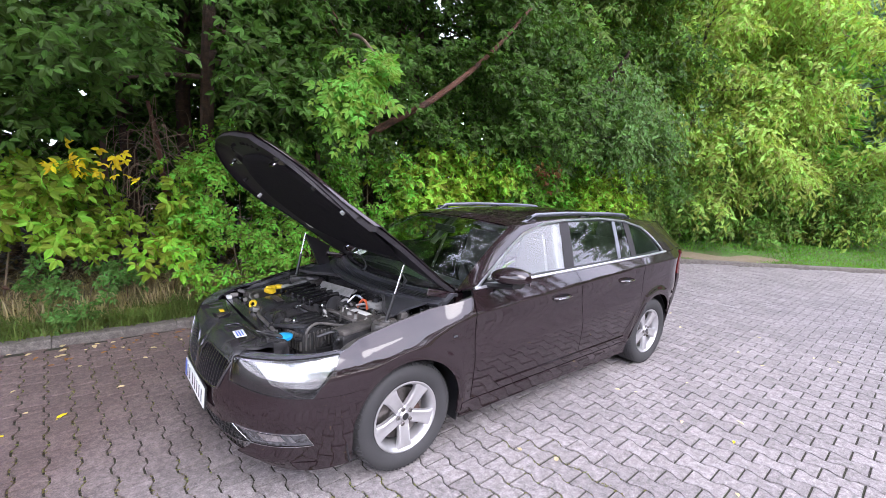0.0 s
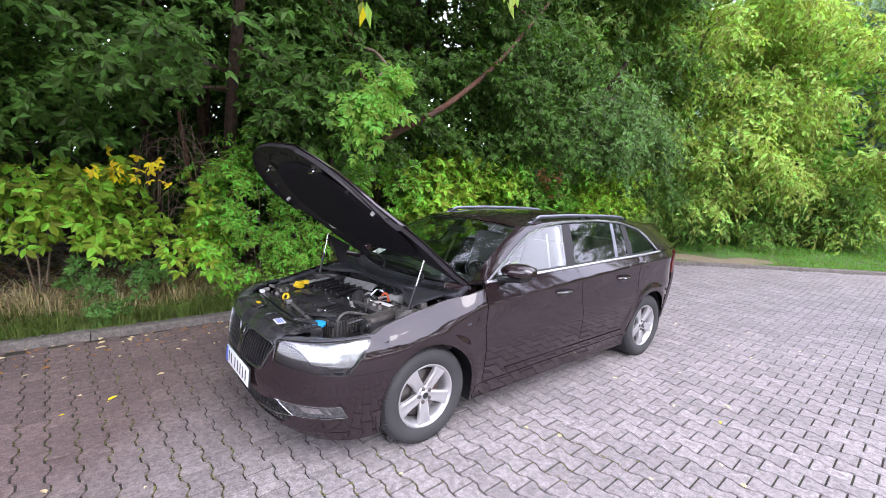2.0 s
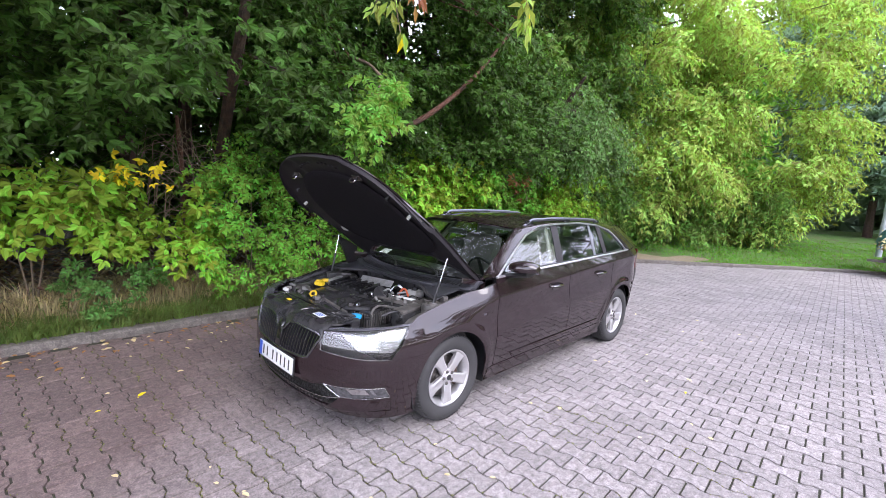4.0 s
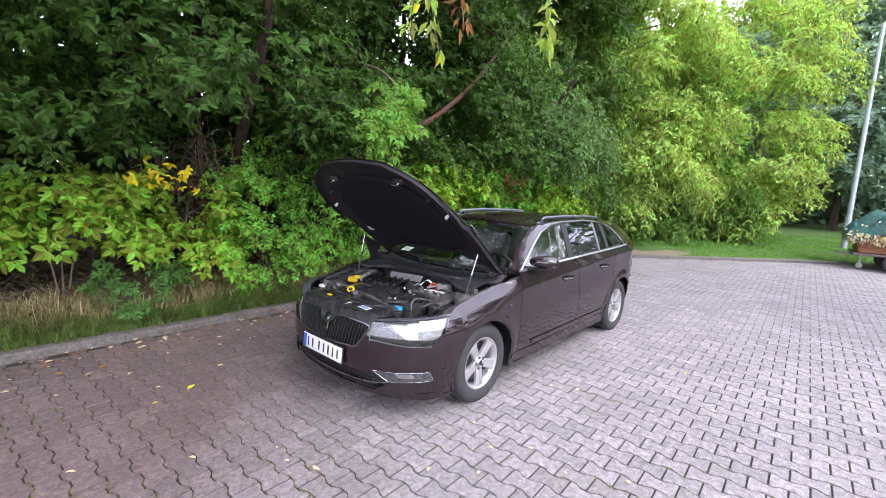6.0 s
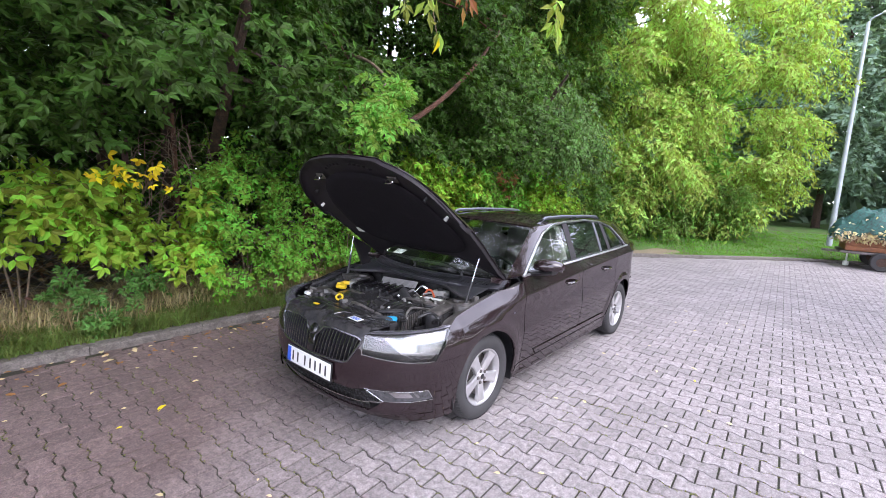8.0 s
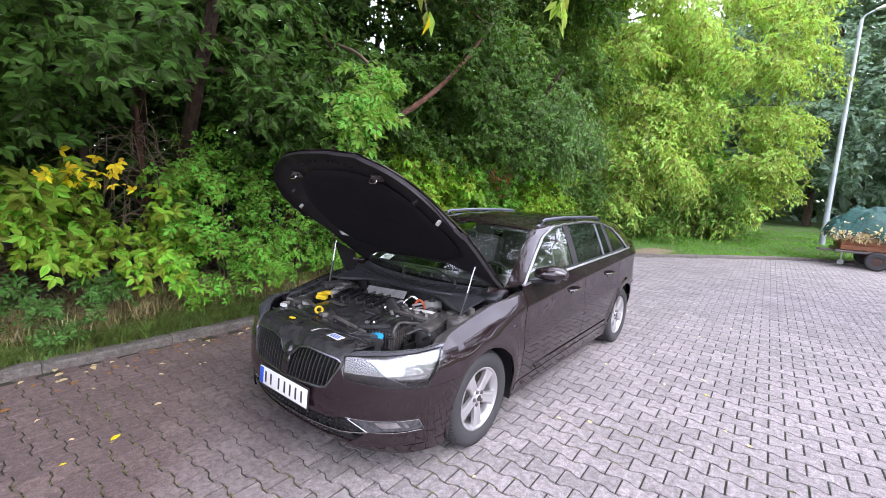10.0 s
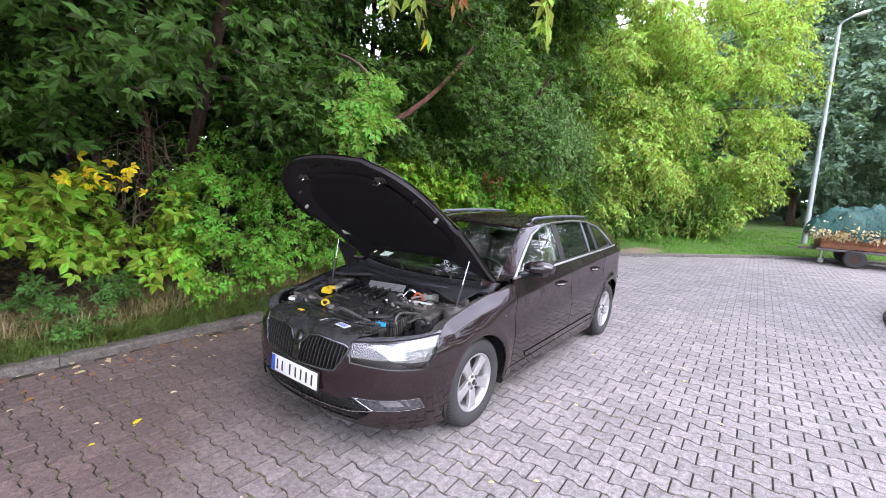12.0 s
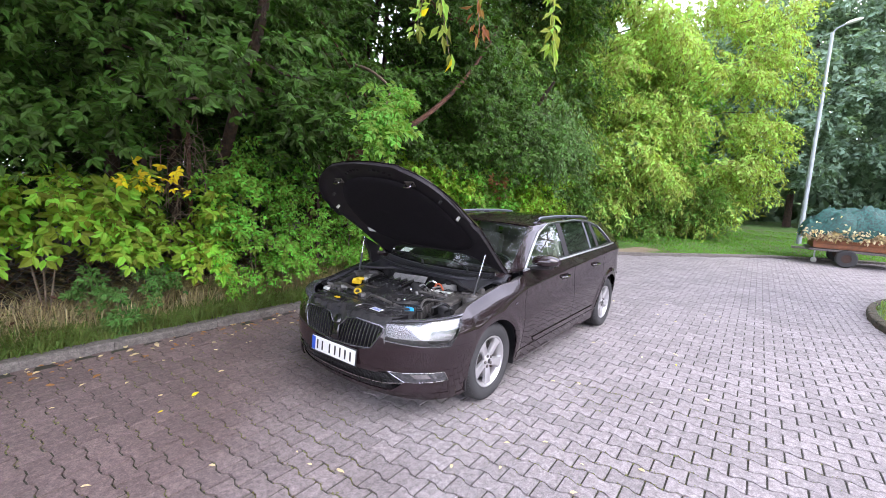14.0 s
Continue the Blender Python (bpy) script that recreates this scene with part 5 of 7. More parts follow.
# roof rails: flat blades that grow out of the roof at both ends
for sgn in (1, -1):
    u, v = grid(60, 13)
    x = -1.22 - 1.66 * u
    a = v * 2 * math.pi
    rise = np.clip(np.minimum(u / 0.11, (1 - u) / 0.11), 0, 1)
    rise = rise * rise * (3 - 2 * rise)
    tall = 0.011 + 0.006 * rise
    y0 = roof_edge(x) - 0.030
    z0 = roof_z(x, y0) - 0.012 + 0.045 * rise
    rail = panel("roof_rail", np.stack([x, sgn * (y0 + 0.012 * np.cos(a)), z0 + tall * np.sin(a)], -1), SATIN, car, 0.0, "satin silver roof rail", (-2.0, 0, -9))
    for x in (-1.34, -2.05, -2.76):
        part("rail_foot", boxes(((0.12, 0.022, 0.05), pose(x, sgn * (float(roof_edge(x)) - 0.030), float(roof_z(x, roof_edge(x) - 0.03)) + 0.008), 0.008)), GLOSS_BLACK, rail, "black rail foot")

# ------------------------------------------------ nose
def nose_patch(s0, s1, zlo, zhi, nu, nv, inset=0.0):
    u, v = grid(nu, nv)
    s = s0 + (s1 - s0) * u
    z = zlo(s) + (zhi(s) - zlo(s)) * v
    P = front(s, z)
    if inset:
        P = P - inset * np.stack([np.cos(np.abs(s) * 1.3), np.sin(s * 1.3), 0 * s], -1)
    return P


AW = (-1.4, 0, 0.5)
S_ARCH = 0.968
GR_IN, GR_OUT = s_of(0.375), s_of(0.455)
H0, H1 = s_of(0.472), s_of(0.842, 0.7)
FG0, FG1 = 0.33, 0.785


def bumper_top(s):
    a = np.abs(s)
    return np.where(a < H0, line(a, (0, GR_IN, GR_OUT, H0), (0.520, 0.540, 0.690, 0.742)), line(a, (H0, H0 + 0.004, 0.55, H1, H1 + 0.02, 1), (0.742, 0.622, 0.606, 0.602, 0.602, 0.602)))


def bumper_low(s):
    return line(np.abs(s), (0, 0.25, FG0, 0.742, FG1, FG1 + 0.008, 1), (0.372, 0.375, 0.402, 0.418, 0.347, 0.21, 0.20))


def full(s0, s1, zlo, zhi, nu, nv, name, mat, thick=0.01, label="", inset=0.0):
    if s0 == 0:
        P = nose_patch(-s1, s1, zlo, zhi, nu * 2, nv, inset)
        return [panel(name, P, mat, car, thick, label, AW)]
    P = nose_patch(s0, s1, zlo, zhi, nu, nv, inset)
    return [panel(name, P, mat, car, thick, label, AW), panel(name, P * MIRROR, mat, car, thick, label, AW)]


full(0, S_ARCH, bumper_low, bumper_top, 110, 16, "bumper", PAINT, 0.012)
full(0, S_ARCH, lambda s: line(np.abs(s), (0, 0.5, 1), (0.165, 0.175, 0.185)), lambda s: line(np.abs(s), (0, 0.35, 0.45, FG1, 1), (0.222, 0.228, 0.238, 0.238, 0.22)), 70, 8, "lower_lip", PAINT, 0.012)
full(0, 0.95, lambda s: 0 * s + 0.16, lambda s: line(np.abs(s), (0, 0.4, 0.75, 1), (0.74, 0.70, 0.56, 0.5)), 50, 14, "nose_backing", PLASTIC, 0.006, "black plastic behind the grilles", 0.05)
full(0, 0.445, lambda s: line(np.abs(s), (0.02, 0.3, 0.445), (0.283, 0.292, 0.321)), lambda s: line(np.abs(s), (0.02, 0.3, 0.445), (0.290, 0.299, 0.328)), 40, 2, "chrome_strip", CHROME, 0.01, "chrome strip under the air intake")
# intake cells
for row, z in enumerate((0.248, 0.268, 0.312, 0.334, 0.356)):
    for j in range(-14, 15):
        y = (j + (0.5 if row % 2 else 0)) * 0.040
        s = s_of(y, z) * (1 if y >= 0 else -1)
        if abs(s) > 0.315 + (0.40 - max(z, 0.33)) * 1.6 - max(0, 0.33 - z) * 1.5:
            continue
        p = front(s, z)
        bm = boxes(((0.012, 0.027, 0.007), pose(float(p[0]) - 0.02, float(p[1]), z + 0.008, 0, 0, math.degrees(s * 1.25)), 0.002), ((0.012, 0.005, 0.018), pose(float(p[0]) - 0.02, float(p[1]) + 0.019, z - 0.002, 0, 0, math.degrees(s * 1.25)), 0.0015))
        part("intake_rib", bm, PLASTIC, car, smooth=False)
both("bumper_end", side_grid(lambda z: 0 * z + 0.357, lambda z: np.sqrt(np.clip(ARCH ** 2 - (z - 0.325) ** 2, 0, 1)), lambda x: 0 * x + 0.405, lambda x: 0 * x + 0.6025, 10, 14, wing_y), PAINT)
# fog lamp insets
def fog_grid(u0, u1, v0, v1, nu, nv, inset):
    """The slanted field of the fog lamp, in shares of its width and height."""
    u, v = grid(nu, nv)
    u, v = u0 + (u1 - u0) * u, v0 + (v1 - v0) * v
    left, right = 0.45 - 0.118 * v, FG1 - 0.043 * v
    s = left + (right - left) * u
    z = (0.330 + 0.015 * u) * (1 - v) + (0.401 + 0.014 * u) * v
    return front(s, z) - inset * np.stack([np.cos(s * 1.3), np.sin(s * 1.3), 0 * s], -1)


for sgn in (1, -1):
    P = fog_grid(0.0, 1.0, 0.0, 1.0, 24, 8, 0.010)
    fog = panel("fog_lamp", P if sgn > 0 else P * MIRROR, FOG_GLASS, car, 0.01, "fog lamp inset in a grey that imitates mirrored paving", AW)
    P = fog_grid(0.34, 0.66, 0.40, 0.88, 12, 5, 0.001)
    panel("lens", P if sgn > 0 else P * MIRROR, CHROME, fog, 0.006, "bright fog lamp reflector", AW)
    P = fog_grid(0.72, 0.78, 0.30, 0.84, 3, 5, 0.006)
    panel("side_marker", P if sgn > 0 else P * MIRROR, REFLECTOR, fog, 0.006, "pale marker lens", AW)
    P = fog_grid(0.0, 1.0, 0.0, 1.0, 24, 8, -0.001) * (1 if sgn > 0 else MIRROR)
    rim_pts = [Vector(p) for p in np.concatenate([P[:, 0], P[-1, 1:], P[-2::-1, -1], P[0, -2::-1]])]
    part("surround", tube(bmesh.new(), rim_pts, 0.0020, 6), CHROME, fog, "thin chrome surround")
    # painted blade under the lamp, leaning forward towards its lower edge
    u, v = grid(30, 8)
    s = 0.335 + 0.105 * v + (0.80 - 0.335 - 0.105 * v) * u
    z = 0.243 + (line(s, (0.34, 0.45, 0.785, 0.80), (0.295, 0.324, 0.342, 0.335)) - 0.243) * v
    P = front(s, z) + ((0.030 * (1 - v) ** 0.9) * np.clip((0.70 - s) / 0.2, 0, 1) - 0.004)[..., None] * np.stack([np.cos(s * 1.3), np.sin(s * 1.3), 0 * s], -1)
    panel("blade", P if sgn > 0 else P * MIRROR, PAINT, car, 0.012, "painted blade under the fog lamp", AW)

# radiator grille
def grille_low(y):
    return line(np.abs(y), (0, 0.34, 0.38, 0.455), (0.520, 0.541, 0.556, 0.690))


def grille_top(y):
    return line(np.abs(y), (0, 0.045, 0.10, 0.20, 0.42, 0.46), (0.655, 0.660, 0.720, 0.736, 0.722, 0.706))


def grille_point(y, z, out=0.0):
    s = s_of(y, z) * (1 if y >= 0 else -1)
    p = front(s, z)
    return Vector((float(p[0]) + out * math.cos(s * 1.25), float(p[1]) + out * math.sin(s * 1.25), z))


grille = part("grille_frame", trim_line([grille_point(y, float(grille_low(y)), 0.002) for y in np.linspace(-0.455, 0.455, 60)] + [grille_point(y, float(grille_top(y)), 0.0) for y in np.linspace(0.455, -0.455, 60)]
              + [grille_point(-0.455, float(grille_low(-0.455)), 0.002)], 0.0085), DARK_CHROME, car, "dark chrome grille frame")
for sgn in (1, -1):
    for k in range(12):
        y = sgn * (0.055 + k * 0.0325)
        z0, z1 = float(grille_low(y)) + 0.006, float(grille_top(y)) - 0.006
        bm = bmesh.new()
        lean = sgn * 0.018
        rows = []
        for t in np.linspace(0, 1, 6):
            z = z0 + (z1 - z0) * t
            p = grille_point(y + lean * t, z, 0.006 - 0.012 * t * t)
            q = grille_point(y + lean * t, z, -0.040)
            rows.append([bm.verts.new(p + Vector((0, 0.0035, 0))), bm.verts.new(p + Vector((0, -0.0035, 0))), bm.verts.new(q + Vector((0, -0.002, 0))), bm.verts.new(q + Vector((0, 0.002, 0)))])
        for a, b in zip(rows, rows[1:]):
            for i in range(4):
                bm.faces.new((a[i], a[(i + 1) % 4], b[(i + 1) % 4], b[i]))
        bm.faces.new(rows[0])
        bm.faces.new(rows[-1][::-1])
        bmesh.ops.recalc_face_normals(bm, faces=bm.faces)
        part("slat", bm, DARK_CHROME, grille, smooth=False)
part("centre_rib", boxes(((0.05, 0.075, 0.13), pose(0.893, 0, 0.592, 0, -12, 0), 0.012)), GLOSS_BLACK, grille)

# number plate
plate = part("number_plate", boxes(((0.008, 0.52, 0.114), pose(0.938, 0, 0.449, 0, -4, 0), 0.003)), WHITE, car, "white number plate with a blue band")
part("holder", boxes(((0.012, 0.535, 0.135), pose(0.930, 0, 0.447, 0, -4, 0), 0.004)), PLASTIC, plate, "black plate holder")
part("band", boxes(((0.002, 0.042, 0.106), pose(0.9428, -0.236, 0.449, 0, -4, 0), 0.0005)), PLATE_BLUE, plate, "blue band")
for k, y in enumerate((-0.185, -0.125, -0.035, 0.03, 0.09, 0.15, 0.21)):
    part("bar", boxes(((0.002, 0.017, 0.072), pose(0.9428, y, 0.449, 0, -4, 0), 0.0005)), PLATE_INK, plate, "dark bar")
part("caption_strip", boxes(((0.002, 0.40, 0.010), pose(0.9376, 0.0, 0.386, 0, -4, 0), 0.0004)), WHITE, plate, "pale strip on the holder")

# headlamps
def lamp_low(s):
    return line(s, (H0, 0.55, H1), (0.624, 0.608, 0.606))


def lamp_top(s):
    return line(s, (H0, H0 + 0.03, 0.45, 0.60, 0.80, 0.9), (0.742, 0.750, 0.766, 0.780, 0.793, 0.797))


def rear_s(z):
    """Where the lamp ends against the wing, at that height."""
    x = 0.562 - (z - 0.604) / 1.24
    return np.arccos(np.clip((x - X0) / (nose(z) - X0), 0, 1) ** (NOSE_N / 2)) / (math.pi / 2)


def lamp_grid(s0, s1, nu, nv, inset, lo=0.0, hi=0.0, slant=0.0):
    """On the nose's surface; the outer edge leans back with height."""
    u, v = grid(nu, nv)
    s = s0 + (s1 - s0) * u
    for _ in range(3):
        z = lamp_low(s) + lo + (lamp_top(s) - hi - lamp_low(s) - lo) * v
        s0_ = s0 + slant * (1 - v)
        s = s0_ + (s1 - s0_ + rear_s(z) - H1) * u
    P = front(s, z)
    return P - inset * np.stack([np.cos(s * 1.3), np.sin(s * 1.3), 0 * s], -1)


for sgn in (1, -1):
    M = np.array([1, sgn, 1.0])
    lamp = panel("headlamp", lamp_grid(H0 + 0.004, H1 - 0.002, 40, 12, 0.0) * M, LAMP_GLASS, car, 0.004, "clear headlamp cover over bright reflectors", AW)
    lamp.visible_shadow = False
    panel("housing", lamp_grid(H0 + 0.004, H1 - 0.004, 30, 10, 0.06) * M, GLOSS_BLACK, lamp, 0.004, "black lamp housing", AW)
    panel("reflector", lamp_grid(H0 + 0.10, H1 - 0.008, 24, 10, 0.030, 0.036, 0.012, 0.15) * M, REFLECTOR, lamp, 0.006, "bright lamp reflector", AW)
    P = lamp_grid(H0 + 0.004, H1 - 0.002, 40, 3, 0.0)
    top = P[:, -1]
    around = [Vector(p) for p in np.concatenate([P[:, 0], P[-1, 1:], P[-2::-1, -1], P[0, 1::-1]]) * M]
    part("gasket", tube(bmesh.new(), around, 0.0045, 6), GLOSS_BLACK, lamp, "thin black lamp edge")
    rim = np.stack([top + np.array([0, 0, 0.001]), top + np.array([-0.030, -0.010, 0.010]), top + np.array([-0.075, -0.028, 0.006])], 1)
    panel("brow", rim * M, LAMP_TOP, lamp, 0.02, "glossy strip above the lamp, coloured pale like mirrored sky", (-1, 0, 0))

# ------------------------------------------------ wheels
def wheel(x, y, side):
    """Tyre, five-spoke rim, bolts, cap and brake disc; side +1 faces +y."""
    w = thing("wheel", "", "")
    w.parent = car
    w.location = (x, y, 0.328)
    face = pose(0, 0, 0, -90 * side, 0, 0)
    bm = bmesh.new()
    hw = 0.108
    prof = [(0.214, -hw + 0.022), (0.235, -hw + 0.006), (0.270, -hw), (0.300, -hw + 0.006), (0.318, -hw + 0.022), (0.327, -hw + 0.045)]
    for g in range(5):
        z0 = -0.058 + g * 0.029
        prof += [(0.329, z0 - 0.010), (0.329, z0 + 0.010), (0.322, z0 + 0.012), (0.322, z0 + 0.017)] if g < 4 else [(0.329, z0 - 0.010), (0.329, z0 + 0.004)]
    prof += [(0.327, hw - 0.045), (0.318, hw - 0.022), (0.300, hw - 0.006), (0.285, hw - 0.0015), (0.270, hw), (0.235, hw - 0.006), (0.214, hw - 0.022)]
    lathe(bm, prof, 64, face, closed=True)
    for k in range(72):
        a = 2 * math.pi * k / 72
        for zz in (0.086, -0.086):
            box(bm, (0.006, 0.006, 0.022), face @ pose(0, 0, 0, 0, 0, math.degrees(a)) @ pose(0.3195, 0, zz, 0, 30 if zz < 0 else -30, 0))
    part("tyre", bm, RUBBER, w, "worn black tyre")
    bm = bmesh.new()
    lathe(bm, [(0.213, -0.09), (0.200, -0.07), (0.186, 0.0), (0.192, 0.055), (0.203, 0.078), (0.214, 0.086), (0.216, 0.092), (0.210, 0.093), (0.202, 0.088), (0.192, 0.075), (0.180, 0.05), (0.180, -0.05), (0.190, -0.09)], 56, face, closed=True)
    rim = part("rim", bm, ALLOY, w, "silver alloy rim with five broad spokes")
    for k in range(5):
        bm = bmesh.new()
        rows = []
        for r, half, h in ((0.030, 0.030, 0.066), (0.065, 0.036, 0.075), (0.10, 0.037, 0.080), (0.15, 0.040, 0.085), (0.185, 0.050, 0.087), (0.206, 0.066, 0.085)):
            rows.append([(r, -half, h - 0.030), (r, -half, h - 0.006), (r, -half * 0.72, h), (r, -half * 0.2, h - 0.004), (r, half * 0.2, h - 0.004), (r, half * 0.72, h), (r, half, h - 0.006), (r, half, h - 0.030)])
        spin = face @ pose(0, 0, 0, 0, 0, 72 * k + (18 if side > 0 else 40))
        rows = [[bm.verts.new(spin @ Vector(p)) for p in r] for r in rows]
        for a, b in zip(rows, rows[1:]):
            for i in range(8):
                bm.faces.new((a[i], a[(i + 1) % 8], b[(i + 1) % 8], b[i]))
        bm.faces.new(rows[0])
        bm.faces.new(rows[-1][::-1])
        bmesh.ops.recalc_face_normals(bm, faces=bm.faces)
        part("spoke", bm, ALLOY, rim)
    bm = bmesh.new()
    lathe(bm, [(0.060, 0.045), (0.062, 0.066), (0.056, 0.072), (0.034, 0.073), (0.030, 0.078), (0.020, 0.082), (0.001, 0.083)], 28, face)
    part("hub", bm, ALLOY, rim)
    part("cap", lathe(bmesh.new(), [(0.021, 0.080), (0.021, 0.0845), (0.001, 0.0855)], 24, face), PLASTIC, rim, "dark hub cap")
    for k in range(5):
        a = math.radians(72 * k + 54 + (18 if side > 0 else 40))
        part("bolt", lathe(bmesh.new(), [(0.0135, 0.066), (0.0135, 0.080), (0.010, 0.083), (0.001, 0.083)], 6, face @ pose(0.046 * math.cos(a), 0.046 * math.sin(a), 0)), STEEL, rim)
    part("brake_disc", lathe(bmesh.new(), [(0.155, 0.002), (0.155, 0.022), (0.09, 0.024), (0.085, 0.04), (0.001, 0.04)], 40, face), STEEL, w, "worn steel brake disc")
    part("caliper", boxes(((0.06, 0.13, 0.055), face @ pose(-0.12, 0.04, 0.012, 0, 0, 20), 0.015)), RUST, w, "rusty brake caliper")
    part("backing", lathe(bmesh.new(), [(0.185, -0.02), (0.185, -0.015), (0.001, -0.012)], 32, face), PLASTIC, w, "dark shield behind the brake")
    return w


for x in (0.0, -2.841):
    wheel(x, 0.775, 1)
    wheel(x, -0.775, -1)
    for sgn in (1, -1):
        a = np.linspace(-0.35, math.pi + 0.35, 40)
        yy = np.linspace(0.885 if x > -1 else 0.845, 0.52, 8)
        P = np.stack([np.stack([x + 0.392 * np.cos(a), np.full_like(a, y), 0.335 + 0.392 * np.sin(a)], -1) for y in yy], 1)
        panel("wheel_arch_liner", P * np.array([1, sgn, 1]), PLASTIC, car, 0.006, "black wheel arch liner", (x, 0, 0.335))
        part("wheel_well", boxes(((0.80, 0.02, 0.52), pose(x, sgn * 0.52, 0.45), 0.0)), PLASTIC, car, "dark inner wheel well")

# floor pan and rear
part("underbody", boxes(((3.9, 1.05, 0.16), pose(-1.45, 0, 0.27), 0.04), ((1.75, 1.70, 0.10), pose(-1.42, 0, 0.25), 0.02), ((0.55, 1.24, 0.12), pose(-3.48, 0, 0.36), 0.05)), PLASTIC, car, "black underbody")


def tail(s, z):
    s, z = np.broadcast_arrays(np.asarray(s, dtype=float), np.asarray(z, dtype=float))
    a = np.abs(s) * math.pi / 2
    end = line(z, (0.2, 0.3, 0.5, 0.62, 0.8, 1.05, 1.35), (-3.84, -3.90, -3.94, -3.92, -3.90, -3.84, -3.62))
    w = np.where(z > 1.08, 0.715 - (z - 1.1) * 0.76, side_y(-3.62, np.minimum(z, 1.08)))
    x0 = line(z, (0.2, 1.05, 1.35), (-3.62, -3.66, -3.46))
    return np.stack([x0 + (end - x0) * np.clip(np.cos(a), 0, 1) ** 0.7, w * np.sin(a) ** 0.7 * np.sign(s), z], -1)


def tail_patch(s0, s1, z0, z1, nu, nv):
    u, v = grid(nu, nv)
    return tail(s0 + (s1 - s0) * u, z0 + (z1 - z0) * v)


AT = (-2.5, 0, 0.7)
panel("rear_bumper", tail_patch(-1, 1, 0.24, 0.66, 60, 12), PAINT, car, 0.01, "", AT)
panel("tailgate", tail_patch(-0.7, 0.7, 0.664, 1.08, 40, 10), PAINT, car, 0.01, "", AT)
panel("rear_window", tail_patch(-0.97, 0.97, 1.083, 1.345, 40, 8), DARK_GLASS, car, 0.005, "", AT)
for sgn in (1, -1):
    P = tail_patch(0.703, 1.0, 0.80, 1.06, 14, 10) * np.array([1, sgn, 1])
    panel("tail_lamp", P, RED_LENS, car, 0.012, "red tail lamp", AT)
    P = tail_patch(0.703, 1.0, 0.664, 0.797, 14, 6) * np.array([1, sgn, 1])
    panel("rear_corner", P, PAINT, car, 0.012, "", AT)

# ------------------------------------------------ bonnet, built shut and then turned up about its hinge
HINGE, OPEN = (-0.47, 0.0, 0.955), -47.5


def hood_front(y):
    return 0.30 + 0.685 * np.clip(1 - (np.abs(y) / 0.812) ** 2.45, 0, 1) ** (1 / 2.45)


def hood_grid(nu, nv, drop=0.0, inset=0.0, y_scale=1.0):
    u, v = grid(nu, nv)
    u = u * 2 - 1
    y = u * (0.735 + 0.085 * v - inset) * y_scale
    back = -0.525 + 0.295 * (1 - np.clip(np.abs(y) / 0.745, 0, 1) ** 4.5) + inset
    x = back + (hood_front(y) - inset - back) * v
    ye = 0.735 + 0.085 * np.clip((x + 0.4) / 0.9, 0, 1)
    zc = 1.003 - 0.115 * (x + 0.40) - 0.055 * ((x + 0.40) / 1.28) ** 2
    edge = hood_gap(np.minimum(x, 0.41)) - 0.15 * np.clip(x - 0.41, 0, 1)
    z = zc - (zc - np.minimum(edge, zc)) * np.clip(np.abs(y) / ye, 0, 1) ** 2.6
    z = z + 0.012 * np.exp(-((np.abs(y) - 0.36) / 0.05) ** 2) - 0.018 * np.clip((v - 0.93) / 0.07, 0, 1) ** 2
    return np.stack([x, y, z - drop], -1)


hood_m = Matrix.Translation((HINGE[0] + 0.06, 0, HINGE[2] + 0.02)) @ Matrix.Rotation(radians(OPEN), 4, "Y") @ Matrix.Translation([-c for c in HINGE])
bonnet = panel("bonnet", hood_grid(61, 50), PAINT, car, 0.004, "open bonnet with a black lined underside", (0.2, 0, -3))
bonnet.matrix_basis = hood_m


def under(name, P, mat, label="", thick=0.006):
    return panel(name, P, mat, bonnet, thick, label, (0.2, 0, 4))


under("inner_panel", hood_grid(50, 44, 0.030, 0.012), HOOD_BLACK, "black inner bonnet panel", 0.012)
g = hood_grid(44, 36, 0.012, 0.004)
edge = np.concatenate([g[0, :], g[1:, -1], g[-1, -2::-1], g[-2:0:-1, 0]])
rim = np.stack([edge, edge + np.array([0, 0, -0.028])], 1)
panel("edge_flange", np.concatenate([rim, rim[:1]]), HOOD_BLACK, bonnet, 0.005, "black folded edge", (0.2, 0, 0.85))


def pad_grid(nu, nv, drop):
    """Insulating pad: rounded outline inside the frame, softly quilted."""
    u, v = grid(nu, nv)
    a = u * 2 * math.pi
    r = v
    ex = np.sign(np.cos(a)) * np.abs(np.cos(a)) ** 0.75
    ey = np.sign(np.sin(a)) * np.abs(np.sin(a)) ** 0.75
    x = 0.31 + 0.50 * ex * r
    y = (0.62 - 0.09 * ex) * ey * r
    zc = 1.003 - 0.115 * (x + 0.40) - 0.055 * ((x + 0.40) / 1.28) ** 2
    ye = 0.735 + 0.085 * np.clip((x + 0.4) / 0.9, 0, 1)
    z = zc - (zc - hood_gap(np.minimum(x, 0.41)) + 0.15 * np.clip(x - 0.41, 0, 1)) * np.clip(np.abs(y) / ye, 0, 1) ** 2.6
    fat = 0.018 * np.clip((1 - r) / 0.10, 0, 1) ** 0.5
    dents = 0.008 * (np.exp(-((x - 0.33) ** 2 + (np.abs(y) - 0.2) ** 2) / 0.0012) + np.exp(-((x - 0.05) ** 2 + (np.abs(y) - 0.25) ** 2) / 0.0012))
    return np.stack([x, y, z - drop - fat + dents], -1)


under("insulation_pad", pad_grid(64, 20, 0.044), FELT, "black felt insulating pad", 0.0)


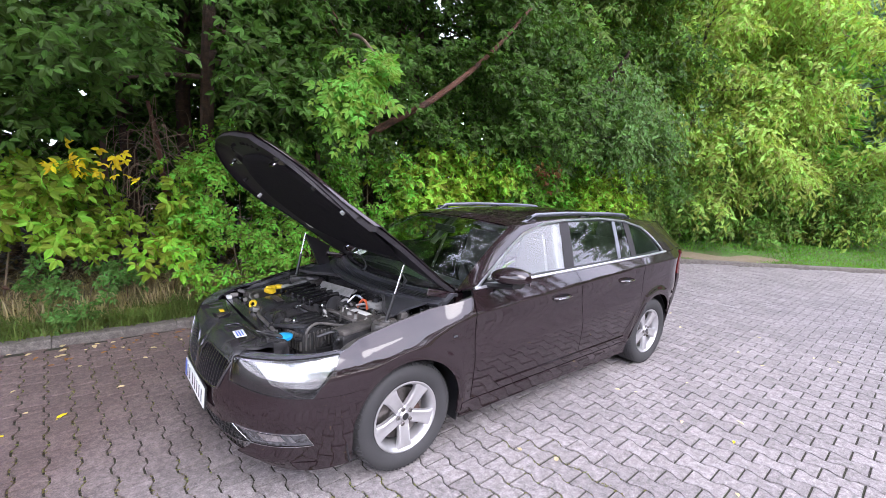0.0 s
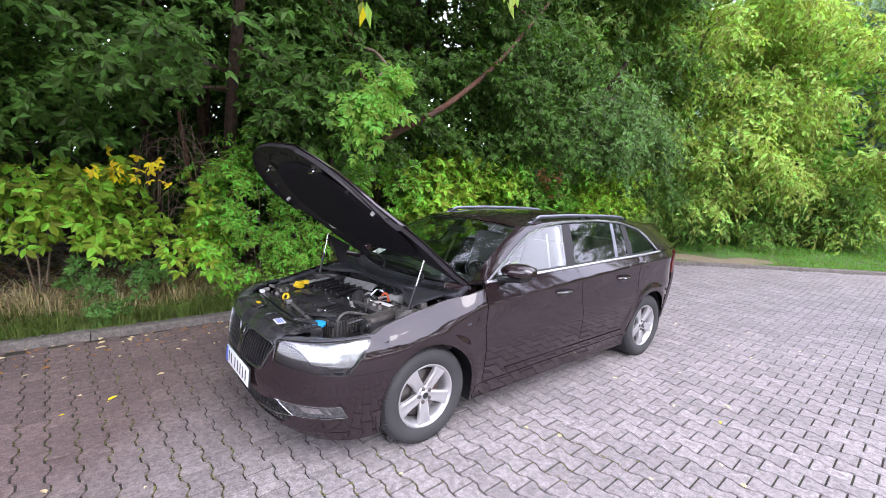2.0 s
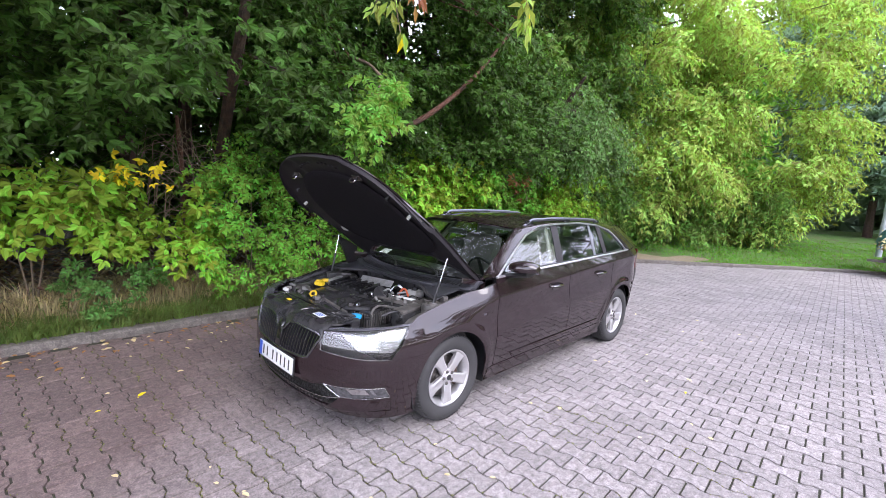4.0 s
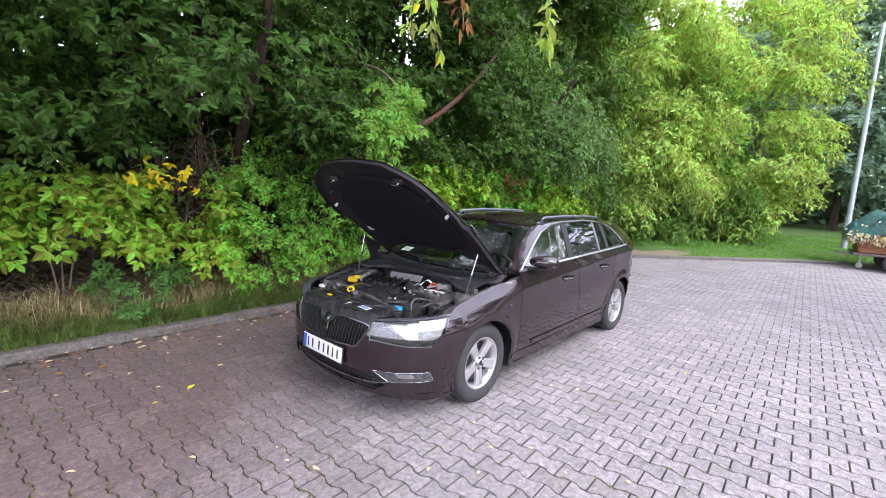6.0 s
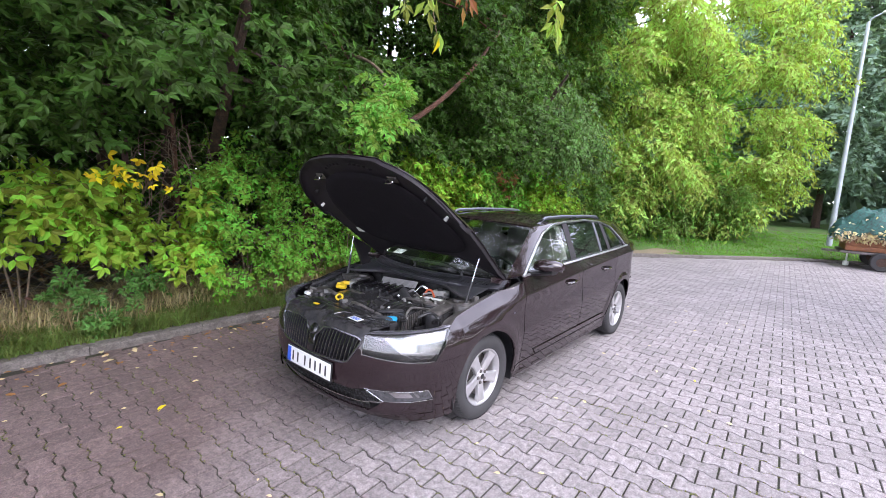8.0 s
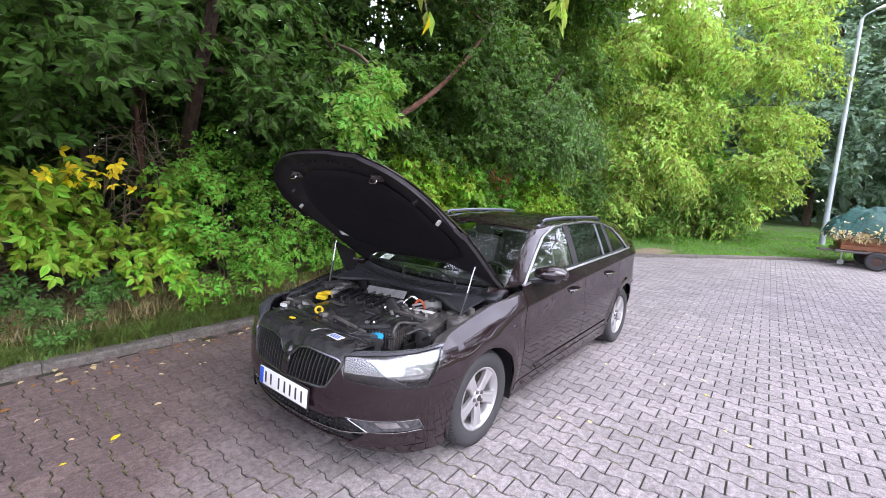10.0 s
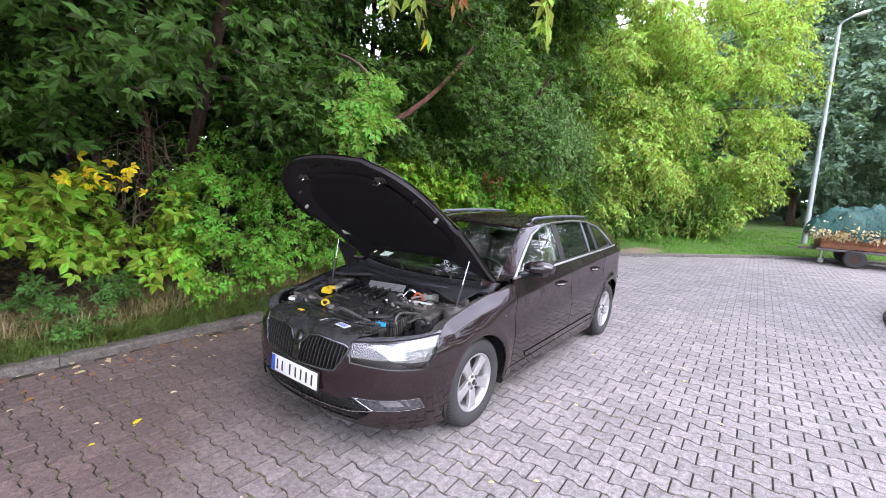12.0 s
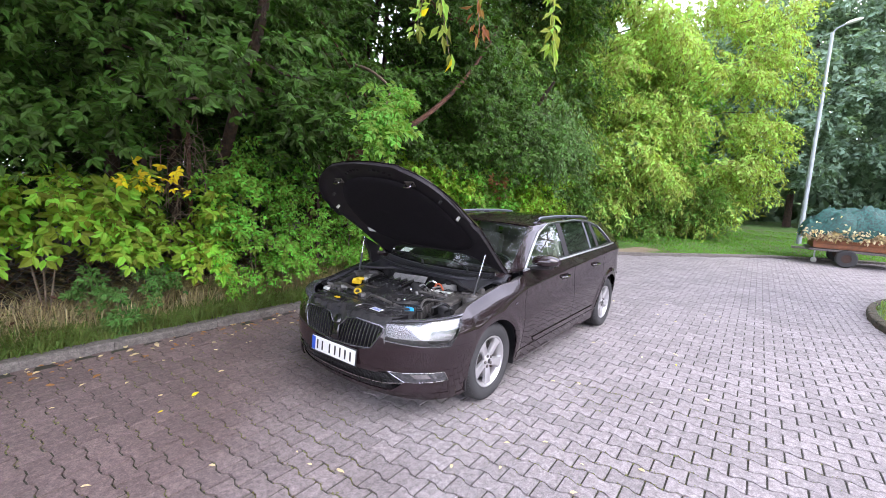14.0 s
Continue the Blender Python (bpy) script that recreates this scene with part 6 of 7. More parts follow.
def on_hood(x, y, below):
    zc = 1.003 - 0.115 * (x + 0.40) - 0.055 * ((x + 0.40) / 1.28) ** 2
    ye = 0.735 + 0.085 * min(1, max(0, (x + 0.4) / 0.9))
    e = float(hood_gap(min(x, 0.41))) - 0.15 * max(0, x - 0.41)
    return Vector((x, y, zc - (zc - e) * min(1, abs(y) / ye) ** 2.6 - below))


for sgn in (1, -1):
    c = on_hood(0.765, 0.41 * sgn, 0.046)
    bm = boxes(((0.05, 0.09, 0.006), Matrix.Translation(c), 0.002))
    bracket = part("latch_plate", bm, STEEL, bonnet, "steel latch plate")
    bm = bmesh.new()
    tube(bm, smooth_line([c + Vector((0.012, -0.034, 0)), c + Vector((0.012, -0.034, -0.035)), c + Vector((0.006, -0.02, -0.046)), c + Vector((0.006, 0.02, -0.046)), c + Vector((0.012, 0.034, -0.035)), c + Vector((0.012, 0.034, 0))], 4), 0.0055, 6)
    part("striker", bm, CHROME, bracket, "chrome latch loop")
    for x, y in ((0.43, 0.705), (0.60, 0.62)):
        part("buffer", lathe(bmesh.new(), [(0.013, -0.02), (0.012, 0.012), (0.001, 0.012)], 12, Matrix.Translation(on_hood(x, y * sgn, 0.05))), WHITE if x < 0.5 else RUBBER, bonnet, "pale plastic buffer" if x < 0.5 else "rubber buffer")
    for k in range(5):
        c = on_hood(0.90 - 0.006 * k * k * 0.5, sgn * (0.07 + 0.045 * k), 0.0445)
        # solid dark box stands in for the shade inside a stamped hole
        part("slot", boxes(((0.018, 0.028, 0.004), Matrix.Translation(c), 0.0015)), FELT, bonnet, "dark patch for the shade inside a stamped slot")
    # hinge arm and gas strut
    bm = boxes(((0.30, 0.012, 0.045), pose(-0.36, 0.735 * sgn, 0.985, 0, -14, 0), 0.006), ((0.05, 0.02, 0.12), pose(-0.46, 0.74 * sgn, 0.955), 0.006))
    part("hinge", bm, PAINT, car, "brown bonnet hinge")
    lo, hi = Vector((0.060, 0.700 * sgn, 0.850)), Vector((-0.035, 0.735 * sgn, 1.205))
    strut = part("gas_strut", tube(bmesh.new(), [lo, lo.lerp(hi, 0.52)], 0.010, 12), PLASTIC, car, "black gas strut holding the bonnet")
    part("rod", tube(bmesh.new(), [lo.lerp(hi, 0.50), hi], 0.005, 10), CHROME, strut, "bright strut rod")
leg = bmesh.new()
outline = [(-0.03, 1.20), (-0.14, 1.145), (-0.25, 1.085), (-0.235, 1.02), (-0.25, 0.93), (-0.15, 0.925), (-0.115, 1.02), (-0.075, 1.10)]
sides = [[leg.verts.new((x, -0.765 - dy, z)) for x, z in outline] for dy in (0.0, -0.035)]
for i in range(len(outline)):
    k = (i + 1) % len(outline)
    leg.faces.new((sides[0][i], sides[0][k], sides[1][k], sides[1][i]))
leg.faces.new(sides[0])
leg.faces.new(sides[1][::-1])
bmesh.ops.recalc_face_normals(leg, faces=leg.faces)
part("hinge_leg", leg, HOOD_BLACK, car, "black folded leg at the bonnet hinge", smooth=False)
c = on_hood(0.02, -0.62, 0.046)
part("sticker", boxes(((0.05, 0.085, 0.002), Matrix.Translation(c), 0.0005)), WHITE, bonnet, "small white sticker")

# ------------------------------------------------ door mirrors and handles
def blob(rows):
    """A closed smooth body from rings of equal length."""
    bm = bmesh.new()
    rings = [[bm.verts.new(p) for p in r] for r in rows]
    n = len(rings[0])
    for a, b in zip(rings, rings[1:]):
        for i in range(n):
            bm.faces.new((a[i], a[(i + 1) % n], b[(i + 1) % n], b[i]))
    bm.faces.new(rings[0][::-1])
    bm.faces.new(rings[-1])
    bmesh.ops.recalc_face_normals(bm, faces=bm.faces)
    return bm


for sgn in (1, -1):
    rows = []
    for t in np.linspace(0, 1, 12):
        y = 0.885 + 0.215 * t
        bulge = math.sin(math.pi * min(1, 0.12 + 0.84 * t)) ** 0.45
        h, d = 0.070 * (bulge * (0.9 + 0.1 * t)), 0.085 * bulge
        cx, cz = -0.665 - 0.05 * t, 1.108 + 0.006 * t
        rows.append([Vector((cx + d * (math.copysign(abs(math.cos(a)) ** 0.7, math.cos(a))) * (1.15 if math.cos(a) > 0 else 0.75), sgn * y, cz + h * math.copysign(abs(math.sin(a)) ** 0.85, math.sin(a)) * (1 if math.sin(a) > 0 else 0.62)))
                     for a in np.linspace(0, 2 * math.pi, 24, endpoint=False)])
    mirror = part("door_mirror", blob(rows), PAINT, car, "brown door mirror on a black foot")
    part("mirror_glass", boxes(((0.004, 0.150, 0.085), pose(-0.775, sgn * 1.0, 1.11, 0, 0, sgn * -10), 0.001)), CHROME, mirror)
    part("foot", blob([[Vector((x0 + dx * 0.06, sgn * y, z0 + dz * 0.018)) for dx, dz in ((1, 0), (0.6, 1), (-0.6, 1), (-1, 0), (-0.6, -1), (0.6, -1))] for x0, y, z0 in ((-0.62, 0.86, 1.045), (-0.64, 0.93, 1.055), (-0.69, 1.04, 1.068))]), PLASTIC, mirror, "black mirror foot")
    for x0, x1, y, z in ((-1.22, -1.42, 0.934, 0.880), (-2.13, -2.33, 0.925, 0.908)):
        xs = np.linspace(x0, x1, 12)
        bar = [Vector((x, sgn * (float(side_y(x, z)) + 0.030 * math.sin(math.pi * min(1, max(0, (x - x0) / (x1 - x0)))) ** 0.5), z + 0.004)) for x in xs]
        handle = part("door_handle", tube(bmesh.new(), bar, [0.010] + [0.0145] * 10 + [0.010], 10), PAINT, car, "brown door handle with a chrome strip")
        part("strip", tube(bmesh.new(), [p + Vector((0, sgn * 0.0135, 0.004)) for p in bar[1:-1]], 0.004, 6), CHROME, handle, "chrome strip")
        mx = (x0 + x1) / 2
        # flat black disc puts the shade behind the handle in as colour
        part("shade_disc", lathe(bmesh.new(), [(0.001, 0.0), (0.035, 0.0015), (0.042, 0.001), (0.001, -0.002)], 20, pose(mx, sgn * (float(side_y(mx, z)) + 0.001), z - 0.004, -90 * sgn, 0, 0) @ Matrix.Diagonal((1.6, 0.85, 1, 1))), GLOSS_BLACK, handle, "flat black disc imitating the shade behind the handle")
    sgn > 0 and part("side_badge", boxes(((0.034, 0.003, 0.013), pose(-0.30, sgn * (float(side_y(-0.30, 0.78)) + 0.002), 0.78), 0.002)), SATIN, car)

# ------------------------------------------------ cabin
def seat(x, y, headrest=True):
    st = part("car_seat", boxes(((0.50, 0.50, 0.16), pose(x, y, 0.56, 0, -6, 0), 0.05)), FABRIC, car, "grey cloth seat")
    part("backrest", boxes(((0.15, 0.48, 0.62), pose(x - 0.28, y, 0.90, 0, -16, 0), 0.06)), FABRIC, st)
    part("headrest", boxes(((0.09, 0.26, 0.17), pose(x - 0.40, y, 1.275, 0, -12, 0), 0.04)), FABRIC, st)
    for dy in (-0.07, 0.07):
        part("headrest_post", tube(bmesh.new(), [(x - 0.37, y + dy, 1.13), (x - 0.39, y + dy, 1.24)], 0.007, 6), CHROME, st)


for y in (0.37, -0.37):
    seat(-1.45, y)
for y in (0.40, 0.0, -0.40):
    seat(-2.35, y)
u, v = grid(26, 12)
dash = np.stack([-0.42 - 0.42 * v - 0.06 * (1 - (u * 2 - 1) ** 2), (u * 2 - 1) * 0.72, 0.985 - 0.05 * v ** 2 - 0.10 * np.clip((v - 0.8) / 0.2, 0, 1)], -1)
panel("dashboard", dash, PLASTIC, car, 0.12, "black dashboard", (-0.7, 0, 0))
bm = bmesh.new()
ring = [Vector((0.185 * math.cos(a), 0.185 * math.sin(a), 0)) for a in np.linspace(0, 2 * math.pi, 33)]
wm = pose(-0.93, 0.37, 0.92, 0, -65, 0)
tube(bm, [wm @ p for p in ring], 0.015, 8)
for a in (0, 120, 240):
    box(bm, (0.17, 0.04, 0.02), wm @ pose(0, 0, 0, 0, 0, a) @ pose(0.09, 0, -0.01), 0.006)
part("steering_wheel", bm, PLASTIC, car, "black steering wheel")
part("interior_mirror", boxes(((0.03, 0.24, 0.06), pose(-0.93, 0.0, 1.30, 0, -10, 0), 0.015)), PLASTIC, car, "black inside mirror")
u, v = grid(20, 10)
panel("headlining", np.stack([-1.12 - u * 2.3, (v * 2 - 1) * 0.55, roof_z(-1.12 - u * 2.3, (v * 2 - 1) * 0.55) - 0.03], -1), TRIM_GREY, car, 0.01, "pale headlining")
for y in (0.36, -0.36):
    part("sun_visor", boxes(((0.14, 0.36, 0.015), pose(-1.14, y, 1.375, 0, 14, 0), 0.006)), TRIM_GREY, car, "pale folded sun visor")
for sgn in (1, -1):
    part("pillar_trim", boxes(((0.06, 0.03, 0.42), pose(-1.50, sgn * 0.70, 1.20, 0, -26, 0) @ pose(0, 0, 0, sgn * 30, 0, 0), 0.012)), TRIM_GREY, car, "pale inner pillar trim")
    part("seat_belt", boxes(((0.032, 0.006, 0.55), pose(-1.44, sgn * 0.66, 1.05, sgn * 20, -10, 0), 0.002)), FABRIC, car, "pale seat belt")
    P = side_grid(lambda z: 0 * z - 0.5, lambda z: 0 * z - 2.5, lambda x: 0 * x + 0.33, lambda x: belt(x) + 0.01, 20, 8, None, -0.075)
    panel("door_card", P * np.array([1, sgn, 1]), PLASTIC, car, 0.01, "dark inner door card", (-1.5, sgn * 3, 0.7))
part("bulkhead", boxes(((0.02, 1.35, 0.62), pose(-0.40, 0, 0.62), 0.0)), PLASTIC, car, "dark bulkhead of the body")
part("seatback_wall", boxes(((0.02, 1.3, 0.75), pose(-2.95, 0, 0.70), 0.0)), PLASTIC, car, "dark wall behind the seats")
part("boot_floor", boxes(((1.3, 1.3, 0.02), pose(-3.25, 0, 0.72), 0.0)), PLASTIC, car, "dark boot floor")
part("paper_slip", boxes(((0.10, 0.12, 0.002), pose(-0.44, -0.52, 1.052, 0, 22, 0), 0.0005)), WHITE, car, "white paper slip behind the screen")

# ------------------------------------------------ engine bay
bay = boxes(((1.15, 1.36, 0.03), pose(0.17, 0, 0.36), 0.0), ((0.03, 1.4, 0.50), pose(-0.30, 0, 0.65), 0.0))
part("bay_floor", bay, BAY, car, "black engine bay tub")
for sgn in (1, -1):
    # inner wing: from the bonnet gap inwards and down
    xs = np.linspace(-0.54, 0.45, 34)
    P = np.stack([np.stack([xs, float(0) + sgn * (wing_y(xs, hood_gap(xs)) - d), hood_gap(xs) - h], -1) for d, h in ((0.006, 0.004), (0.035, 0.012), (0.04, 0.035), (0.10, 0.045), (0.12, 0.10), (0.14, 0.42))], 1)
    panel("inner_wing", P, DUSTY if sgn > 0 else BAY, car, 0.006, "dusty inner wing beside the engine", (0, sgn * 3, 0))
    bm = bmesh.new()
    lathe(bm, [(0.105, -0.10), (0.100, 0.0), (0.085, 0.012), (0.05, 0.014), (0.045, 0.03), (0.001, 0.032)], 24, pose(-0.03, 0.58 * sgn, 0.835))
    part("strut_tower", bm, DUSTY, car, "dusty suspension tower")
    part("bracket", boxes(((0.16, 0.10, 0.05), pose(0.03, 0.675 * sgn, 0.835, 0, 0, 14 * sgn), 0.012), ((0.05, 0.05, 0.08), pose(-0.06, 0.70 * sgn, 0.87), 0.012)), DUSTY, car, "dusty strut bracket")
    for k in range(3):
        part("bolt_head", lathe(bmesh.new(), [(0.012, 0), (0.012, 0.012), (0.001, 0.013)], 6, pose(-0.30 + 0.07 * k, 0.755 * sgn, 0.925 - 0.008 * k)), CHROME, car, "bright bolt")

for k, (x0, y0, x1, y1, r) in enumerate(((0.46, -0.46, 0.52, -0.10, 0.013), (-0.02, -0.30, 0.06, 0.14, 0.010), (0.20, 0.16, 0.10, 0.50, 0.012), (0.44, 0.46, 0.20, 0.48, 0.009), (-0.10, -0.50, 0.20, -0.55, 0.014), (0.56, -0.02, 0.58, 0.36, 0.011))):
    # coolant and fuel lines that show grey among the black
    mid = Vector(((x0 + x1) / 2 + 0.03, (y0 + y1) / 2 - 0.02, 0.835))
    part("coolant_line", tube(bmesh.new(), smooth_line([(x0, y0, 0.79), (x0 * 0.7 + mid.x * 0.3, y0 * 0.7 + mid.y * 0.3, 0.825), mid, (x1, y1, 0.80)], 7), r, 10), GREY_METAL if k % 3 == 1 else DUSTY, car, "grey dusty hose across the engine")
for k in range(4):
    part("hose_clamp", lathe(bmesh.new(), [(0.018, -0.006), (0.020, -0.006), (0.020, 0.006), (0.018, 0.006)], 16, pose(0.10 + 0.11 * k, -0.44 + 0.24 * k, 0.815, 0, 80, 40 * k), closed=True), CHROME, car, "bright hose clamp")
part("strut_dome", lathe(bmesh.new(), [(0.085, -0.06), (0.088, -0.01), (0.078, 0.015), (0.055, 0.028), (0.050, 0.022), (0.030, 0.022), (0.026, 0.032), (0.001, 0.034)], 26, pose(0.045, 0.69, 0.845)), DUSTY, car, "dusty grey suspension dome")
for k in range(9):
    # cable clips and pipe ends that glint among the hoses
    part("metal_fitting", lathe(bmesh.new(), [(0.009, 0), (0.012, 0.01), (0.012, 0.028), (0.006, 0.036), (0.001, 0.037)], 10, pose(0.02 + 0.035 * (k * 7 % 9) - 0.05, -0.02 + 0.05 * (k * 5 % 9), 0.80 + 0.008 * (k % 4), 25 * (k % 3), 15 * (k % 4), 0)), GREY_METAL if k % 3 else CHROME, car, "dull metal pipe fitting")

# front cross panel cover: from the grille's upper edge back over the lock carrier
u, v = grid(61, 12)
yy = (u * 2 - 1) * (0.47 + 0.05 * v)
edge = np.array([[tuple(grille_point(float(max(-0.455, min(0.455, a))), float(grille_top(max(-0.455, min(0.455, a)))))) for a in yy[:, 0]]])[0]
fx = edge[:, 0][:, None] - np.clip(np.abs(yy) - 0.455, 0, 1) * 0.8
fz = edge[:, 1 + 1][:, None] + 0.004
bx = 0.665 - 0.05 * np.abs(yy)
z_end = 0.792 - 0.02 * np.abs(yy)
s_ = np.clip(v / 0.35, 0, 1)
z = fz + (z_end - fz) * (s_ * (2 - s_)) + 0.004 * np.sin(v * 9) * (np.abs(yy) > 0.1)
dip_ = -0.030 * np.exp(-(yy / 0.07) ** 2) * np.exp(-((v - 0.25) / 0.18) ** 2)
panel("lock_carrier_cover", np.stack([fx + (bx - fx) * v, yy, z + dip_], -1), BAY, car, 0.012, "black plastic cover above the grille", (0.75, 0, 0))
for y0 in (0.16, 0.40, -0.16, -0.40):
    part("cover_rib", boxes(((0.10, 0.012, 0.010), pose(0.735, y0, 0.793, 0, 4, 8 if y0 > 0 else -8), 0.004)), GLOSS_BLACK, car)
    # solid dark box imitates the shade of a shallow pocket
    part("pocket_shade", boxes(((0.045, 0.085, 0.006), pose(0.80, y0 * 0.95, 0.784, 0, 9, 0), 0.003)), HOOD_BLACK, car, "dark patch imitating a shaded pocket in the cover")
for y0 in (0.10, -0.10):
    part("cover_ridge", tube(bmesh.new(), smooth_line([(0.66, y0 * 4.2, 0.793), (0.69, y0 * 2.5, 0.796), (0.71, y0 * 1.2, 0.798), (0.78, y0 * 0.75, 0.788)], 6), 0.006, 8), GLOSS_BLACK, car)
part("latch", boxes(((0.05, 0.06, 0.03), pose(0.76, 0.0, 0.755), 0.008)), STEEL, car, "steel bonnet latch")
part("emblem", lathe(bmesh.new(), [(0.038, -0.008), (0.040, 0.0), (0.030, 0.006), (0.001, 0.008)], 28, pose(0.893, 0, 0.690, 0, 62, 0)), GLOSS_BLACK, car, "round dark badge")
part("info_sticker", boxes(((0.055, 0.115, 0.002), pose(0.752, 0.285, 0.797, 0, 3, -4), 0.0005)), WHITE, car, "white information sticker")
for k in range(3):
    part("sticker_bar", boxes(((0.007, 0.09, 0.001), pose(0.738 + 0.014 * k, 0.285, 0.7988, 0, 3, -4), 0.0002)), PLATE_BLUE, car, "blue bar")
part("yellow_tag", boxes(((0.025, 0.05, 0.008), pose(0.735, -0.205, 0.797), 0.003)), YELLOW, car, "small yellow tag")
for y0 in (0.50, -0.50):
    part("cover_clip", lathe(bmesh.new(), [(0.012, 0), (0.012, 0.006), (0.001, 0.008)], 10, pose(0.70, y0, 0.79)), BAY, car)
# fan shroud behind it
part("radiator_shroud", boxes(((0.05, 1.0, 0.34), pose(0.61, 0, 0.60), 0.01), ((0.08, 1.02, 0.05), pose(0.60, 0, 0.765), 0.015)), BAY, car, "black radiator shroud")

# engine cover with raised ribs
u, v = grid(30, 26)
ex, ey = 0.57 - 0.58 * u, -0.42 + 0.53 * v + 0.03 * u
ez = 0.815 + 0.025 * np.sin(np.clip(u * 1.3, 0, 1) * math.pi / 2) - 0.05 * (np.abs(v * 2 - 1) ** 4) - 0.05 * np.clip((0.1 - u) / 0.1, 0, 1) - 0.03 * np.clip((u - 0.9) / 0.1, 0, 1)
ez = ez + 0.010 * np.exp(-((v - 0.5) / 0.3) ** 2)
cover = panel("engine_cover", np.stack([ex, ey, ez], -1), BAY, car, 0.03, "black plastic engine cover with slanted ribs", (0.3, -0.1, 0))
for k in range(6):
    y = -0.33 + 0.072 * k
    part("rib", boxes(((0.25, 0.026, 0.040), pose(0.20 - 0.012 * k, y, 0.858, 0, 3, 14), 0.012)), GLOSS_BLACK, cover)
part("cover_badge", boxes(((0.05, 0.16, 0.003), pose(0.40, -0.15, 0.846, 0, -3, 0), 0.001)), DUSTY, cover)
part("engine_block", boxes(((0.52, 0.72, 0.38), pose(0.28, -0.12, 0.58), 0.03)), GREY_METAL, car, "grey engine block")

# air filter box with ribs along its top and sides
fb = part("air_filter_box", boxes(((0.25, 0.28, 0.20), pose(0.37, 0.305, 0.69, 0, 0, 12), 0.02)), BAY, car, "black air filter box with ribbed lid")
part("lid", boxes(((0.23, 0.26, 0.035), pose(0.365, 0.305, 0.800, 0, 4, 12), 0.014)), BAY, fb)
for k in range(5):
    part("lid_rib", boxes(((0.18, 0.010, 0.012), pose(0.36, 0.305, 0.8205, 0, 4, 12) @ pose(0, -0.10 + 0.05 * k, 0), 0.003)), GLOSS_BLACK, fb)
for k in range(11):
    part("side_rib", boxes(((0.012, 0.008, 0.10), pose(0.37, 0.305, 0.74, 0, 0, 12) @ pose(0.128, -0.125 + 0.025 * k, 0), 0.002)), DUSTY, fb)
    if k < 9:
        part("side_rib", boxes(((0.008, 0.012, 0.10), pose(0.37, 0.305, 0.74, 0, 0, 12) @ pose(-0.105 + 0.026 * k, 0.143, 0), 0.002)), DUSTY, fb)
duct = tube(bmesh.new(), smooth_line([(0.50, 0.20, 0.79), (0.49, 0.14, 0.80), (0.46, 0.10, 0.80), (0.50, 0.02, 0.77)], 6), 0.036, 14)
part("intake_duct", duct, BAY, car, "black air intake duct")
hose = tube(bmesh.new(), smooth_line([(0.18, 0.24, 0.80), (0.12, 0.12, 0.825), (0.06, 0.06, 0.83), (0.02, 0.10, 0.80)], 8), [0.036 + 0.004 * (k % 2) for k in range(25)], 14)
part("air_hose", hose, RUBBER, car, "ribbed black air hose")

# battery, fuse box
bt = part("battery", boxes(((0.20, 0.28, 0.19), pose(0.08, 0.38, 0.72, 0, 0, 12), 0.01)), BAY, car, "black car battery with a pale label")
part("battery_top", boxes(((0.17, 0.25, 0.02), pose(0.08, 0.38, 0.822, 0, 0, 12), 0.005)), DUSTY, bt)
part("label", boxes(((0.05, 0.16, 0.002), pose(0.04, 0.37, 0.8335, 0, 0, 12), 0.0005)), WHITE, bt, "pale label strip")
for y in (0.29, 0.47):
    part("terminal", lathe(bmesh.new(), [(0.012, 0), (0.010, 0.03), (0.001, 0.032)], 10, pose(0.13, y, 0.83)), GREY_METAL, bt)
fs = part("fuse_box", boxes(((0.34, 0.115, 0.15), pose(0.15, 0.565, 0.735, 0, 0, 12), 0.02)), BAY, car, "dusty fuse box lid beside the wing")
part("lid", boxes(((0.33, 0.108, 0.03), pose(0.15, 0.565, 0.818, 0, 0, 12), 0.013)), DUSTY, fs)
for k in range(7):
    part("lid_rib", boxes(((0.010, 0.05, 0.012), pose(0.15, 0.565, 0.80, 0, 0, 12) @ pose(-0.13 + 0.043 * k, -0.07, 0), 0.002)), DUSTY, fs)

# washer bottle with its blue cap, and the wiring by the lamp
part("washer_bottle", lathe(bmesh.new(), [(0.03, -0.06), (0.03, -0.02), (0.028, 0.0), (0.028, 0.03), (0.001, 0.03)], 20, pose(0.552, 0.43, 0.735)), BAY, car, "black washer bottle neck")
part("washer_cap", lathe(bmesh.new(), [(0.040, 0.0), (0.052, 0.006), (0.054, 0.022), (0.034, 0.030), (0.014, 0.038), (0.001, 0.039)], 22, pose(0.556, 0.420, 0.766, 0, 6, 0)), BLUE, car, "bright blue washer cap")
rng = np.random.default_rng(201)
for k in range(12):
    a = Vector((0.64 + rng.uniform(-0.02, 0.05), 0.40 + rng.uniform(-0.05, 0.03), 0.775))
    pts = [a] + [a + Vector((rng.uniform(-0.09, 0.05), rng.uniform(-0.08, 0.08), rng.uniform(-0.01, 0.03))) for _ in range(3)]
    part("cable", tube(bmesh.new(), smooth_line(pts, 5), rng.choice([0.005, 0.008]), 6), BAY, car, "black cable")
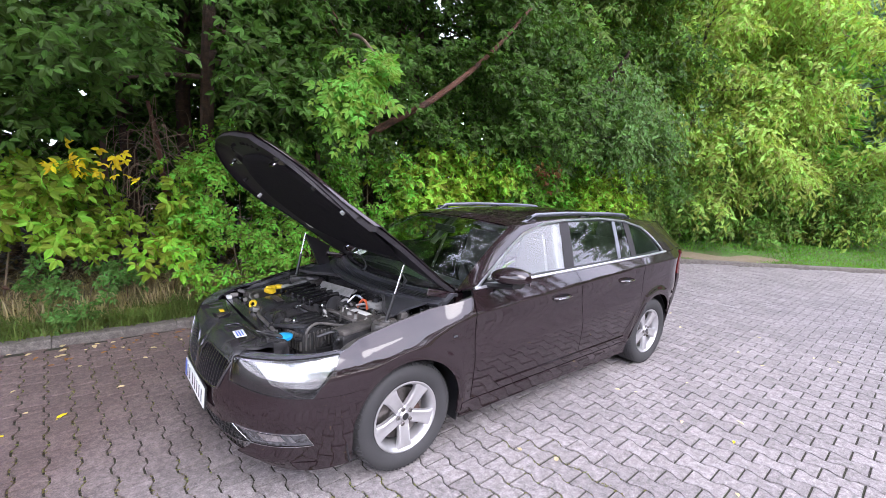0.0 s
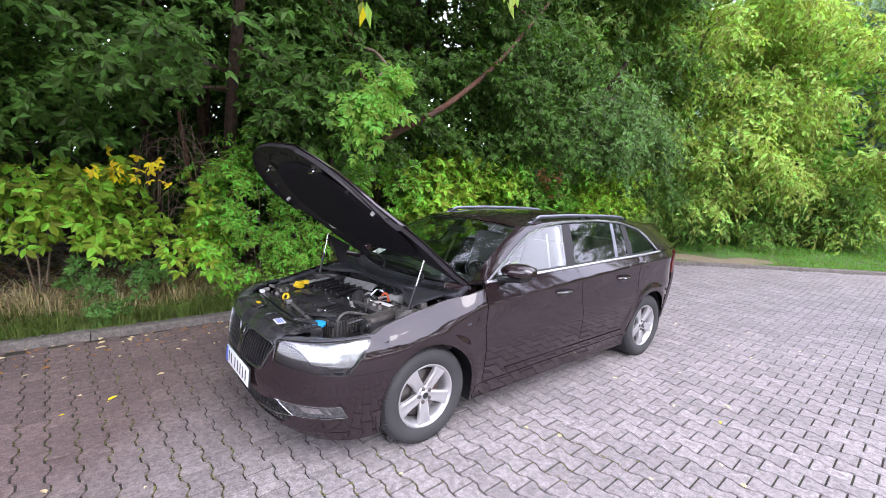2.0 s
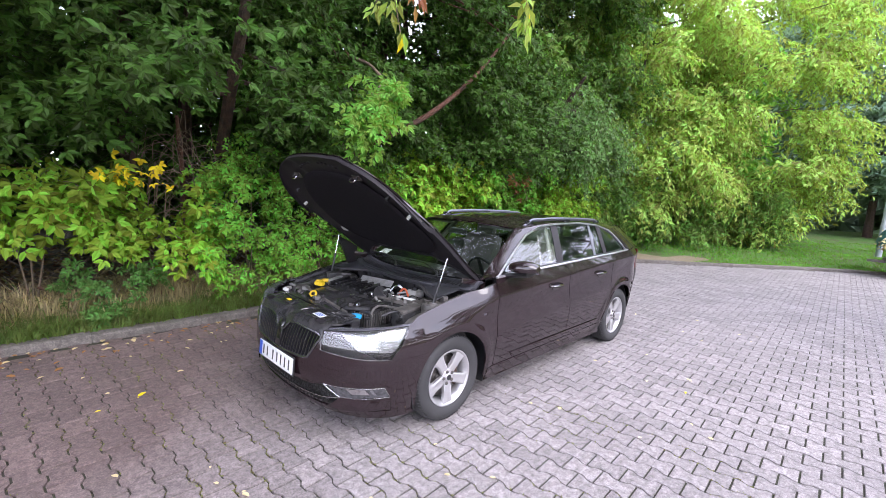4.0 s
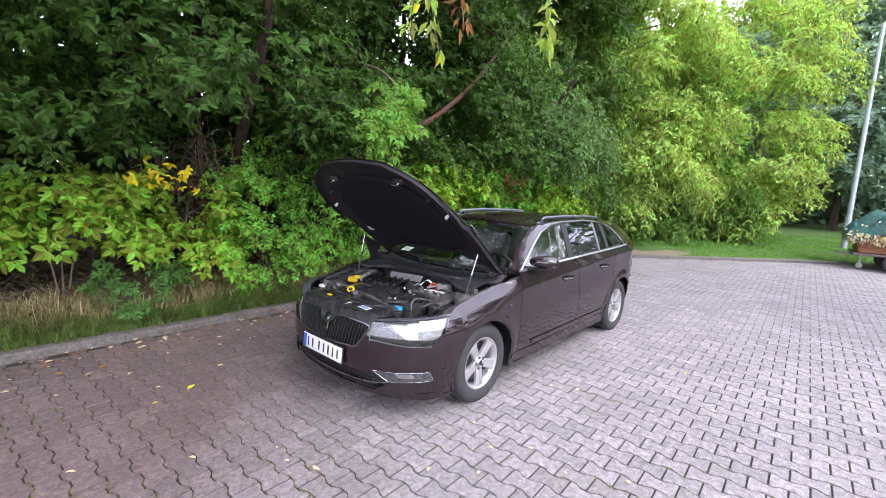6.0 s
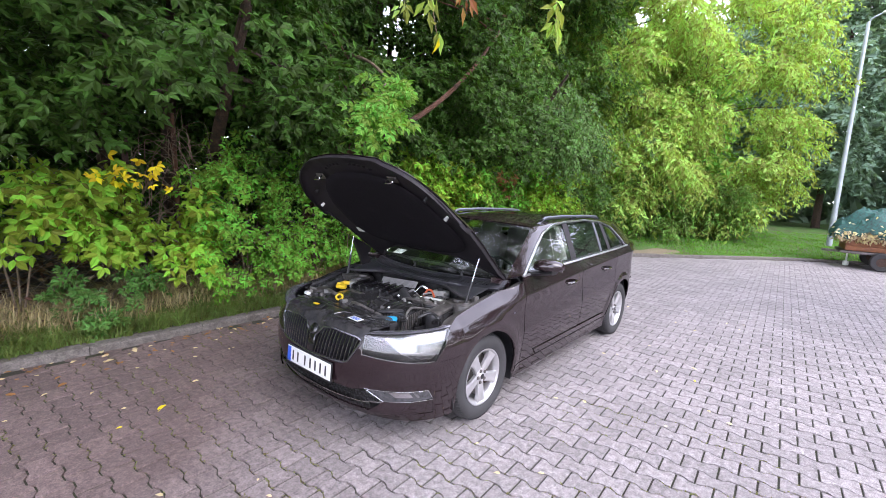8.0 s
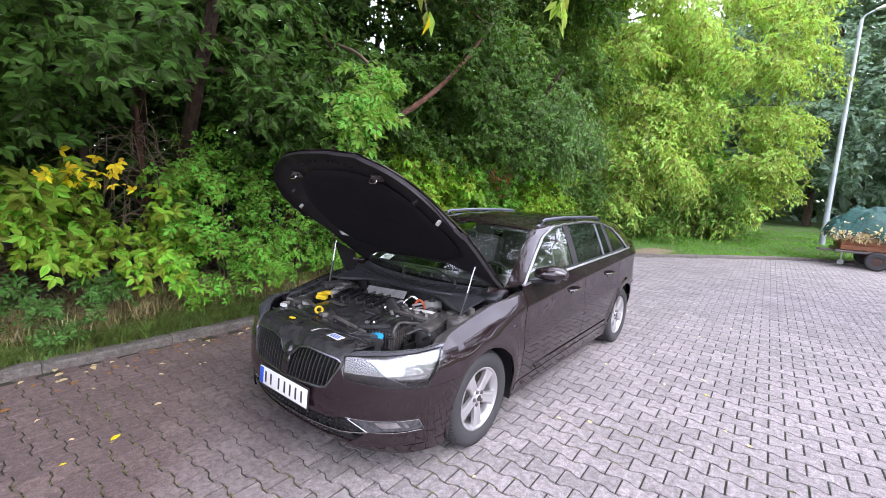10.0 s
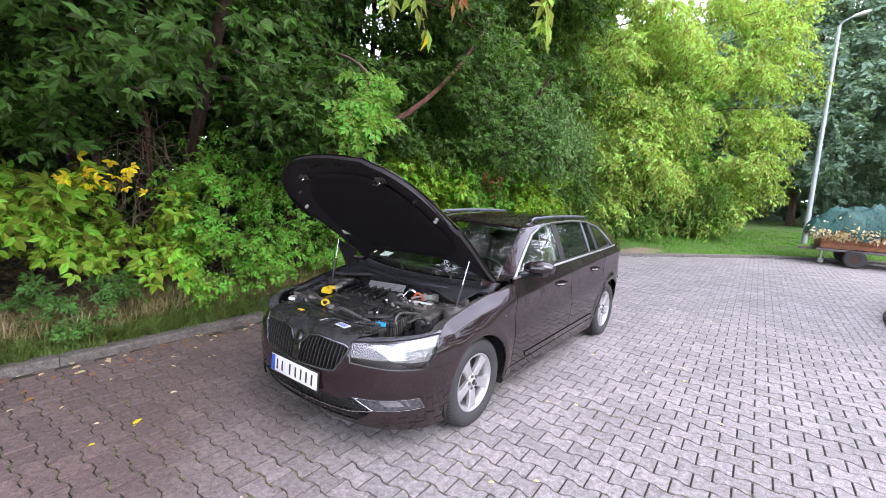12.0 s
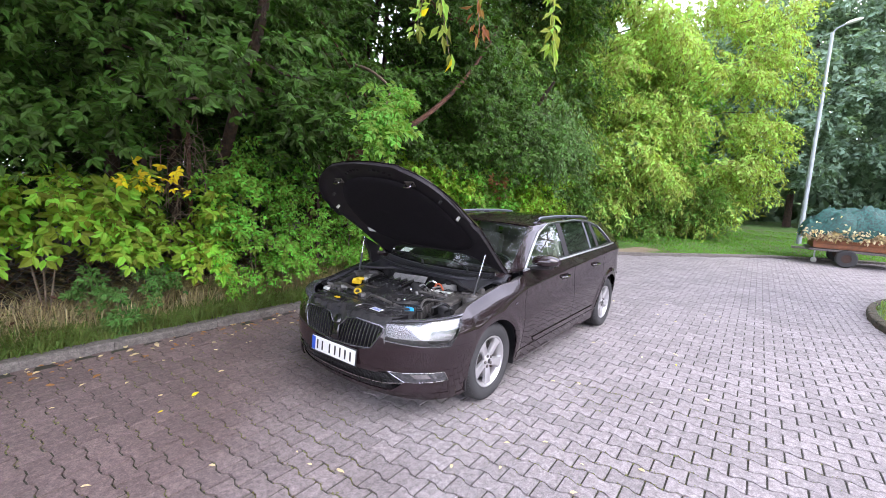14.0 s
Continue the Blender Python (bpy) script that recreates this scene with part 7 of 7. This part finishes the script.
for k in range(22):
    a = Vector((rng.uniform(-0.16, 0.46), rng.uniform(-0.62, 0.60), rng.uniform(0.74, 0.80)))
    pts = [a, a + Vector((rng.uniform(-0.1, 0.1), rng.uniform(-0.12, 0.12), 0.03)), a + Vector((rng.uniform(-0.18, 0.18), rng.uniform(-0.22, 0.22), 0.01)), a + Vector((rng.uniform(-0.25, 0.25), rng.uniform(-0.3, 0.3), -0.04))]
    part("hose", tube(bmesh.new(), smooth_line(pts, 6), float(rng.choice([0.007, 0.011, 0.016])), 8), BAY if k % 4 else DUSTY, car, "thin black hose")
for k in range(34):
    # plugs, brackets and sensor housings packed between the hoses
    a, b, c = rng.uniform(0.02, 0.05), rng.uniform(0.02, 0.06), rng.uniform(0.015, 0.04)
    x, y = rng.uniform(-0.12, 0.12) if k % 2 else rng.uniform(0.46, 0.60), rng.uniform(-0.60, 0.52)
    part("connector", boxes(((a, b, c), pose(x, y, rng.uniform(0.775, 0.815), rng.uniform(-25, 25), rng.uniform(-25, 25), rng.uniform(0, 90)), 0.005)), (BAY, DUSTY, BAY, GREY_METAL, DUSTY)[k % 5], car, "small plug between the hoses")
for k in range(16):
    a = Vector((rng.uniform(-0.14, 0.10), rng.uniform(-0.35, 0.55), 0.83))
    q = a + Vector((rng.uniform(-0.12, 0.12), rng.uniform(-0.2, 0.2), -0.02))
    part("pipe", tube(bmesh.new(), smooth_line([a, a.lerp(q, 0.5) + Vector((0, 0, rng.uniform(0.01, 0.05))), q], 6), float(rng.choice([0.004, 0.006, 0.009])), 8), (GREY_METAL, BAY, DUSTY)[k % 3], car, "thin pipe at the rear of the engine")
# coolant filler end: yellow filler, pale reservoir, dipstick
yf = part("filler_guard", boxes(((0.115, 0.042, 0.032), pose(0.335, -0.425, 0.853, 0, -6, 28), 0.014), ((0.045, 0.090, 0.034), pose(0.375, -0.375, 0.845, 0, 8, 20), 0.014), ((0.045, 0.070, 0.030), pose(0.292, -0.410, 0.857, 0, 0, 35), 0.013)), YELLOW, car, "bright yellow plastic hook on the engine")
part("filler_spout", boxes(((0.07, 0.05, 0.06), pose(0.257, -0.365, 0.85, 0, 0, 30), 0.016)), TRIM_GREY, yf, "pale filler neck")
part("reservoir", boxes(((0.15, 0.13, 0.14), pose(0.42, -0.57, 0.74, 0, 0, 10), 0.04)), DUSTY, car, "dusty coolant reservoir")
part("reservoir_cap", lathe(bmesh.new(), [(0.034, 0), (0.034, 0.025), (0.001, 0.027)], 18, pose(0.47, -0.43, 0.795)), TRIM_GREY, car)
bm = bmesh.new()
tube(bm, [pose(0.553, -0.163, 0.825, 0, 60, 15) @ Vector((0.022 * math.cos(a), 0.030 * math.sin(a), 0)) for a in np.linspace(0, 2 * math.pi, 21)], 0.008, 8)
part("dipstick", bm, YELLOW, car, "yellow dipstick loop")
part("clip_block", boxes(((0.03, 0.05, 0.02), pose(0.62, -0.50, 0.80), 0.004)), WHITE, car, "small white clip")
# rear of the bay: heat shield, brake fluid, orange cable, sealing strip
u, v = grid(24, 6)
panel("heat_shield", np.stack([0.04 + 0.035 * v - 0.08 * u, -0.22 + 0.34 * u, 0.915 - 0.055 * v + 0.004 * (v > 0.5)], -1), GREY_METAL, car, 0.004, "dull aluminium heat shield", (0, 0, 0))
part("brake_reservoir", boxes(((0.10, 0.12, 0.07), pose(-0.10, 0.33, 0.84), 0.02)), TRIM_GREY, car, "pale brake fluid reservoir")
part("brake_cap", lathe(bmesh.new(), [(0.026, 0), (0.026, 0.022), (0.001, 0.024)], 16, pose(-0.09, 0.33, 0.875)), BAY, car)
part("orange_pipe", tube(bmesh.new(), smooth_line([(-0.02, 0.20, 0.80), (-0.045, 0.23, 0.865), (-0.055, 0.27, 0.86), (-0.04, 0.31, 0.82)], 6), 0.009, 8), ORANGE, car, "orange-red pipe")
part("steel_pipe", tube(bmesh.new(), smooth_line([(0.02, 0.13, 0.82), (-0.03, 0.17, 0.885), (-0.06, 0.21, 0.87)], 6), 0.011, 8), CHROME, car, "bright metal pipe")
seal = smooth_line([(0.03, -0.70, 0.90), (-0.02, -0.55, 0.905), (-0.13, -0.35, 0.915), (-0.17, 0.0, 0.92), (-0.13, 0.35, 0.915), (-0.02, 0.55, 0.905), (0.03, 0.70, 0.90)], 8)
part("bay_seal", tube(bmesh.new(), seal, 0.013, 8), RUBBER, car, "grey rubber seal before the cowl")
P = np.array([[(p.x, p.y, p.z - 0.004) for p in seal], [(p.x - 0.10, p.y, p.z + 0.02) for p in seal], [(-0.40 + 0.17 * (1 - abs(p.y / 0.77) ** 2.2) + 0.13, p.y, 0.945 - 0.012 * (1 - (p.y / 0.77) ** 2)) for p in seal]]).transpose(1, 0, 2)
panel("scuttle_panel", P, SCUTTLE, car, 0.01, "dusty black scuttle panel", (0, 0, 0))
part("secondary_shield", boxes(((0.02, 1.2, 0.16), pose(-0.17, 0, 0.83), 0.0)), BAY, car, "dark bulkhead insulation")

# ---------------------------------------------------------------- paving blocks (bone-shaped, laid in bond)
HALF_L, HALF_W, WAIST, GAP = 0.10365, 0.0836, 0.0586, 0.0056
PITCH = HALF_W + WAIST
bone = [(-HALF_L, -HALF_W), (-0.071, -HALF_W), (-0.052, -0.074), (-0.033, -WAIST), (0.033, -WAIST), (0.052, -0.074), (0.071, -HALF_W), (HALF_L, -HALF_W)]
bone += [(-l, -w) for l, w in bone]
BONE = np.array([(math.copysign(abs(l) - GAP, l) if abs(l) > 0.09 else l, math.copysign(abs(w) - GAP, w)) for l, w in bone])  # (along, across)


def bone_mesh():
    """Vertices and faces of one block: a chamfered top and its sides."""
    n = len(BONE)
    inner = BONE - np.sign(BONE) * 0.003
    v = [(w, l, 0.0) for l, w in inner] + [(w, l, -0.003) for l, w in BONE] + [(w, l, -0.05) for l, w in BONE]
    f = [tuple(range(n))[::-1]]
    for r in range(2):
        for i in range(n):
            f.append((r * n + i, r * n + (i + 1) % n, (r + 1) * n + (i + 1) % n, (r + 1) * n + i))
    return np.array(v), f


def paved(x, y):
    """Whether a block at x, y lies on the paved side of the kerb."""
    d = np.hypot(KP[:, 0] - x, KP[:, 1] - y)
    i = int(d.argmin())
    p, nrm = kerb_at(KS[i])
    return ((x - p[0]) * nrm[0] + (y - p[1]) * nrm[1]) * FLIP < -0.03


paving = thing("paving", "grey bone-shaped concrete blocks with mossy joints", "paving", kind="structure")
bv, bf = bone_mesh()
block = bpy.data.meshes.new("paving_block")
block.from_pydata([tuple(p) for p in bv], [], bf)
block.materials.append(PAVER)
rng = np.random.default_rng(7)
near, rest, far = [], [], []
PX0, PY0, LAID = 0.134, 0.0937 + HALF_L, 0.0456
CL, SL = math.cos(LAID), math.sin(LAID)
for i in range(-124, 50):
    for j in range(-13, 62):
        a, b = PX0 + i * PITCH, PY0 + j * 2 * HALF_L + (HALF_L if i % 2 else 0)
        x, y = CL * a - SL * b, SL * a + CL * b
        if y > 7 or x < -17.5 or not paved(x, y) or (x - 2.5) ** 2 / 22 ** 2 + (y - 2) ** 2 / 9 ** 2 > 1:
            continue
        (far if x < -4.5 or y > 4.2 else near if -0.3 < x < 2.6 and 0.75 < y < 3.4 and (x - 1.2) ** 2 + (y - 1.9) ** 2 < 2.05 else rest).append((x, y))
for x, y in near[:300]:
    ob = new("paving_block", block)
    ob.parent = paving
    ob.location = (x, y, rng.normal(0, 0.0012))
    ob.rotation_euler = (rng.normal(0, 0.006), rng.normal(0, 0.006), LAID + rng.normal(0, 0.004))
rest += near[300:]


def joined(name, spots, verts, faces, mat):
    """Many blocks as one mesh, each a little out of level."""
    R = np.array(spots)
    n = len(R)
    turn = LAID + rng.normal(0, 0.004, n)
    c, s_ = np.cos(turn), np.sin(turn)
    tx, ty = rng.normal(0, 0.006, n), rng.normal(0, 0.006, n)
    X = verts[None, :, 0] * c[:, None] - verts[None, :, 1] * s_[:, None] + R[:, :1]
    Y = verts[None, :, 0] * s_[:, None] + verts[None, :, 1] * c[:, None] + R[:, 1:]
    Z = verts[None, :, 2] + verts[None, :, 0] * tx[:, None] + verts[None, :, 1] * ty[:, None] + rng.normal(0, 0.0012, (n, 1))
    allv = np.stack([X, Y, Z], -1).reshape(-1, 3)
    k, nb = len(verts), len(BONE)
    tops = (np.arange(nb)[::-1][None] + k * np.arange(n)[:, None])
    quads = (np.array(faces[1:])[None] + k * np.arange(n)[:, None, None]).reshape(-1, 4)
    me = bpy.data.meshes.new(name)
    me.vertices.add(len(allv))
    me.vertices.foreach_set("co", allv.astype(np.float32).ravel())
    me.loops.add(tops.size + quads.size)
    me.loops.foreach_set("vertex_index", np.concatenate([tops.ravel(), quads.ravel()]).astype(np.int32))
    me.polygons.add(len(tops) + len(quads))
    starts = np.concatenate([np.arange(0, tops.size, nb), tops.size + np.arange(0, quads.size, 4)])
    me.polygons.foreach_set("loop_start", starts.astype(np.int32))
    me.polygons.foreach_set("loop_total", np.concatenate([np.full(len(tops), nb), np.full(len(quads), 4)]).astype(np.int32))
    me.polygons.foreach_set("use_smooth", np.zeros(len(me.polygons), dtype=bool))
    me.update(calc_edges=True)
    me.materials.append(mat)
    ob = new(name, me)
    ob.parent = paving
    return tagged(ob, kind="stuff")


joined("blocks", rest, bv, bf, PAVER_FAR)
nb = len(BONE)
flat_v = np.concatenate([np.column_stack([BONE[:, 1], BONE[:, 0], np.zeros(nb)]), np.column_stack([BONE[:, 1], BONE[:, 0], np.full(nb, -0.04)])])
flat_f = [tuple(range(nb))[::-1]] + [(i, (i + 1) % nb, nb + (i + 1) % nb, nb + i) for i in range(nb)]
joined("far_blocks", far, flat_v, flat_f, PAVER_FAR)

# tiny tufts of grass and moss in the joints
rng = np.random.default_rng(77)
spots = np.array([p for p in near + rest if -1.0 < p[0] < 4.2 and -2.3 < p[1] < 3.2])
n = 44000
pick = spots[rng.integers(0, len(spots), n)]
edge_pt = BONE[rng.integers(0, len(BONE), n)] * 1.03 * np.where(rng.random((n, 1)) < 0.5, 1, rng.uniform(0.9, 1.0, (n, 1)))
where = np.stack([pick[:, 0] + edge_pt[:, 1], pick[:, 1] + edge_pt[:, 0]], 1)
patchy = np.sin(where[:, 0] * 5.1 + 1.3 * np.sin(where[:, 1] * 3.7)) + np.sin(where[:, 1] * 6.3 + 2.1 * np.sin(where[:, 0] * 2.9))
where = where[(patchy + rng.normal(0, 0.5, n) > 0.25) & ~((where[:, 0] < 0.9) & (np.abs(where[:, 1]) < 0.8))]
tuft = iter(where)
blades("joint_moss", "tiny tufts of grass and moss in the paving joints", 78, len(where), lambda r: np.array([*next(tuft), -0.008]), 0.011, MOSS, 1.3, 0.0055)
